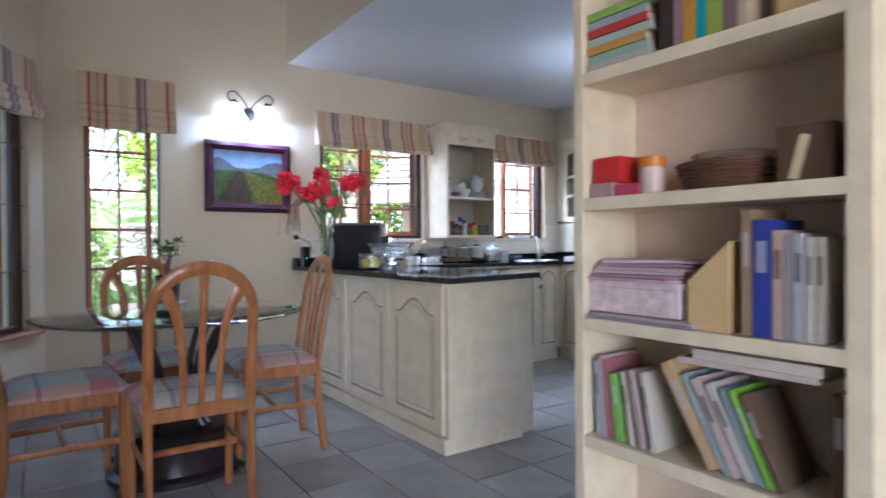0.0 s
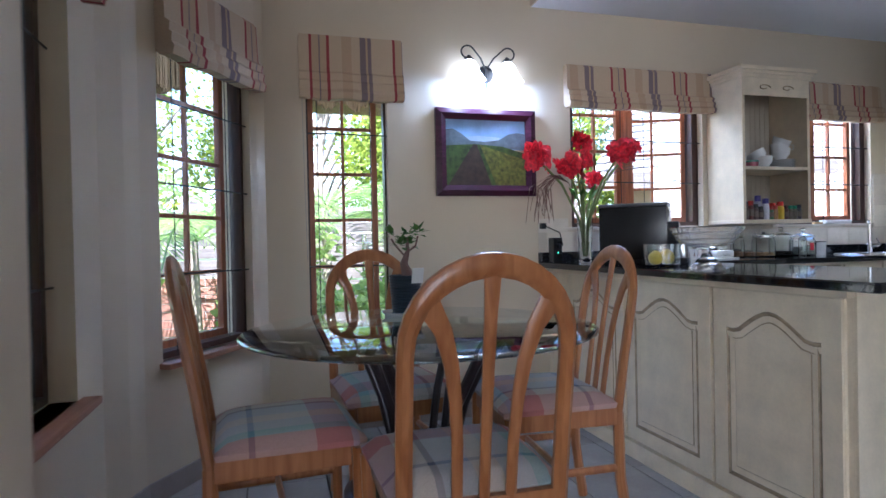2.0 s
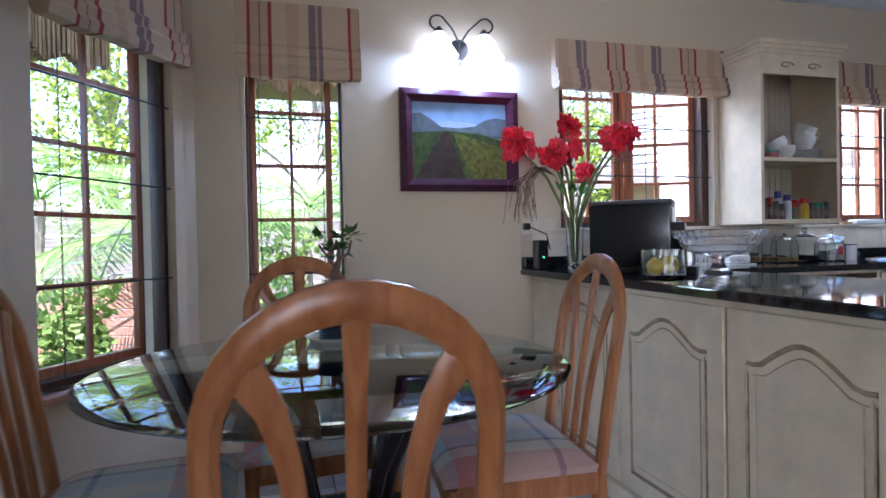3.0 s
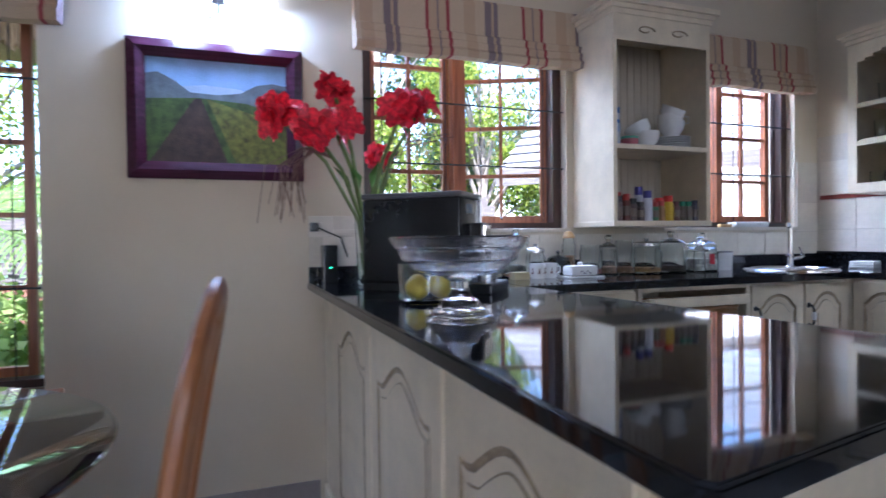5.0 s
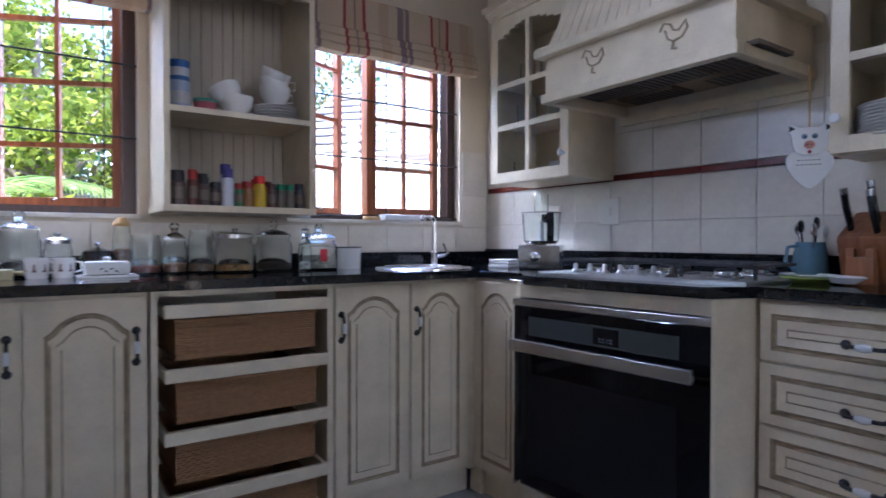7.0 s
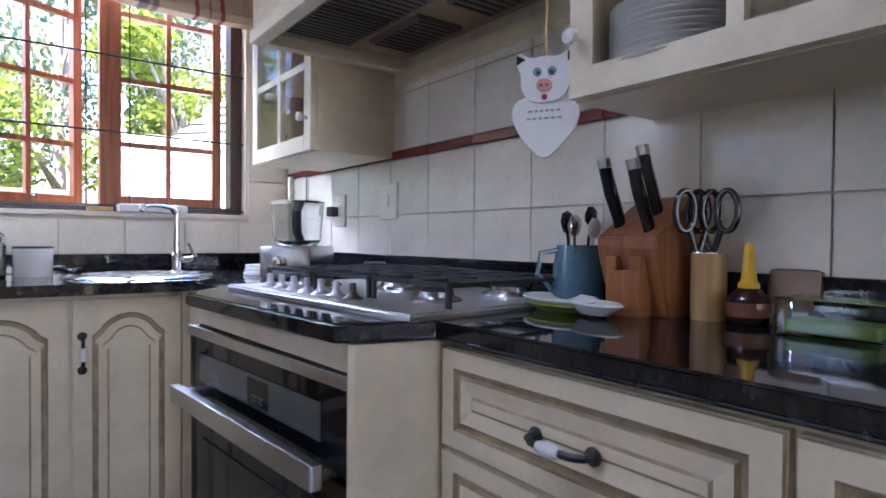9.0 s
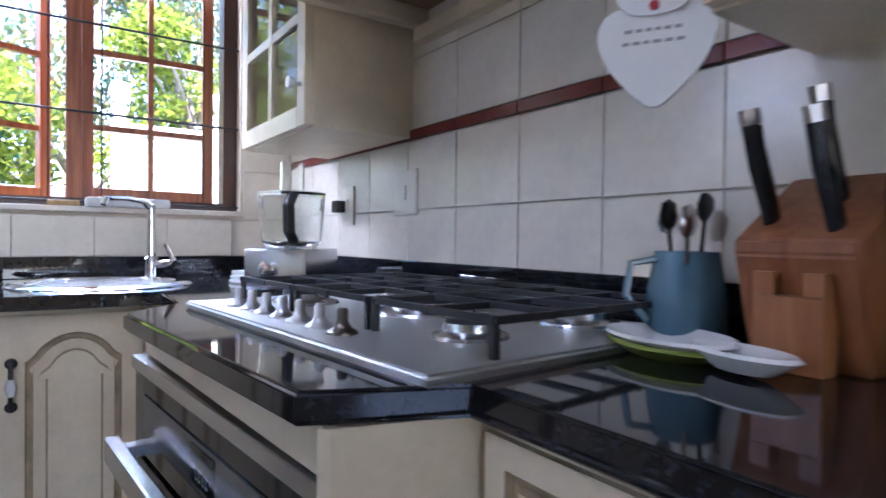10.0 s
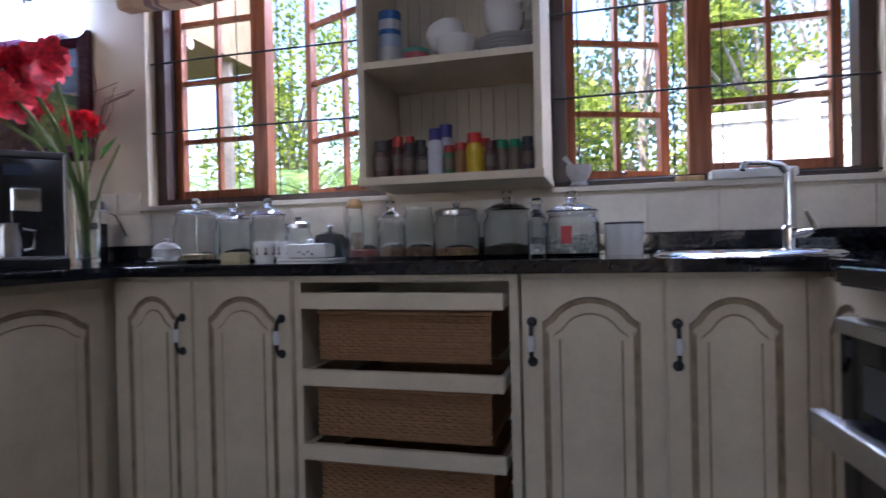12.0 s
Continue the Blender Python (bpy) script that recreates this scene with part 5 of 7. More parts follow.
for c, t, h, nm in (((0.30, 0.20, 0.12), 0.03, 0.36, "brown"), ((0.03, 0.05, 0.30), 0.05, 0.33, "thick dark blue"), ((0.48, 0.34, 0.30), 0.03, 0.30, "salmon"), ((0.3, 0.28, 0.29), 0.018, 0.29, "grey"), ((0.42, 0.40, 0.44), 0.028, 0.29, "pale lilac"),
                    ((0.55, 0.50, 0.44), 0.022, 0.28, "ivory"), ((0.5, 0.44, 0.38), 0.022, 0.28, "beige")):
    book(s, 0.701, t, h, 0.2, c, 0, nm + " book standing on a bookcase shelf")
    s += t + 0.003
# third row: boxes and a tray
for s, w, h, c, nm in ((0.05, 0.10, 0.05, (0.42, 0.28, 0.28), "dusky pink card box"), (0.155, 0.10, 0.04, (0.45, 0.06, 0.12), "crimson card box"), (0.07, 0.11, 0.09, (0.55, 0.02, 0.02), "bright red box")):
    o = thing("small_box", nm + " on a bookcase shelf among boxes", "box", 1.63, 1.135 - s, 1.131 + (0.05 if h == 0.09 else 0), -90)
    part("box_body", box(0, w, 0, 0.15, 0, h, bevel=0.003), cmat(c, 0.45), o)
o = thing("pill_jar", "white plastic jar with an orange lid on the bookcase", "jar", 1.68, 0.86, 1.131)
part("jar_body", lathe([(0, 0), (0.042, 0), (0.044, 0.06), (0.042, 0.09), (0, 0.09)], 20), cmat((0.62, 0.48, 0.44), 0.4), o, smooth=True)
part("lid", lathe([(0, 0.09), (0.046, 0.09), (0.046, 0.125), (0, 0.127)], 20), cmat((0.62, 0.20, 0.02), 0.4), o, smooth=True)
o = thing("shallow_basket", "dark woven shallow basket with oddments on the bookcase", "basket", 1.75, 0.63, 1.131)
for k in range(7):
    part("woven_coil", lathe([(0.13 + 0.004 * k, k * 0.012), (0.138 + 0.004 * k, k * 0.012 + 0.006), (0.13 + 0.004 * k, k * 0.012 + 0.012)], 28), cmat((0.13, 0.06, 0.035), 0.7), o, smooth=True)
part("basket_base", lathe([(0, 0), (0.132, 0), (0.132, 0.004), (0, 0.004)], 28), cmat((0.13, 0.06, 0.035), 0.7), o)
o = thing("crystal_bowl", "shallow crystal glass bowl resting in a basket", "bowl", 1.75, 0.62, 1.18)
part("bowl", lathe([(0, 0), (0.05, 0), (0.10, 0.03), (0.12, 0.06), (0.116, 0.06), (0.09, 0.03), (0, 0.006)], 24), M_GLASS, o, smooth=False)
o = thing("brown_box", "dark brown box with a yellow and white label on the bookcase", "box", 1.64, 0.44, 1.131, -90)
part("box_body", box(0, 0.14, 0, 0.12, 0, 0.15, bevel=0.004), cmat((0.10, 0.05, 0.03), 0.5), o)
part("label_strip", box(0.0, 0.025, -0.0015, 0.0, 0.0, 0.12, m=pose(0.03, 0, 0.01, 0, 15)), cmat((0.6, 0.5, 0.3), 0.5), o)
# fourth row
for k, (c, nm) in enumerate((((0.45, 0.42, 0.40), "pale grey"), ((0.30, 0.45, 0.36), "mint green"), ((0.55, 0.30, 0.08), "orange striped"), ((0.4, 0.5, 0.46), "pale mint"), ((0.50, 0.05, 0.05), "red"), ((0.35, 0.42, 0.45), "blue-grey"), ((0.3, 0.45, 0.1), "leaf green"))):
    book(0.05, 1.581 + 0.03 * k, 0.028, 0.26 - 0.01 * (k % 3), 0.2, c, 0, nm + " book lying in a pile on the shelf", True, y0=0.02 + 0.006 * (k % 2))
s = 0.335
for c, t, h, nm in (((0.05, 0.03, 0.03), 0.05, 0.30, "black"), ((0.28, 0.18, 0.20), 0.032, 0.29, "plum"), ((0.5, 0.27, 0.03), 0.042, 0.30, "amber"), ((0.02, 0.34, 0.42), 0.03, 0.28, "turquoise"), ((0.28, 0.36, 0.06), 0.05, 0.29, "olive green"),
                    ((0.2, 0.13, 0.14), 0.04, 0.28, "dark brown"), ((0.45, 0.36, 0.25), 0.03, 0.28, "tan")):
    book(s, 1.581, t, h, 0.2, c, 0, nm + " book standing on a high bookcase shelf")
    s += t + 0.002
o = thing("small_framed_photo", "small ochre framed landscape card on the bookcase", "picture", 1.66, 0.46, 1.581, -90)
part("frame", box(0, 0.18, 0, 0.02, 0, 0.14, bevel=0.004), cmat((0.30, 0.17, 0.07), 0.4), o)
part("card", box(0.015, 0.165, -0.001, 0.0, 0.015, 0.125), cmat((0.5, 0.36, 0.16), 0.6), o)
for k in range(3):
    book(0.06 + 0.28 * k, -0.179, 0.05, 0.24, 0.2, [(0.03, 0.03, 0.035), (0.2, 0.16, 0.14), (0.1, 0.06, 0.04)][k], 0, "dark book lying on the lowest shelf", True)


# the bookcase was laid out in a unit of its own; bring it and its contents to true size and place
to_place = Matrix.Translation((0.076, -0.36, 1.065)) @ Matrix.Rotation(radians(1.0), 4, "Z") @ Matrix.Scale(0.735, 4) @ Matrix.Translation((0.048, 0.341, -0.97))
for o in [o for o in bpy.data.objects if o not in BEFORE_BOOKCASE and o.parent is None]:
    o.matrix_basis = to_place @ o.matrix_basis


# glass jars along the back of the worktop
def glass_jar(x, y, r, h, fill, color, lid="glass", label=""):
    j = thing("storage_jar", label, "jar", x, y, 0.9, 0, "jars along the worktop")
    t = 0.003
    part("glass_body", lathe([(0, 0.001), (r * 0.95, 0.001), (r, 0.008), (r, h * 0.78), (r * 0.86, h * 0.9), (r * 0.86, h), (r * 0.86 - t, h), (r * 0.86 - t, h * 0.9), (r - t, h * 0.77), (r - t, 0.008), (0, 0.006)], 22), M_GLASS, j, smooth=True)
    if fill:
        bm = lathe([(0, 0.0065), (r - t - 0.0015, 0.009), (r - t - 0.0015, h * fill), (r * 0.6, h * fill + 0.006), (0, h * fill + 0.002)], 20)
        part("contents", bm, cmat(color, 0.8, vary=0.7, scale=90, grain=160, bump=0.6), j, smooth=True)
    if lid == "glass":
        part("lid", lathe([(0, h), (r * 0.95, h), (r * 0.95, h + 0.008), (r * 0.6, h + 0.022), (0.010, h + 0.03), (0.012, h + 0.04), (0.018, h + 0.05), (0.012, h + 0.062), (0, h + 0.064)], 22), M_GLASS, j, smooth=True)
    elif lid == "steel":
        part("lid", lathe([(0, h), (r * 0.92, h), (r * 0.92, h + 0.014), (r * 0.7, h + 0.02), (0.008, h + 0.022), (0.012, h + 0.036), (0, h + 0.038)], 22), M_STEEL, j, smooth=True)
    elif lid == "wood":
        part("lid", lathe([(0, h), (r * 0.9, h), (r * 0.92, h + 0.01), (r * 0.5, h + 0.03), (0, h + 0.034)], 22), M_BAMBOO, j, smooth=True)
    return j


PASTA, BEAN, NUT, FLOUR, RICE, BLK = (0.55, 0.40, 0.2), (0.25, 0.07, 0.04), (0.30, 0.16, 0.08), (0.65, 0.6, 0.52), (0.5, 0.42, 0.28), (0.06, 0.04, 0.03)
for a in ((2.275, 3.88, 0.076, 0.155, 0.16, PASTA, "glass", "large clear glass jar of pasta with a glass lid"), (2.418, 3.885, 0.065, 0.135, 0.16, RICE, "glass", "clear glass jar of pasta shells with a knobbed lid"),
          (2.552, 3.885, 0.060, 0.145, 0.12, PASTA, "glass", "tall clear glass apothecary jar on the worktop"), (2.655, 3.90, 0.042, 0.105, 0.0, PASTA, "steel", "empty small clear glass jar on the worktop"),
          (2.842, 3.93, 0.030, 0.165, 0.5, NUT, "wood", "narrow clear glass jar with a round wooden lid"), (2.905, 3.85, 0.050, 0.135, 0.2, BEAN, None, "wide clear glass jar of brown beans"), (2.998, 3.85, 0.041, 0.115, 0.3, NUT, "glass", "clear glass jar of red-brown nuts"),
          (3.087, 3.85, 0.046, 0.155, 0.2, NUT, None, "tall clear glass jar almost empty"), (3.205, 3.85, 0.070, 0.125, 0.22, (0.45, 0.25, 0.1), "steel", "wide glass jar of orange lentils with steel lid"),
          (3.355, 3.86, 0.070, 0.13, 0.25, BLK, "glass", "wide glass jar of dark seeds with a lid"), (3.45, 3.78, 0.026, 0.10, 0.3, FLOUR, "glass", "small glass jar with pale powder"), (3.54, 3.86, 0.076, 0.12, 0.5, FLOUR, "glass", "glass sugar jar with a red label and steel rim")):
    glass_jar(*a)
o = thing("jar_label", "small red label stuck on the sugar jar", "label", 3.532, 3.783, 0.955)
part("label_card", box(-0.018, 0.012, -0.0012, 0.0, -0.02, 0.028), cmat((0.6, 0.03, 0.04), 0.4), o)
o = thing("mixing_pot", "plain white enamel pot with a dark rim beside the jars", "pot", 3.682, 3.88, 0.9)
part("pot", lathe([(0, 0), (0.05, 0), (0.053, 0.085), (0.049, 0.085), (0.046, 0.005), (0, 0.005)], 28), M_CHINA, o, smooth=True)
part("rim", lathe([(0.0485, 0.0855), (0.054, 0.0855), (0.054, 0.091), (0.0485, 0.091), (0.0485, 0.0855)], 28), cmat((0.05, 0.05, 0.06), 0.4), o, smooth=True)
o = thing("butter_dish", "white china butter dish with a domed lid and dark sprig pattern", "dish", 2.78, 3.745, 0.9)
part("plate", box(-0.085, 0.085, -0.055, 0.055, 0, 0.008, bevel=0.003), M_CHINA, o)
part("lid", box(-0.065, 0.065, -0.038, 0.038, 0.008, 0.052, bevel=0.014), M_CHINA, o, smooth=True)
part("knob", lathe([(0, 0.05), (0.008, 0.05), (0.013, 0.062), (0, 0.068)], 12), M_CHINA, o, smooth=True)
bm = bmesh.new()
for k in range(4):
    leaf(bm, (-0.025 + 0.014 * k, -0.0385, 0.024), (1, 0, (-1) ** k * 0.5), (0, 1, 0), 0.016, 0.006)
part("sprig_pattern", bm, cmat((0.05, 0.05, 0.06), 0.5), o)
o = thing("domed_dish", "glass cloche with a steel knob over a small dish", "dish", 2.768, 3.90, 0.9)
part("dome", lathe([(0.058, 0.0), (0.058, 0.05), (0.045, 0.08), (0.0, 0.095), (0, 0.091), (0.042, 0.076), (0.055, 0.05), (0.055, 0.0), (0.058, 0.0)], 24), M_GLASS, o, smooth=True)
part("knob", lathe([(0, 0.095), (0.006, 0.095), (0.011, 0.108), (0, 0.114)], 12), M_STEEL, o, smooth=True)
for x, y in ((2.665, 3.80), (2.598, 3.785)):
    o = thing("mug", "small white mug with a dark rooster pattern", "mug", x, y, 0.9, 0, "mugs by the jars")
    part("cup", lathe([(0, 0), (0.028, 0), (0.033, 0.03), (0.033, 0.062), (0.030, 0.062), (0.030, 0.005), (0, 0.005)], 20), M_CHINA, o, smooth=True)
    part("handle", sweep([(0.032, 0, 0.05), (0.05, 0, 0.046), (0.05, 0, 0.022), (0.032, 0, 0.016)], 0.007, 0.006, side=(0, 1, 0)), M_CHINA, o, smooth=True)
    part("pattern", lathe([(0.0335, 0.02), (0.0338, 0.022), (0.0338, 0.042), (0.0335, 0.044)], 7, m=pose(0, 0, 0)), cmat((0.16, 0.07, 0.05), 0.5), o)
o = thing("sugar_bowl", "white china lidded sugar bowl beside the coffee machine", "bowl", 2.22, 3.80, 0.9)
part("bowl", lathe([(0, 0), (0.03, 0), (0.045, 0.02), (0.045, 0.045), (0, 0.047)], 20), M_CHINA, o, smooth=True)
part("lid", lathe([(0, 0.046), (0.046, 0.046), (0.03, 0.065), (0.006, 0.07), (0.009, 0.08), (0, 0.084)], 20), M_CHINA, o, smooth=True)
part("saucer", lathe([(0, 0), (0.05, 0), (0.065, 0.006), (0.05, 0.003), (0, 0.003)], 20), M_CHINA, o, smooth=True)
o = thing("biscuit_tin", "low pale yellow tin on the worktop by the glass jars", "tin", 2.51, 3.76, 0.9)
part("tin", box(-0.04, 0.03, -0.02, 0.03, 0, 0.03, bevel=0.003), cmat((0.5, 0.42, 0.22), 0.4), o)

# open shelf: crockery and spices
SX, SY, SZ = 2.948, 3.738, 1.126
for k in range(5):
    o = thing("saucer", "white china saucer in a stack on the open shelf", "saucer", SX + 0.415, SY + 0.12, SZ + 0.346 + 0.011 * k, 0, "stacked saucers")
    part("dish", lathe([(0, 0), (0.035, 0), (0.084, 0.012), (0.082, 0.014), (0.033, 0.003), (0, 0.003)], 28), M_CHINA, o, smooth=True)


def tea_cup(x, y, z, tilt=0.0, rz=0.0, k=1.0):
    o = thing("tea_cup", "white china tea cup" + (" tipped on its side on the open shelf" if tilt else " stacked on saucers on the open shelf"), "cup", x, y, z, rz, "tea cups")
    m = pose(0, 0, 0.0, tilt) @ Matrix.Scale(k, 4)
    part("cup", lathe([(0, 0), (0.022, 0), (0.024, 0.005), (0.042, 0.03), (0.046, 0.058), (0.043, 0.058), (0.038, 0.03), (0.018, 0.006), (0, 0.006)], 24, m=m), M_CHINA, o, smooth=True)
    part("handle", sweep([m @ Vector(p) for p in ((0.044, 0, 0.05), (0.064, 0, 0.048), (0.064, 0, 0.025), (0.036, 0, 0.022))], 0.007, 0.006, side=(0, 1, 0)), M_CHINA, o, smooth=True)


tea_cup(SX + 0.412, SY + 0.12, SZ + 0.404, 0, 20, 1.3)
tea_cup(SX + 0.408, SY + 0.12, SZ + 0.440, 0, -30, 1.25)
tea_cup(SX + 0.265, SY + 0.12, SZ + 0.346, 0, 40, 1.35)
tea_cup(SX + 0.25, SY + 0.115, SZ + 0.388, -28, 40, 1.3)
tea_cup(SX + 0.40, SY + 0.13, SZ + 0.478, 25, 30, 1.25)
for x, r, h, c, c2, nm in ((0.065, 0.036, 0.10, (0.35, 0.42, 0.55), (0.5, 0.5, 0.5), "blue and white tall"), (0.065, 0.034, 0.07, (0.03, 0.12, 0.35), (0.5, 0.5, 0.52), "dark blue")):
    o = thing("food_tin", nm + " food tin on the open shelf", "tin", SX + x, SY + 0.10, SZ + 0.346 + (0.102 if h == 0.07 else 0))
    part("tin", lathe([(0, 0), (r, 0), (r, h), (0, h)], 20), cmat(c, 0.35), o, smooth=True)
    part("paper_label", lathe([(r + 0.0006, h * 0.2), (r + 0.0008, h * 0.22), (r + 0.0008, h * 0.6), (r + 0.0006, h * 0.62)], 20), cmat(c2, 0.5), o)
o = thing("green_tub", "green and pink oval tub on the open shelf", "tub", SX + 0.15, SY + 0.09, SZ + 0.346)
part("tub", lathe([(0, 0), (0.038, 0), (0.04, 0.035), (0, 0.035)], 18), cmat((0.35, 0.08, 0.10), 0.4), o, smooth=True)
part("lid", lathe([(0, 0.035), (0.042, 0.035), (0.042, 0.046), (0, 0.046)], 18), cmat((0.05, 0.25, 0.18), 0.4), o, smooth=True)
sp = [(0.05, 0.026, 0.11, (0.10, 0.06, 0.05), (0.05, 0.04, 0.04), "dark brown"), (0.10, 0.018, 0.12, (0.12, 0.03, 0.02), (0.45, 0.04, 0.03), "red-capped"), (0.135, 0.02, 0.10, (0.08, 0.05, 0.04), (0.03, 0.03, 0.03), "black-capped"),
      (0.175, 0.02, 0.085, (0.05, 0.03, 0.03), (0.03, 0.03, 0.03), "small black"), (0.215, 0.022, 0.135, (0.62, 0.62, 0.68), (0.06, 0.05, 0.25), "white blue-capped"), (0.255, 0.018, 0.085, (0.05, 0.15, 0.06), (0.4, 0.04, 0.03), "green red-capped"),
      (0.29, 0.018, 0.09, (0.28, 0.14, 0.05), (0.4, 0.04, 0.03), "orange red-capped"), (0.33, 0.024, 0.115, (0.62, 0.42, 0.02), (0.65, 0.03, 0.02), "yellow red-capped"), (0.375, 0.017, 0.09, (0.10, 0.04, 0.03), (0.10, 0.03, 0.03), "brown"),
      (0.41, 0.018, 0.09, (0.12, 0.10, 0.06), (0.01, 0.22, 0.10), "green-capped"), (0.445, 0.018, 0.09, (0.14, 0.12, 0.08), (0.01, 0.22, 0.10), "pale green-capped"), (0.48, 0.018, 0.095, (0.06, 0.05, 0.06), (0.03, 0.03, 0.05), "dark")]
for row in range(2):
    for x, r, h, c, cc, nm in sp:
        if row and x > 0.47:
            continue
        o = thing("spice_bottle", nm + " spice bottle in a crowded row on the shelf", "spice bottle", SX + x + row * 0.012, SY + 0.05 + row * 0.075, SZ + 0.012, 0, "spice bottles")
        h2 = h * (1 if not row else 0.9 + 0.3 * ((x * 37) % 1))
        part("bottle", lathe([(0, 0), (r, 0), (r, h2 * 0.68), (r * 0.75, h2 * 0.76), (0, h2 * 0.76)], 14), cmat(c, 0.3), o, smooth=True)
        part("cap", lathe([(0, h2 * 0.76), (r * 0.85, h2 * 0.76), (r * 0.85, h2), (0, h2)], 14), cmat(cc, 0.4), o, smooth=True)
        part("paper_label", lathe([(r + 0.0005, h2 * 0.2), (r + 0.0007, h2 * 0.21), (r + 0.0007, h2 * 0.55), (r + 0.0005, h2 * 0.56)], 14), cmat((0.16, 0.12, 0.09) if c[0] < 0.2 else c, 0.5), o)

# window ledge things
o = thing("mortar_and_pestle", "grey marble mortar with its pestle on the window ledge", "mortar", 3.555, YW + 0.005, 1.113)
part("mortar", lathe([(0, 0), (0.025, 0), (0.028, 0.006), (0.022, 0.014), (0.038, 0.04), (0.04, 0.066), (0.034, 0.066), (0.03, 0.04), (0, 0.02)], 24), cmat((0.45, 0.45, 0.46), 0.3), o, smooth=True)
part("pestle", sweep([(0.0, 0, 0.03), (-0.02, 0, 0.065), (-0.045, 0, 0.095)], [0.018, 0.012, 0.016], [0.018, 0.012, 0.016]), cmat((0.45, 0.45, 0.46), 0.3), o, smooth=True)
o = thing("dish_rack_tray", "low white plastic tray on the ledge behind the tap", "tray", 4.05, YW + 0.006, 1.113)
part("tray", box(-0.115, 0.115, -0.035, 0.035, 0, 0.028, bevel=0.008), M_WHITE, o, smooth=True)
o = thing("wooden_scrubber", "small wooden scrubbing brush on the window ledge", "brush", 3.89, YW, 1.113)
part("brush_head", box(-0.05, 0.03, -0.012, 0.012, 0, 0.016, bevel=0.004), M_BAMBOO, o)

# coffee machine
cm = thing("coffee_machine", "black bean-to-cup coffee machine with a steel spout and cup tray", "coffee machine", 2.06, 3.30, 0.9, 49)
A = 0.20
part("housing", box(0.0, A, 0.0, 0.34, 0.03, 0.30, bevel=0.010), M_PLASTIC, cm, smooth=True)
part("top_cover", box(-0.002, A + 0.002, -0.005, 0.342, 0.300, 0.318, bevel=0.006), cmat((0.10, 0.10, 0.105), 0.3), cm)
part("base", box(-0.004, A + 0.004, -0.10, 0.34, 0.0, 0.03, bevel=0.006), M_PLASTIC, cm)
part("cup_grid", box(0.01, A - 0.01, -0.095, -0.005, 0.030, 0.033), M_STEEL, cm)
part("steel_edge", box(A - 0.006, A + 0.003, -0.008, 0.02, 0.03, 0.31, bevel=0.002), M_STEEL, cm)
bm = box(0.075, 0.145, -0.05, 0.0, 0.10, 0.22, bevel=0.006)
part("spout", bm, M_PLASTIC, cm)
part("spout_trim", box(0.078, 0.142, -0.056, -0.05, 0.15, 0.212, bevel=0.003), M_CHROME, cm)
part("display", box(0.06, 0.12, -0.0015, 0.0, 0.25, 0.28), cmat((0.05, 0.07, 0.12), 0.2), cm)
o = thing("milk_jug", "brushed steel milk jug under the coffee spout", "jug", 2.153, 3.31, 0.934)
part("jug", lathe([(0, 0), (0.03, 0), (0.033, 0.03), (0.027, 0.075), (0.029, 0.085), (0.026, 0.085), (0, 0.01)], 24), M_STEEL, o, smooth=True)
part("handle", sweep([(0.028, 0.02, 0.07), (0.055, 0.03, 0.065), (0.05, 0.03, 0.02), (0.03, 0.02, 0.015)], 0.008, 0.004, side=(0, 0, 1)), M_STEEL, o, smooth=True)
# glass jug with lemons
o = thing("glass_jug", "clear glass bowl jug holding two lemons beside the machine", "jug", 1.90, 3.13, 0.9)
part("glass_body", lathe([(0, 0.001), (0.075, 0.001), (0.082, 0.01), (0.085, 0.105), (0.082, 0.105), (0.079, 0.012), (0, 0.006)], 28), M_GLASS, o, smooth=True)
for dx, dy, r in ((-0.034, 0.0, 0.033), (0.036, 0.01, 0.036)):
    l = thing("lemon", "ripe yellow-green lemon in a glass jug", "lemon", 1.90 + dx, 3.13 + dy, 0.907, 0, "lemons")
    part("fruit", lathe([(0, 0), (r * 0.5, r * 0.12), (r * 0.9, r * 0.5), (r, r), (r * 0.85, r * 1.55), (r * 0.4, r * 1.95), (r * 0.12, r * 2.08), (0, r * 2.1)], 18), M_YELLOW, l, smooth=True)
# footed glass bowl
o = thing("footed_glass_bowl", "ribbed clear glass footed fruit bowl on the black worktop", "bowl", 1.838, 2.755, 0.9)
prof = [(0, 0.001), (0.073, 0.001), (0.068, 0.012), (0.060, 0.014), (0.054, 0.026), (0.045, 0.029), (0.038, 0.044), (0.026, 0.050), (0.018, 0.068), (0.02, 0.082), (0.04, 0.093), (0.066, 0.096), (0.086, 0.104), (0.098, 0.106), (0.108, 0.120), (0.118, 0.126), (0.126, 0.146), (0.134, 0.152), (0.146, 0.172)]
inner = [(r - 0.005, z + 0.003) for r, z in prof[:9:-1] if z > 0.09]
part("bowl", lathe(prof + inner + [(0, 0.102)], 36), M_CUTGLASS, o, smooth=False)

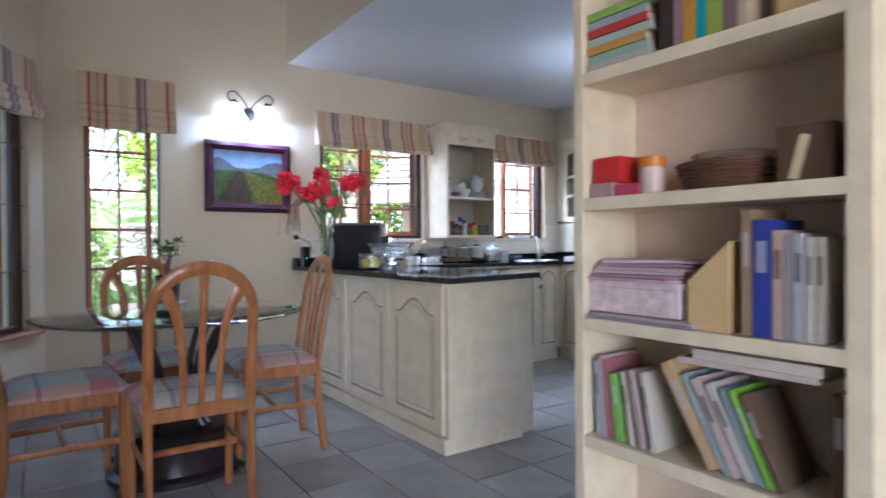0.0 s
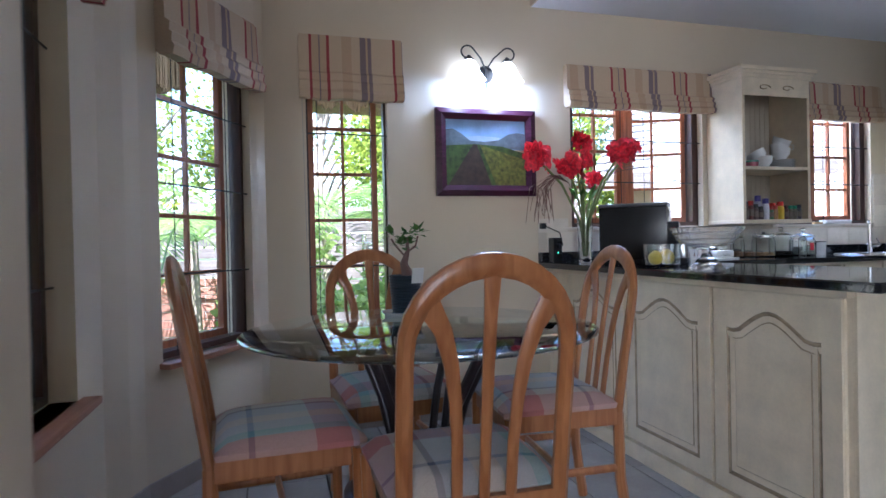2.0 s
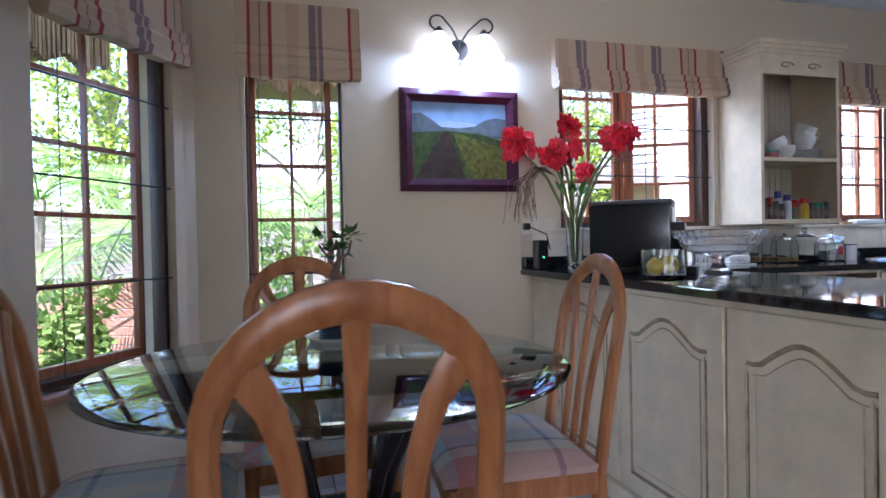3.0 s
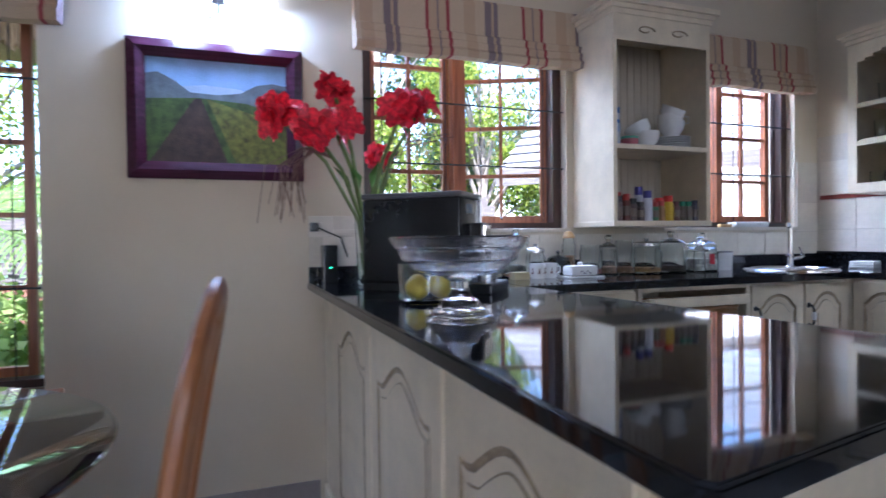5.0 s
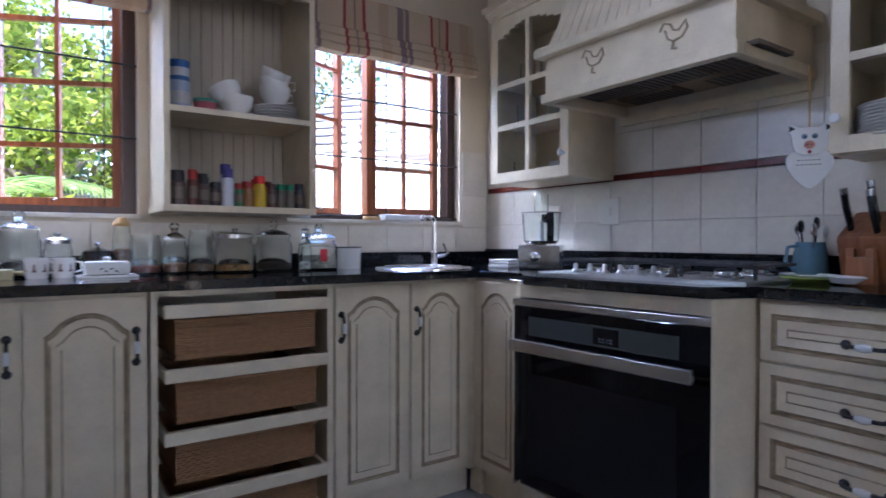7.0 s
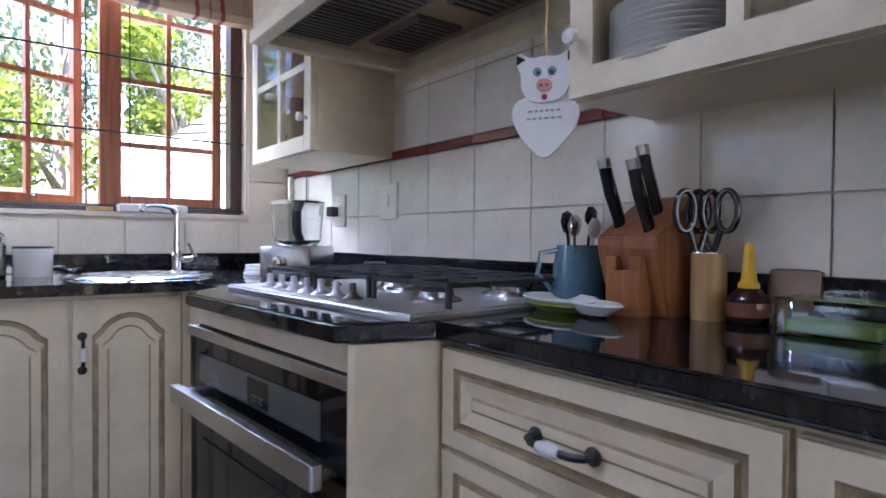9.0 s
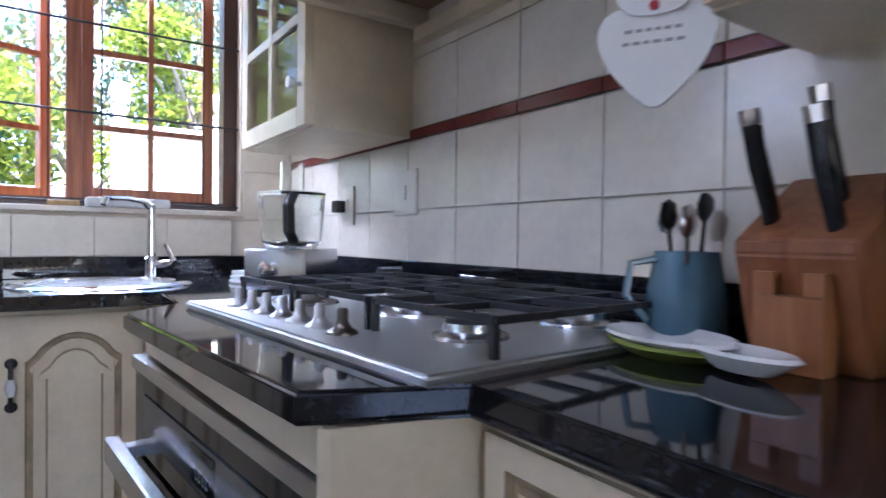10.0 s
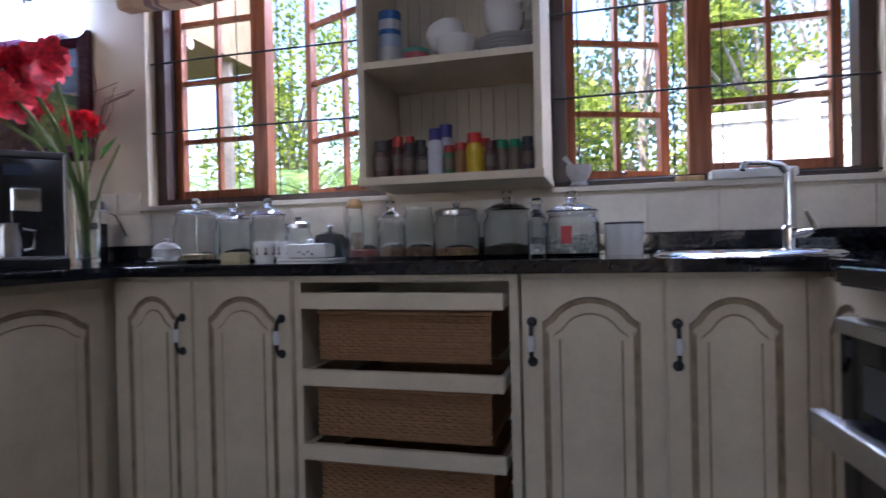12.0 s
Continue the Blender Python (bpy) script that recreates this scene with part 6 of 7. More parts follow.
# flower vase
fv = thing("flower_vase", "tall clear glass vase of red amaryllis and dried strands", "vase", 1.884, 3.81, 0.9)
part("vase", lathe([(0, 0.001), (0.034, 0.001), (0.038, 0.01), (0.040, 0.10), (0.046, 0.265), (0.043, 0.265), (0.036, 0.10), (0.032, 0.02), (0, 0.02)], 28), M_GLASS, fv, smooth=True)
part("water", lathe([(0, 0.021), (0.031, 0.022), (0.0365, 0.12), (0, 0.12)], 24), M_GLASS, fv, smooth=True)
heads = [(-0.30, -0.02, 0.60, 0.085), (-0.22, -0.20, 0.54, 0.07), (-0.14, -0.16, 0.55, 0.07), (0.06, -0.28, 0.60, 0.07), (0.13, -0.24, 0.61, 0.065), (-0.16, -0.25, 0.66, 0.06), (0.05, -0.05, 0.475, 0.055)]
for hx, hy, hz, hr in heads:
    bm = sweep([(0.01 * hx, 0.01 * hy, 0.04), (hx * 0.1, hy * 0.1, 0.24), (hx * 0.5, hy * 0.5, 0.24 + (hz - 0.24) * 0.6), (hx * 0.95, hy * 0.95, hz - 0.02)], 0.013, 0.013)
    part("stem", bm, M_STEM, fv, smooth=True)
for hx, hy, hz in ((0.10, 0.05, 0.42), (-0.06, -0.06, 0.40), (0.02, -0.14, 0.44)):
    part("stem", sweep([(0, 0, 0.12), (hx * 0.5, hy * 0.5, 0.3), (hx, hy, hz)], 0.01, 0.008), M_STEM, fv, smooth=True)
for hx, hy, hz, hr in heads:
    bm = bmesh.new()
    for q in range(6):
        base = Vector((hx + rnd.uniform(-1, 1) * hr * 0.6, hy + rnd.uniform(-1, 1) * hr * 0.5, hz + rnd.uniform(-0.6, 0.6) * hr * 0.6))
        ax = Vector((rnd.uniform(-1, 1), rnd.uniform(-1, 0.4), rnd.uniform(-0.5, 0.6))).normalized()
        e1 = ax.orthogonal().normalized()
        e2 = ax.cross(e1)
        for k in range(7):
            a = 2 * math.pi * k / 7 + rnd.uniform(-0.2, 0.2)
            o_ = e1 * math.cos(a) + e2 * math.sin(a)
            s_ = ax.cross(o_)
            L = hr * rnd.uniform(0.75, 1.0)
            rows_ = []
            for t_ in (0, 0.3, 0.6, 0.85, 1.0):
                c_ = base + ax * (L * 0.55 * t_ - L * 0.25 * t_ * t_) + o_ * L * t_ ** 1.3
                w_ = L * 0.75 * math.sin(math.pi * min(0.93, 0.12 + t_ * 0.75))
                rows_.append([bm.verts.new(c_ - s_ * w_ / 2 + ax * w_ * 0.12), bm.verts.new(c_ + s_ * 0.0), bm.verts.new(c_ + s_ * w_ / 2 + ax * w_ * 0.12)])
            for r0, r1 in zip(rows_, rows_[1:]):
                for z_ in (0, 1):
                    bm.faces.new((r0[z_], r0[z_ + 1], r1[z_ + 1], r1[z_]))
    part("amaryllis_bloom", bm, M_RED, fv, "red amaryllis bloom", smooth=True)
bm = bmesh.new()
for k in range(26):
    a = rnd.uniform(-0.5, 0.5)
    x0, y0, z0 = -0.20 + rnd.uniform(-0.05, 0.02), -0.05, 0.50
    x1 = x0 - rnd.uniform(0.04, 0.13)
    sweep([(-0.02, -0.01, 0.25), (-0.12, -0.04, 0.46), (x0, y0, z0), (x1, y0 + a * 0.1, z0 - 0.07), (x1 - 0.01 + rnd.uniform(-0.03, 0.06), y0 + a * 0.12, z0 - rnd.uniform(0.15, 0.28))], 0.0022, 0.0022, bm, round_=False)
for k in range(8):
    a = rnd.uniform(0.2, 1.2)
    sweep([(0.0, 0.0, 0.26), (0.05 * math.cos(a), 0, 0.42), (0.16 * math.cos(a), rnd.uniform(-0.1, 0.0), 0.50 + 0.1 * a), (0.30 * math.cos(a), rnd.uniform(-0.2, 0), 0.52 + 0.1 * a)], 0.0022, 0.0022, bm, round_=False)
part("dried_strand", bm, M_DRY, fv, kind="stuff")
bm = bmesh.new()
for d in ((-0.5, -0.2, 0.6), (-0.3, -0.5, 0.5), (0.1, -0.3, 0.7), (0.4, 0.1, 0.6), (-0.2, 0.2, 0.8)):
    leaf(bm, (d[0] * 0.12, d[1] * 0.12, 0.36), d, (0, 0, 1), 0.11, 0.04)
part("leaves", bm, M_LEAF, fv)
# router and socket by the vase
o = thing("black_router", "small black modem box standing by the wall socket", "router", 1.765, 3.955, 0.9)
part("case", box(-0.028, 0.028, -0.035, 0.035, 0, 0.15, bevel=0.004), M_PLASTIC, o)
part("indicator_light", box(-0.003, 0.003, -0.0365, -0.035, 0.06, 0.065), glowing("green_indicator", (0.05, 0.8, 0.3), 2.0), o)


def wall_socket(x, y, z, w, h, rz, plug=True, label="white wall socket with a black plug"):
    s_ = thing("wall_socket", label, "socket", x, y, z, rz)
    part("plate", box(-w / 2, w / 2, -0.009, 0.0, -h / 2, h / 2, bevel=0.003), M_SWITCH, s_)
    part("rocker", box(-0.008, 0.008, -0.013, -0.009, -0.018, 0.018, bevel=0.002), M_SWITCH, s_)
    if plug:
        part("plug", box(-0.045, -0.012, -0.04, -0.009, -0.02, 0.015, bevel=0.004), M_PLASTIC, s_)


wall_socket(1.745, YW - 0.008, 1.125, 0.10, 0.085, 0)
bm = sweep([(1.73, YW - 0.045, 1.12), (1.77, YW - 0.06, 1.10), (1.82, YW - 0.05, 1.08), (1.85, YW - 0.03, 1.0)], 0.006, 0.006)
tagged(part("power_cord", bm, M_PLASTIC, smooth=True), "thin black power cord drooping from the wall socket", "cable")
wall_socket(XS - 0.008, 3.545, 1.12, 0.07, 0.11, -90, True, "cream wall socket behind the food processor")
wall_socket(XS - 0.008, 3.225, 1.139, 0.10, 0.11, -90, False, "cream tiled-wall light switch with a small rocker")

# food processor
fp = thing("food_processor", "steel and black food processor with a clear bowl in the corner", "food processor", 4.335, 3.40, 0.9, -52)
part("motor_base", box(-0.085, 0.085, -0.075, 0.085, 0.0, 0.10, bevel=0.008), M_STEEL, fp, smooth=True)
part("dial", lathe([(0, 0), (0.02, 0), (0.02, 0.012), (0.012, 0.016), (0, 0.016)], 18, m=pose(-0.015, -0.075, 0.052, 90)), M_CHROME, fp, smooth=True)
part("mixing_bowl", lathe([(0, 0.101), (0.058, 0.101), (0.072, 0.115), (0.08, 0.225), (0.076, 0.225), (0.068, 0.118), (0, 0.106)], 28), M_GLASS, fp, smooth=True)
part("bowl_lid", lathe([(0, 0.226), (0.082, 0.226), (0.082, 0.236), (0.03, 0.242), (0.028, 0.24), (0, 0.24)], 28), M_GLASS, fp, smooth=True)
part("feed_tube", lathe([(0.03, 0.242), (0.03, 0.31), (0.026, 0.31), (0.026, 0.243)], 20, at=(0.0, 0.0, 0)), M_GLASS, fp, smooth=True)
part("bowl_handle", sweep([(0.045, -0.065, 0.12), (0.05, -0.092, 0.14), (0.05, -0.095, 0.20), (0.045, -0.068, 0.228)], 0.028, 0.014), M_PLASTIC, fp, smooth=True)
part("blade_hub", lathe([(0, 0.106), (0.014, 0.106), (0.009, 0.20), (0, 0.2)], 12), M_WHITE, fp, smooth=True)
o = thing("folded_dishcloth", "folded white dishcloth lying by the sink", "cloth", 4.33, 3.62, 0.9, 20)
bm = bmesh.new()
for k in range(3):
    add_box(bm, -0.07 + 0.004 * k, 0.07 - 0.006 * k, -0.05, 0.05, 0.012 * k, 0.012 * k + 0.011, bevel=0.004)
part("cloth", bm, M_WHITE, o, smooth=True)
# by the hob
o = thing("spoon_rest", "white and olive ceramic spoon rest shaped like a leaf", "spoon rest", 4.40, 2.39, 0.9, 75)
part("dish", lathe([(0, 0.002), (0.03, 0.002), (0.052, 0.018), (0.050, 0.021), (0.028, 0.007), (0, 0.007)], 24, m=Matrix.Diagonal((1.4, 0.9, 1, 1))), M_CHINA, o, smooth=True)
part("spoon_hollow", lathe([(0, 0.004), (0.018, 0.004), (0.034, 0.018), (0.031, 0.021), (0, 0.009)], 20, m=pose(-0.085, 0.0, 0) @ Matrix.Diagonal((1.5, 0.8, 1, 1))), M_CHINA, o, smooth=True)
part("glazed_edge", lathe([(0.030, 0.0), (0.05, 0.012), (0.047, 0.016), (0.028, 0.003)], 24, m=Matrix.Diagonal((1.42, 0.92, 0.9, 1))), cmat((0.25, 0.30, 0.05), 0.3), o, smooth=True)
for q_ in o.children:
    q_.matrix_basis = Matrix.Scale(1.2, 4) @ q_.matrix_basis
o = thing("utensil_jug", "blue glazed stoneware jug of kitchen utensils", "jug", 4.487, 2.425, 0.9)
part("jug", lathe([(0, 0), (0.042, 0), (0.05, 0.02), (0.046, 0.07), (0.038, 0.115), (0.034, 0.115), (0.04, 0.07), (0, 0.01)], 24), M_BLUEMUG, o, smooth=True)
part("handle", sweep([(-0.034, 0.02, 0.105), (-0.062, 0.035, 0.10), (-0.068, 0.038, 0.06), (-0.044, 0.024, 0.03)], 0.012, 0.009, side=(0.5, 0.85, 0)), M_BLUEMUG, o, smooth=True)
for k, (dx, dy, h_, mt) in enumerate(((0.0, 0.01, 0.16, M_PLASTIC), (-0.015, -0.01, 0.15, M_STEEL), (0.015, 0.0, 0.17, M_PLASTIC), (0.0, -0.015, 0.145, M_WHITE), (0.01, 0.018, 0.155, M_STEEL))):
    u_ = thing("kitchen_utensil", "spoon-shaped kitchen utensil standing in a jug", "utensil", 4.487 + dx, 2.425 + dy, 0.912, 0, "utensils in the jug")
    part("shaft", sweep([(0, 0, 0), (dx * 1.5, dy * 1.5, h_ - 0.03)], 0.006, 0.005), mt, u_, smooth=True)
    part("head", lathe([(0, -0.02), (0.014, -0.012), (0.018, 0), (0.014, 0.016), (0, 0.022)], 12, m=pose(dx * 1.6, dy * 1.6, h_ - 0.012, 0, 10 * k, 0) @ Matrix.Diagonal((1, 0.35, 1, 1))), mt, u_, smooth=True)
# knife block
kb = thing("knife_block", "reddish wooden slanted knife block with steel-capped black knives", "knife block", 4.462, 2.272, 0.9, -92)
bm = bmesh.new()
prof_ = [(0.0, 0.0), (0.10, 0.0), (0.118, 0.205), (0.08, 0.20), (-0.035, 0.13), (-0.035, 0.115)]
for xs in ((-0.06, 0.06),):
    l_ = [bm.verts.new((xs[0], y, z)) for y, z in prof_]
    r_ = [bm.verts.new((xs[1], y, z)) for y, z in prof_]
    bm.faces.new(l_)
    bm.faces.new(r_[::-1])
    for j in range(len(prof_)):
        k_ = (j + 1) % len(prof_)
        bm.faces.new((l_[j], l_[k_], r_[k_], r_[j]))
bmesh.ops.bevel(bm, geom=bm.edges[:], offset=0.003, segments=2, affect="EDGES")
part("block", bm, M_BLOCK, kb)
bm = box(-0.034, 0.034, -0.042, -0.012, 0.0, 0.075, bevel=0.002)
add_box(bm, -0.034, -0.014, -0.042, -0.012, 0.075, 0.098)
add_box(bm, 0.014, 0.034, -0.042, -0.012, 0.075, 0.098)
part("front_slot_block", bm, M_CHAIR, kb)
for x, y, z in ((-0.038, 0.0, 0.145), (0.012, 0.036, 0.165), (0.030, -0.012, 0.136)):
    k_ = new("knife")
    k_.parent, k_.matrix_basis = kb, pose(x, y, z, 22, 0, -4) @ Matrix.Diagonal((0.92, 0.95, 1.4, 1))
    part("grip", sweep([(0, 0, -0.02), (0, 0.002, 0.015), (0, -0.004, 0.048), (0, 0.003, 0.078)], [0.015, 0.016, 0.016, 0.018], [0.02, 0.024, 0.019, 0.026]), M_PLASTIC, k_, smooth=True)
    part("end_cap", sweep([(0, 0.003, 0.0785), (0, 0.004, 0.09)], 0.019, 0.027), M_STEEL, k_, "steel end cap", smooth=True)
    part("back_strip", box(-0.004, 0.004, 0.011, 0.0145, 0.0, 0.074), M_STEEL, k_, "steel spine strip")
# scissors holder
o = thing("bamboo_cup", "pale bamboo cup holding kitchen scissors", "utensil pot", 4.505, 2.172, 0.9)
part("cup", lathe([(0, 0), (0.026, 0), (0.027, 0.01), (0.027, 0.105), (0.023, 0.105), (0.022, 0.01), (0, 0.01)], 24), M_BAMBOO, o, smooth=True)
for dx, dy, rz_ in ((-0.006, 0.004, 30), (0.008, -0.012, -20)):
    sc = thing("scissors", "kitchen scissors with black loop handles standing in a bamboo cup", "scissors", 4.497 + dx, 2.180 + dy, 0.912, rz_ - 60, "scissors")
    for s_ in (-1, 1):
        bm = sweep([(s_ * (0.022 + 0.016 * math.cos(radians(a)) * (1.0)), 0, 0.160 + 0.032 * math.sin(radians(a))) for a in range(0, 360, 20)], 0.011, 0.009, side=(0, 1, 0), closed=True)
        sweep([(s_ * 0.003, 0, 0.095), (s_ * 0.012, 0, 0.125), (s_ * 0.018, 0, 0.134)], 0.008, 0.009, bm, side=(0, 1, 0))
        part("loop_handle", bm, M_PLASTIC, sc, smooth=True)
    part("blades", box(-0.008, 0.008, -0.002, 0.002, 0.0, 0.096), M_STEEL, sc)
# spice bottle with yellow nozzle
o = thing("oil_bottle", "short glass bottle of dark spice with a yellow nozzle cap", "bottle", 4.51, 2.112, 0.9)
part("bottle", lathe([(0, 0.001), (0.034, 0.001), (0.041, 0.012), (0.044, 0.035), (0.040, 0.055), (0.026, 0.070), (0.022, 0.075), (0, 0.075)], 24), cmat((0.035, 0.018, 0.014), 0.08), o, smooth=True)
part("paper_label", lathe([(0.0436, 0.016), (0.0446, 0.022), (0.0452, 0.035), (0.0440, 0.046)], 24), cmat((0.22, 0.075, 0.04), 0.3), o)
part("nozzle", lathe([(0, 0.0755), (0.021, 0.0755), (0.021, 0.084), (0.016, 0.09), (0.012, 0.14), (0.009, 0.168), (0, 0.17)], 20), cmat((0.75, 0.45, 0.01), 0.35), o, smooth=True)
for q_ in o.children:
    q_.matrix_basis = Matrix.Scale(0.72, 4)
o = thing("wooden_board", "small worn wooden board leaning on the tiled wall", "board", 4.535, 2.10, 0.9, -90)
part("board", box(0, 0.075, 0.0, 0.012, 0.0, 0.085, bevel=0.01, m=pose(0, 0, 0, -8)), cmat((0.36, 0.24, 0.17), 0.6), o, smooth=True)
o = thing("green_glass_dish", "low clear dish with green sponge at the worktop back", "dish", 4.49, 2.0, 0.9)
part("dish", box(-0.05, 0.05, -0.09, 0.05, 0.001, 0.05, bevel=0.006), M_GLASS, o)
part("sponge", box(-0.04, 0.04, -0.075, 0.035, 0.005, 0.022, bevel=0.004), cmat((0.20, 0.32, 0.05), 0.8), o)
# hanging wooden pig sign
hg = thing("hanging_pig_sign", "white painted wooden pig and heart sign hanging at the hood", "sign", 4.325, 2.360, 1.156, -60)
PS = 0.82
heart = [(0, 0), (0.03, 0.025), (0.06, 0.06), (0.072, 0.095), (0.062, 0.122), (0.035, 0.132), (0.0, 0.118), (-0.035, 0.132), (-0.062, 0.122), (-0.07, 0.095), (-0.058, 0.06), (-0.03, 0.025)]
cutout(heart, 0, 0.010, M_CHINA, "heart_board", hg, "white painted heart", 2)
pig = [(0.0, 0.115), (0.035, 0.12), (0.052, 0.15), (0.05, 0.175), (0.062, 0.20), (0.055, 0.225), (0.03, 0.205), (0.0, 0.21), (-0.03, 0.205), (-0.055, 0.225), (-0.062, 0.20), (-0.048, 0.175), (-0.05, 0.15), (-0.035, 0.12)]
cutout(pig, -0.004, 0.006, M_CHINA, "pig_head", hg, "white pig head", 2)
for s_ in (-1, 1):
    part("painted_eye", lathe([(0, 0), (0.009, 0), (0.009, 0.0015), (0, 0.002)], 14, m=pose(s_ * 0.015, -0.004, 0.178, 90)), cmat((0.18, 0.28, 0.38), 0.5), hg)
    part("painted_ear", lathe([(0, 0), (0.012, 0), (0.012, 0.0015), (0, 0.002)], 3, m=pose(s_ * 0.052, -0.004, 0.205, 90)), M_BLACK, hg)
part("painted_snout", lathe([(0, 0), (0.016, 0), (0.016, 0.003), (0, 0.004)], 18, m=pose(0.0, -0.004, 0.15, 90) @ Matrix.Diagonal((1, 0.85, 1, 1))), cmat((0.60, 0.30, 0.25), 0.5), hg)
for s_ in (-1, 1):
    part("painted_nostril", lathe([(0, 0), (0.003, 0), (0.003, 0.001), (0, 0.0015)], 10, m=pose(s_ * 0.006, -0.0085, 0.15, 90)), cmat((0.25, 0.08, 0.08), 0.5), hg)
    part("painted_pupil", lathe([(0, 0), (0.004, 0), (0.004, 0.001), (0, 0.0015)], 10, m=pose(s_ * 0.013, -0.0065, 0.176, 90)), cmat((0.05, 0.06, 0.09), 0.5), hg)
part("painted_mouth", lathe([(0, 0), (0.006, 0), (0.006, 0.0015), (0, 0.002)], 10, m=pose(0.0, -0.004, 0.127, 90)), cmat((0.4, 0.03, 0.04), 0.5), hg)
bm = bmesh.new()
for r_, (z, w_) in enumerate(((0.098, 0.07), (0.083, 0.075))):
    x = -w_ / 2
    while x < w_ / 2:
        L = rnd.uniform(0.004, 0.01)
        add_box(bm, x, x + L, -0.001, 0, z, z + 0.004)
        x += L + 0.004
part("lettering_marks", bm, cmat((0.3, 0.3, 0.3), 0.6), hg, "faded grey writing marks")
for o in hg.children:
    o.matrix_basis = Matrix.Scale(PS, 4) @ o.matrix_basis
part("hanging_cord", sweep([(0, 0.003, 0.165), (0, 0.006, 0.22), (0, 0.012, 0.34)], 0.005, 0.005), M_BAMBOO, hg)


# crockery behind the glazed doors
def plates(x, y, z, n, r=0.10):
    for k in range(n):
        o = thing("dinner_plate", "white dinner plate in a stack inside the glazed cabinet", "plate", x, y, z + 0.009 * k, 0, "stacked plates")
        part("dish", lathe([(0, 0), (r * 0.6, 0), (r, 0.014), (r - 0.003, 0.016), (r * 0.58, 0.003), (0, 0.003)], 28), M_CHINA, o, smooth=True)


plates(4.42, 2.18, 1.275, 10)
plates(4.42, 1.93, 1.275, 7, 0.09)
plates(4.43, 1.55, 1.275, 8)
o = thing("tureen", "white china tureen inside the glazed cabinet", "tureen", 4.41, 2.10, 1.514)
part("bowl", lathe([(0, 0), (0.05, 0), (0.10, 0.05), (0.11, 0.08), (0, 0.085)], 28), M_CHINA, o, smooth=True)
part("lid", lathe([(0, 0.085), (0.112, 0.085), (0.08, 0.12), (0.012, 0.135), (0.016, 0.155), (0, 0.16)], 28), M_CHINA, o, smooth=True)
for y in (1.85, 1.74, 1.62):
    tea_cup(4.38, y, 1.514)
plates(4.45, 3.47, 1.288, 4, 0.07)
o = thing("mixing_bowl", "white mixing bowl inside the glazed cabinet", "bowl", 4.43, 3.35, 1.288)
part("bowl", lathe([(0, 0), (0.04, 0), (0.075, 0.06), (0.07, 0.06), (0.036, 0.006), (0, 0.006)], 24), M_CHINA, o, smooth=True)
for y, z in ((3.60, 1.538), (3.42, 1.538), (3.58, 1.718), (3.45, 1.718), (3.33, 1.718), (3.62, 1.288)):
    o = thing("drinking_glass", "clear drinking glass inside the glazed cabinet", "glass", 4.42, y, z, 0, "glasses in the cabinet")
    part("glass_body", lathe([(0, 0), (0.028, 0), (0.033, 0.09), (0.030, 0.09), (0.025, 0.005), (0, 0.005)], 18), M_GLASS, o, smooth=True)


# ---- garden outside the windows ----
M_GRASS = mat("lawn", (0.06, 0.10, 0.02), 0.9, vary=0.5, scale=2.0, grain=40, bump=0.4)
M_BARK = mat("pale_bark", (0.28, 0.23, 0.18), 0.9, vary=0.3, scale=10)
M_TREEA = leafy("tree_leaves", (0.08, 0.14, 0.02), (0.40, 0.46, 0.06), 0.6)
M_TREEB = leafy("conifer_needles", (0.05, 0.15, 0.08), (0.26, 0.20, 0.08), 0.7)
M_SHRUB = leafy("shrub_leaves", (0.12, 0.20, 0.04), (0.36, 0.44, 0.14), 0.5)
M_PALM = leafy("palm_leaflets", (0.12, 0.24, 0.06), (0.36, 0.46, 0.14), 0.45)
M_BRICK = per_piece("red_garden_brick", (0.24, 0.11, 0.075), 0.2, 0.9, 12, 0.3)
M_FENCE = wood("weathered_fence_timber", (0.09, 0.075, 0.065), (0.20, 0.17, 0.15), 0.8, axis=0)
M_THATCH = wood("golden_thatch", (0.16, 0.10, 0.05), (0.40, 0.28, 0.16), 0.95, axis=2, scale=40)
M_PLASTER = mat("white_outdoor_plaster", (0.70, 0.68, 0.64), 0.8)
M_SHINGLE = per_piece("grey_roof_board", (0.30, 0.29, 0.29), 0.15, 0.8)
tagged(part("ground", box(-400, 400, YW + 0.18, 800, -0.5, -0.25), M_GRASS), kind="structure")
grnd = random.Random(7)


def crown_leaves(bm, centres, count, size, droop=0.0):
    for _ in range(count):
        c, r = grnd.choice(centres)
        d = Vector((grnd.gauss(0, 1), grnd.gauss(0, 1), grnd.gauss(0, 0.8))).normalized()
        p = Vector(c) + d * r * grnd.uniform(0.55, 1.05)
        a = Vector((grnd.uniform(-1, 1), grnd.uniform(-1, 1), grnd.uniform(-0.6, 0.6) - droop)).normalized()
        s = a.orthogonal().normalized()
        s.rotate(Matrix.Rotation(grnd.uniform(0, 3.1), 3, a))
        L, w = size * grnd.uniform(0.6, 1.3), size * grnd.uniform(0.22, 0.4)
        bm.faces.new([bm.verts.new(q) for q in (p, p + a * L * 0.5 + s * w, p + a * L, p + a * L * 0.5 - s * w)])


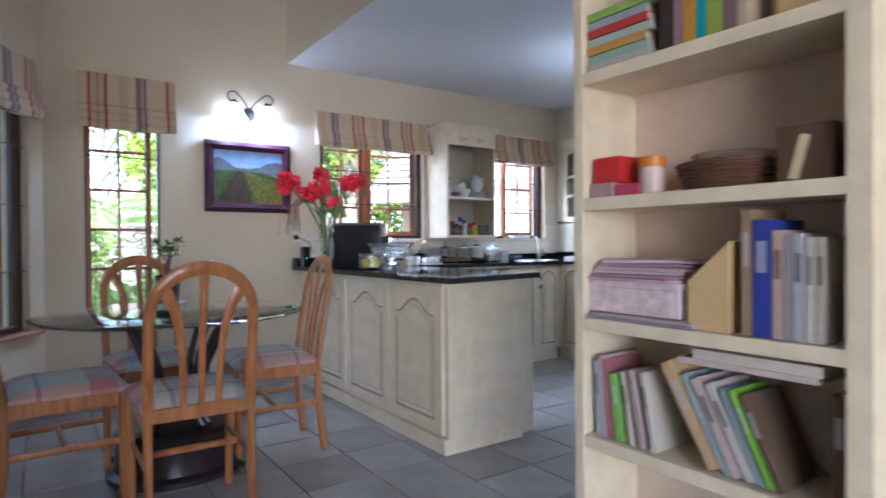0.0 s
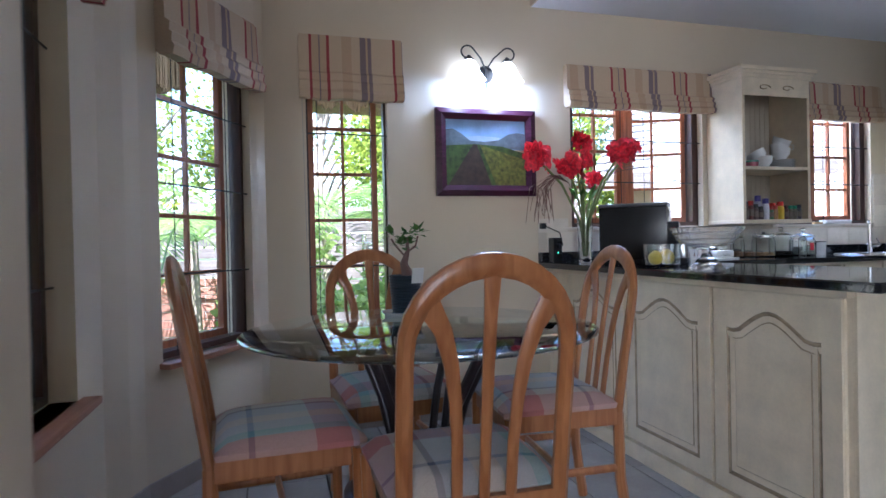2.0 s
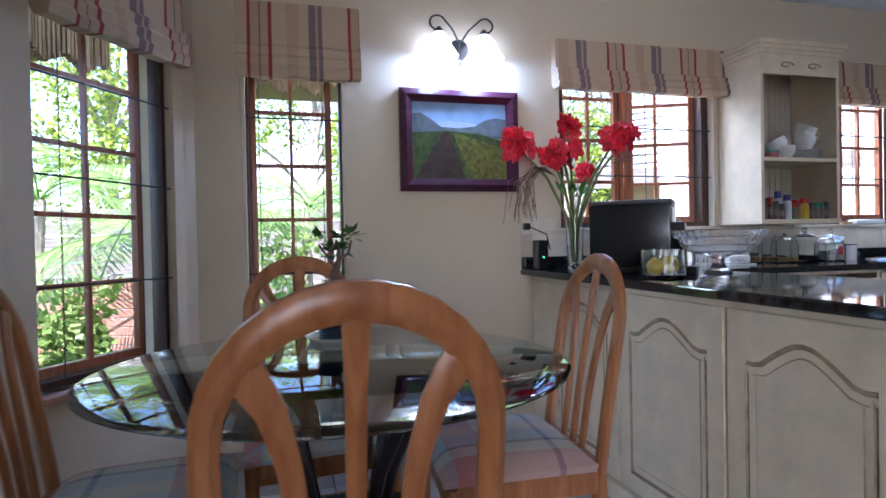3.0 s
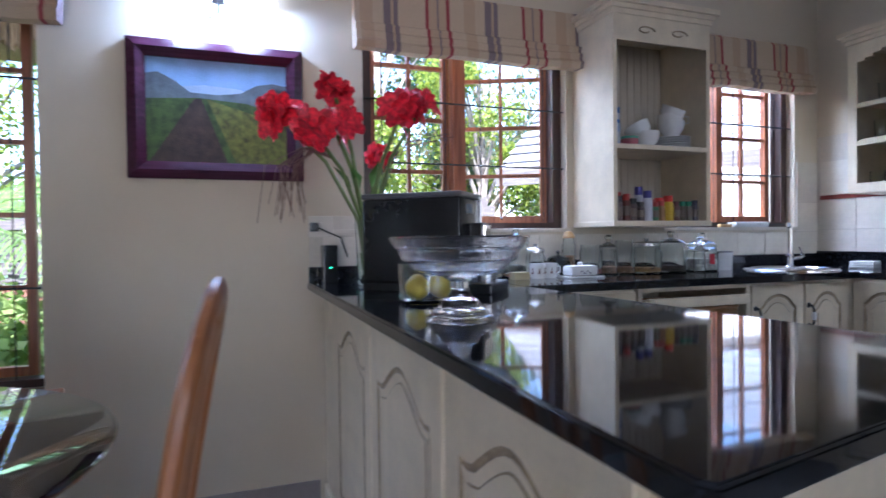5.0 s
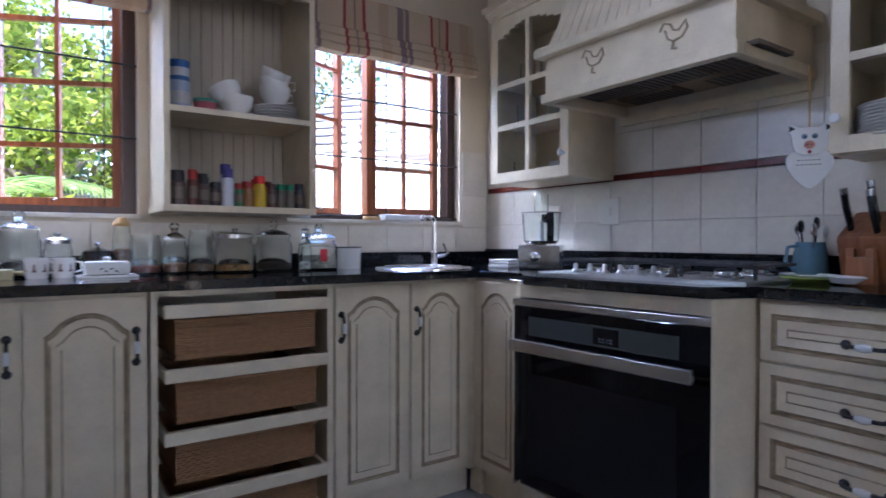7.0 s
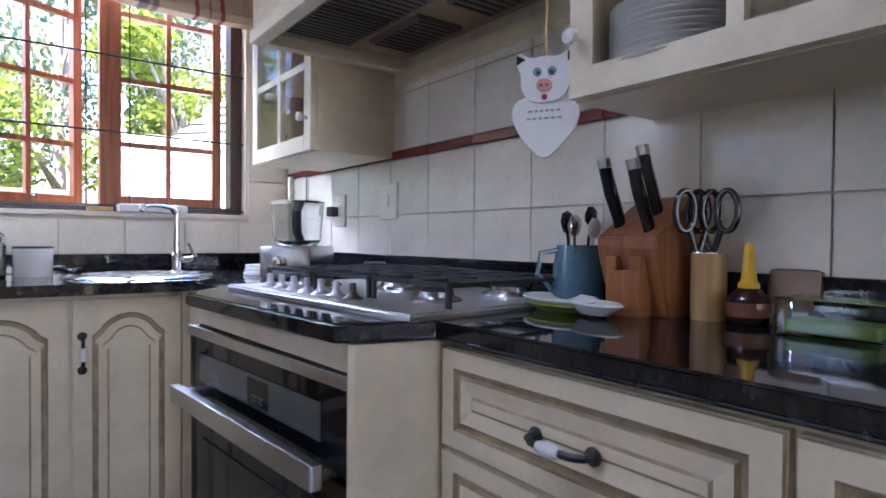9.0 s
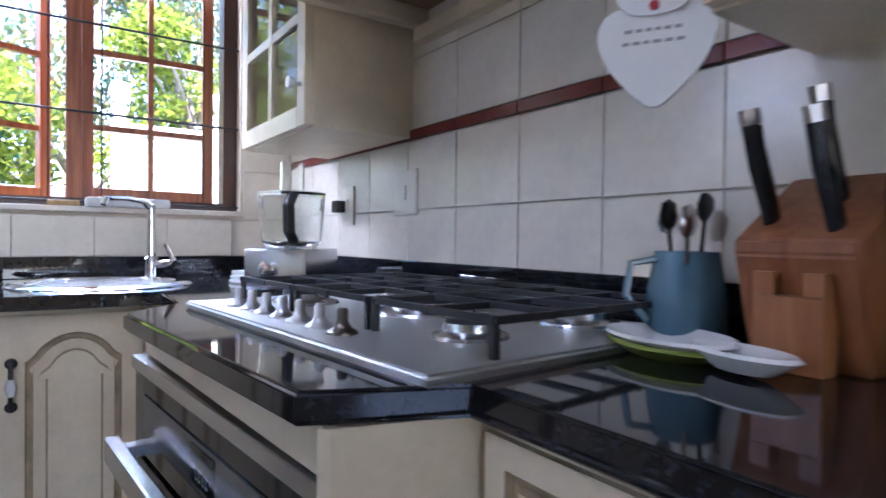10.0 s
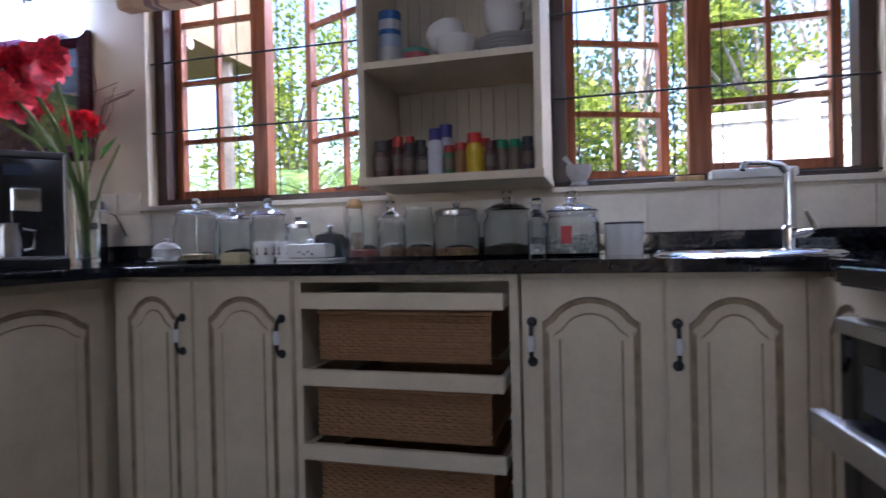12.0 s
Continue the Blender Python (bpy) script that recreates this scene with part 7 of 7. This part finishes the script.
def tree(x, y, h, r, material, label, n=5200, size=0.17, low=0.35, droop=0.0):
    t = thing("tree", label, "tree", x, y, -0.25, grnd.uniform(0, 360), "garden trees")
    bm = sweep([(0, 0, 0), (0.08, 0, h * 0.25), (-0.06, 0.05, h * 0.5), (0.04, 0, h * 0.85)], [0.28, 0.2, 0.14, 0.05], [0.28, 0.2, 0.14, 0.05])
    cs = []
    for i in range(22):
        a, z = grnd.uniform(0, 6.28), h * grnd.uniform(low, 0.95)
        rr = r * grnd.uniform(0.35, 0.9) * (1.15 - 0.6 * z / h)
        c = (rr * math.cos(a), rr * math.sin(a), z)
        cs.append((c, r * (grnd.uniform(0.24, 0.40) if droop else grnd.uniform(0.16, 0.30))))
        sweep([(0, 0, z * 0.6), (c[0] * 0.5, c[1] * 0.5, z * 0.85), c], [0.09, 0.06, 0.02], [0.09, 0.06, 0.02], bm)
    part("trunk", bm, M_BARK, t, smooth=True)
    bm = bmesh.new()
    crown_leaves(bm, cs, n, size, droop)
    part("crown", bm, material, t)
    return t


def palm(x, y, h, n=11, L=1.5):
    t = thing("palm", "green feather-leaved garden palm with arching fronds", "palm", x, y, -0.25, grnd.uniform(0, 360), "garden palms")
    part("trunk", sweep([(0, 0, 0), (0.05, 0, h * 0.5), (0, 0.03, h)], [0.13, 0.1, 0.08], [0.13, 0.1, 0.08]), M_BARK, t, smooth=True)
    for i in range(n):
        a = 6.283 * i / n + grnd.uniform(-0.25, 0.25)
        e = grnd.uniform(0.3, 1.15)
        d = Vector((math.cos(a), math.sin(a), 0))
        pts = []
        for k in range(9):
            u = k / 8
            pts.append(Vector((0, 0, h)) + d * L * u * math.cos(e * (1 - u * 0.6)) + Vector((0, 0, L * (u * math.sin(e) - 0.75 * u * u))))
        bm = sweep(pts, [0.02 - 0.0018 * k for k in range(9)], 0.012, round_=False)
        s = d.cross(Vector((0, 0, 1)))
        for k in range(1, 34):
            u = 0.12 + 0.86 * k / 34 * 1.0
            j = min(7, int(u * 8))
            p = pts[j].lerp(pts[j + 1], u * 8 - j)
            tg = (pts[j + 1] - pts[j]).normalized()
            for sd in (-1, 1):
                q = (s * sd + tg * 0.7 + Vector((0, 0, -0.35))).normalized()
                l = 0.42 * math.sin(math.pi * (0.12 + 0.85 * u)) * (L / 1.5)
                w = tg * 0.014
                bm.faces.new([bm.verts.new(v) for v in (p - w, p + q * l * 0.5 - w * 0.8 + Vector((0, 0, 0.02)), p + q * l, p + q * l * 0.5 + w * 1.2 + Vector((0, 0, 0.02)))])
        part("frond", bm, M_PALM, t)
    return t


for p in ((-0.6, 7.0, 1.35), (0.75, 7.7, 1.7), (2.0, 8.6, 1.5), (-1.9, 8.0, 1.8), (-3.3, 6.2, 1.4), (3.15, 9.2, 1.0)):
    palm(*p, 11, 1.7)
for x, y, h, r, m_, lb, lo in ((4.4, 13.5, 7.5, 2.7, M_TREEB, "tall drooping conifer with rust-tipped needles behind the garden fence", 0.12), (1.2, 14.5, 7.5, 3.0, M_TREEA, "large leafy green garden tree behind the fence", 0.2),
                               (-2.5, 13.0, 6.5, 2.8, M_TREEA, "broad leafy garden tree in dappled light", 0.2), (7.8, 15.5, 8.0, 3.2, M_TREEB, "tall dense conifer beyond the outbuilding roof", 0.12),
                               (2.6, 10.6, 4.6, 1.7, M_TREEA, "small bright green garden tree with pale limbs", 0.25), (-6.0, 9.5, 6.0, 2.6, M_TREEA, "leafy shade tree at the side of the garden", 0.2),
                               (5.9, 11.8, 5.0, 1.9, M_TREEA, "round leafy tree behind the white lattice screen", 0.2), (-9.5, 4.0, 6.5, 3.0, M_TREEA, "leafy tree west of the bay windows", 0.2)):
    tree(x, y, h, r, m_, lb, 13000 if m_ is M_TREEB else 9000, 0.13 if m_ is M_TREEB else 0.11, lo, 0.8 if m_ is M_TREEB else 0.0)
for x, y, r in ((-0.2, 6.2, 0.45), (0.5, 6.0, 0.40), (1.1, 6.4, 0.5), (1.8, 6.9, 0.5), (2.6, 7.6, 0.55), (-1.2, 6.6, 0.45), (-2.2, 5.6, 0.4), (3.5, 8.4, 0.6), (-3.2, 4.6, 0.5), (0.1, 7.2, 0.7), (-2.2, 3.6, 0.35)):
    s_ = thing("shrub", "pale green leafy garden shrub by the low wall", "shrub", x, y, -0.25, 0, "garden shrubs")
    part("stem", sweep([(0, 0, 0), (0, 0, r)], 0.04, 0.03), M_BARK, s_)
    bm = bmesh.new()
    crown_leaves(bm, [((grnd.uniform(-.5, .5) * r, grnd.uniform(-.5, .5) * r, r * grnd.uniform(0.6, 2.0)), r * 0.55) for _ in range(7)], 800, 0.11)
    part("foliage", bm, M_SHRUB, s_)
for x, y in ((0.02, 5.3), (-1.3, 5.2)):
    o = thing("terracotta_pot", "terracotta plant pot standing outside the window", "pot", x, y, -0.25)
    part("pot", lathe([(0, 0), (0.11, 0), (0.15, 0.24), (0.165, 0.24), (0.165, 0.28), (0.14, 0.28), (0.13, 0.22), (0, 0.22)], 20), mat("terracotta", (0.36, 0.15, 0.08), 0.8), o, smooth=True)

# board fence behind the garden
fe = thing("garden_fence", "weathered horizontal board fence closing the garden", "fence", -9, 9.7, -0.25)
for i in range(10):
    part("board", box(0, 14.2, 0.0, 0.03, 0.08 + 0.175 * i, 0.23 + 0.175 * i, bevel=0.004, m=pose(0, 0.008 * (i % 2), 0)), M_FENCE, fe)
for i in range(8):
    part("post", box(2.0 * i, 2.0 * i + 0.1, 0.045, 0.14, 0, 1.95), M_FENCE, fe)
# low brick walls as pieces
bw = thing("garden_wall", "low red brick garden wall in stretcher bond", "wall", -4.2, 8.2, -0.25, -12)
part("mortar_core", box(0.005, 4.2, 0.006, 0.1, 0.0, 0.98), mat("garden_mortar", (0.3, 0.28, 0.25), 0.95), bw)
proto = None
for r_ in range(11):
    for c_ in range(18):
        o = part("brick", box(0, 0.222, 0, 0.106, 0, 0.076), M_BRICK, bw) if proto is None else new("brick", proto.data)
        proto = proto or o
        o.parent, o.matrix_basis = bw, pose(c_ * 0.232 + (0.116 if r_ % 2 else 0), 0, 0.002 + r_ * 0.088)
# thatch eaves over the dining windows
for nm, mm, L in (("thatched_eave", pose(-0.05, YW + 0.75, 1.93), 1.55), ("thatched_eave", pose(-1.35, 3.2, 1.93, 0, 0, 56), 1.7)):
    e_ = thing(nm, "thick golden thatch eave with a ragged clipped edge", "roof", *mm.translation, math.degrees(mm.to_euler().z))
    part("thatch_bed", box(0, L, 0.01, 0.75, 0.16, 0.60), M_THATCH, e_)
    bm = bmesh.new()
    for i in range(int(L * 240)):
        x = L * i / (L * 240)
        z = 0.05 + 0.03 * math.sin(i * 0.13) + grnd.uniform(-0.02, 0.02)
        add_box(bm, x, x + 0.007, -0.02 - grnd.uniform(0, 0.02), 0.012, z, 0.55)
    part("thatch_reeds", bm, M_THATCH, e_, kind="stuff")
    for x in (0.1, L - 0.1):
        part("eave_post", sweep([(x, 0.5, -2.18), (x, 0.5, 0.16)], 0.09, 0.09), M_BARK, e_, smooth=True)
    part("eave_pole", sweep([(0, 0.06, 0.13), (L, 0.06, 0.13)], 0.07, 0.07, side=(0, 1, 0)), M_BARK, e_, smooth=True)

# outbuilding with a boarded roof
ob_ = thing("outbuilding", "low garden outbuilding with a grey boarded roof and dark timber fascia", "outbuilding", 5.0, 9.2, -0.25, -50)
part("wall", box(0.5, 5.5, 0.5, 3.5, 0, 2.35), mat("tan_outdoor_plaster", (0.40, 0.27, 0.2), 0.85), ob_)
rf = new("roof")
rf.parent = ob_
for i in range(11):
    u = i / 11
    part("roof_board", box(0, 6.2, 0, 0.30, 0, 0.025, m=pose(0, 0.25 * i * 0.93, 2.25 + 0.155 * i, 24)), M_SHINGLE, rf)
part("fascia", box(0, 6.2, -0.05, 0.0, 2.05, 2.30), M_FENCE, rf)
bm = bmesh.new()
vs = [bm.verts.new(p) for p in ((0.0, -0.02, 2.24), (0.0, 2.6, 3.9), (0.0, 5.3, 2.24), (0.04, 5.3, 2.24), (0.04, 2.6, 3.9), (0.04, -0.02, 2.24))]
bm.faces.new(vs[:3])
bm.faces.new(vs[3:])
part("gable_board", bm, M_FENCE, rf)

# white lattice screen with ball finials
ls = thing("lattice_screen", "white painted garden screen with square lattice and ball finials", "screen", 4.25, 6.3, -0.25, -4)
part("screen_rail", box(0, 2.4, 0, 0.05, 0.0, 0.75), M_PLASTER, ls)
part("top_rail", box(0, 2.4, -0.01, 0.06, 1.93, 2.0), M_PLASTER, ls)
for x in (0.0, 0.62, 1.5, 2.4):
    part("screen_post", box(x - 0.05, x + 0.05, -0.03, 0.08, 0, 2.02), M_PLASTER, ls)
    part("ball_finial", lathe([(0, 2.02), (0.04, 2.02), (0.03, 2.06), (0.055, 2.09), (0.03, 2.13), (0.055, 2.17), (0.065, 2.21), (0.05, 2.26), (0, 2.28)], 16, at=(x, 0.025, 0)), M_PLASTER, ls, smooth=True)
bm = bmesh.new()
for i in range(-12, 25):
    x = i * 0.1
    for sg in (1, -1):
        x0, x1, z0, z1 = x, x + 1.18 * sg, 0.75, 1.93
        if sg == -1:
            x0, x1 = x + 1.18, x
        pa, pb = Vector((x0, 0.02 + 0.008 * sg, z0)), Vector((x1, 0.02 + 0.008 * sg, z1))
        ta, tb = 0.0, 1.0
        for lim in (0.0, 2.4):
            dx = pb.x - pa.x
            t_ = (lim - pa.x) / dx
            if (lim == 0.0) == (dx > 0):
                ta = max(ta, t_)
            else:
                tb = min(tb, t_)
        if tb - ta > 0.03:
            sweep([pa.lerp(pb, ta), pa.lerp(pb, tb)], 0.062, 0.008, bm, side=(1, 0, -1 * sg), round_=False)
part("lattice", bm, M_PLASTER, ls, kind="stuff")
# washing lines
for k in range(4):
    c_ = thing("washing_line", "thin white washing line sagging across the garden", "washing line", 1.2, 7.3 + 0.25 * k, 0.95 + 0.05 * k, -3 + k, "washing lines")
    part("cord", sweep([(i * 0.5, 0, -0.10 * math.sin(math.pi * i / 9)) for i in range(10)], 0.009, 0.009), M_WHITE, c_)
for x in (1.15, 5.75):
    o = thing("washing_line_post", "steel post carrying the washing lines", "post", x, 7.6, -0.25)
    part("pole", sweep([(0, 0, 0), (0, 0, 1.4)], 0.05, 0.05), M_STEEL, o)
    part("crossbar", sweep([(0, -0.45, 1.3), (0, 0.6, 1.3)], 0.03, 0.03), M_STEEL, o)


# ---- tiles of floor and walls ----
floor_ob = bpy.data.objects["floor"]
G = 0.335
full = None
near, far = [], []
for i in range(-17, 11):
    for j in range(-20, 7):
        x0, y0 = 1.35 + G * i, 2.06 + G * j
        x1, y1 = min(x0 + G, XS + 0.1), min(y0 + G, YW + 0.1)
        if x0 < -5.9 or y0 < -4.9 or x1 - x0 < 0.03 or y1 - y0 < 0.03:
            continue
        (near if -0.9 < x0 < 4.5 and y0 > 0.0 and not (x0 < -0.3 and y0 < 1.0) else far).append((x0, y0, x1, y1))


def tile_mesh(w, d):
    g = 0.003
    return box(g, w - g, g, d - g, -0.0085, 0.0, bevel=0.0025)


for x0, y0, x1, y1 in near:
    if (x1 - x0) > G - 0.001 and (y1 - y0) > G - 0.001:
        if full is None:
            full = part("floor_tile", tile_mesh(G, G), M_TILE, floor_ob)
            o = full
        else:
            o = new("floor_tile", full.data)
            o.parent = floor_ob
    else:
        o = part("floor_tile", tile_mesh(x1 - x0, y1 - y0), M_TILE, floor_ob)
    o.matrix_basis = pose(x0, y0, grnd.uniform(-0.0006, 0.0006))
bm = bmesh.new()
for x0, y0, x1, y1 in far:
    add_box(bm, x0 + 0.003, x1 - 0.003, y0 + 0.003, y1 - 0.003, -0.0085, 0.0)
part("far_floor_tiles", bm, M_TILE, floor_ob, kind="stuff")


def wall_tile(parent, m, w, h, material=None, t=0.007):
    key = (round(w, 4), round(h, 4), material)
    if key not in TILES:
        TILES[key] = part("wall_tile", box(0.0012, w - 0.0012, -t, -0.001, 0.0012, h - 0.0012, bevel=0.0016), material or M_WTILE, parent)
        o = TILES[key]
    else:
        o = new("wall_tile", TILES[key].data)
        o.parent = parent
    o.matrix_basis = m
    return o


TILES = {}
part("wall_grout", box(XS - 0.003, XS, 0.3, YW, 0.9, 1.62), M_WGROUT, kind="structure")
part("wall_grout", box(1.70, XS - 0.003, YW - 0.003, YW, 0.9, 1.085), M_WGROUT, kind="structure")
part("wall_grout", box(4.395, XS - 0.003, YW - 0.003, YW, 1.085, 1.477), M_WGROUT, kind="structure")
ZR = [(0.962, 1.096), (1.096, 1.261)]
for i in range(14):
    y = 4.025 - 0.2005 * i
    y0 = max(y, 1.2)
    for z0, z1 in ZR + ([(1.289, 1.455), (1.455, 1.62)] if i > 3 else [(1.289, 1.477)]):
        wall_tile(wall_east, pose(XS - 0.003, y, z0, 0, 0, -90), 0.2005, z1 - z0)
    wall_tile(wall_east, pose(XS - 0.003, y, 1.262, 0, 0, -90), 0.2005, 0.026, M_RTILE, 0.013)
wall_tile(wall_east, pose(XS - 0.003, YW - 0.004, 0.962, 0, 0, -90), 0.021, 0.134)
wall_tile(wall_east, pose(XS - 0.003, YW - 0.004, 1.096, 0, 0, -90), 0.021, 0.165)
for i in range(14):
    x = XS - 0.0115 - 0.2005 * (i + 1)
    wall_tile(wall_north, pose(x, YW - 0.003, 0.962), 0.2005, 0.122)
for z0, z1 in ((1.085, 1.25), (1.25, 1.477)):
    wall_tile(wall_north, pose(4.3965, YW - 0.003, z0), XS - 0.0115 - 4.3965, z1 - z0)
wall_tile(wall_north, pose(1.70, YW - 0.003, 1.085), 0.2, 0.085)
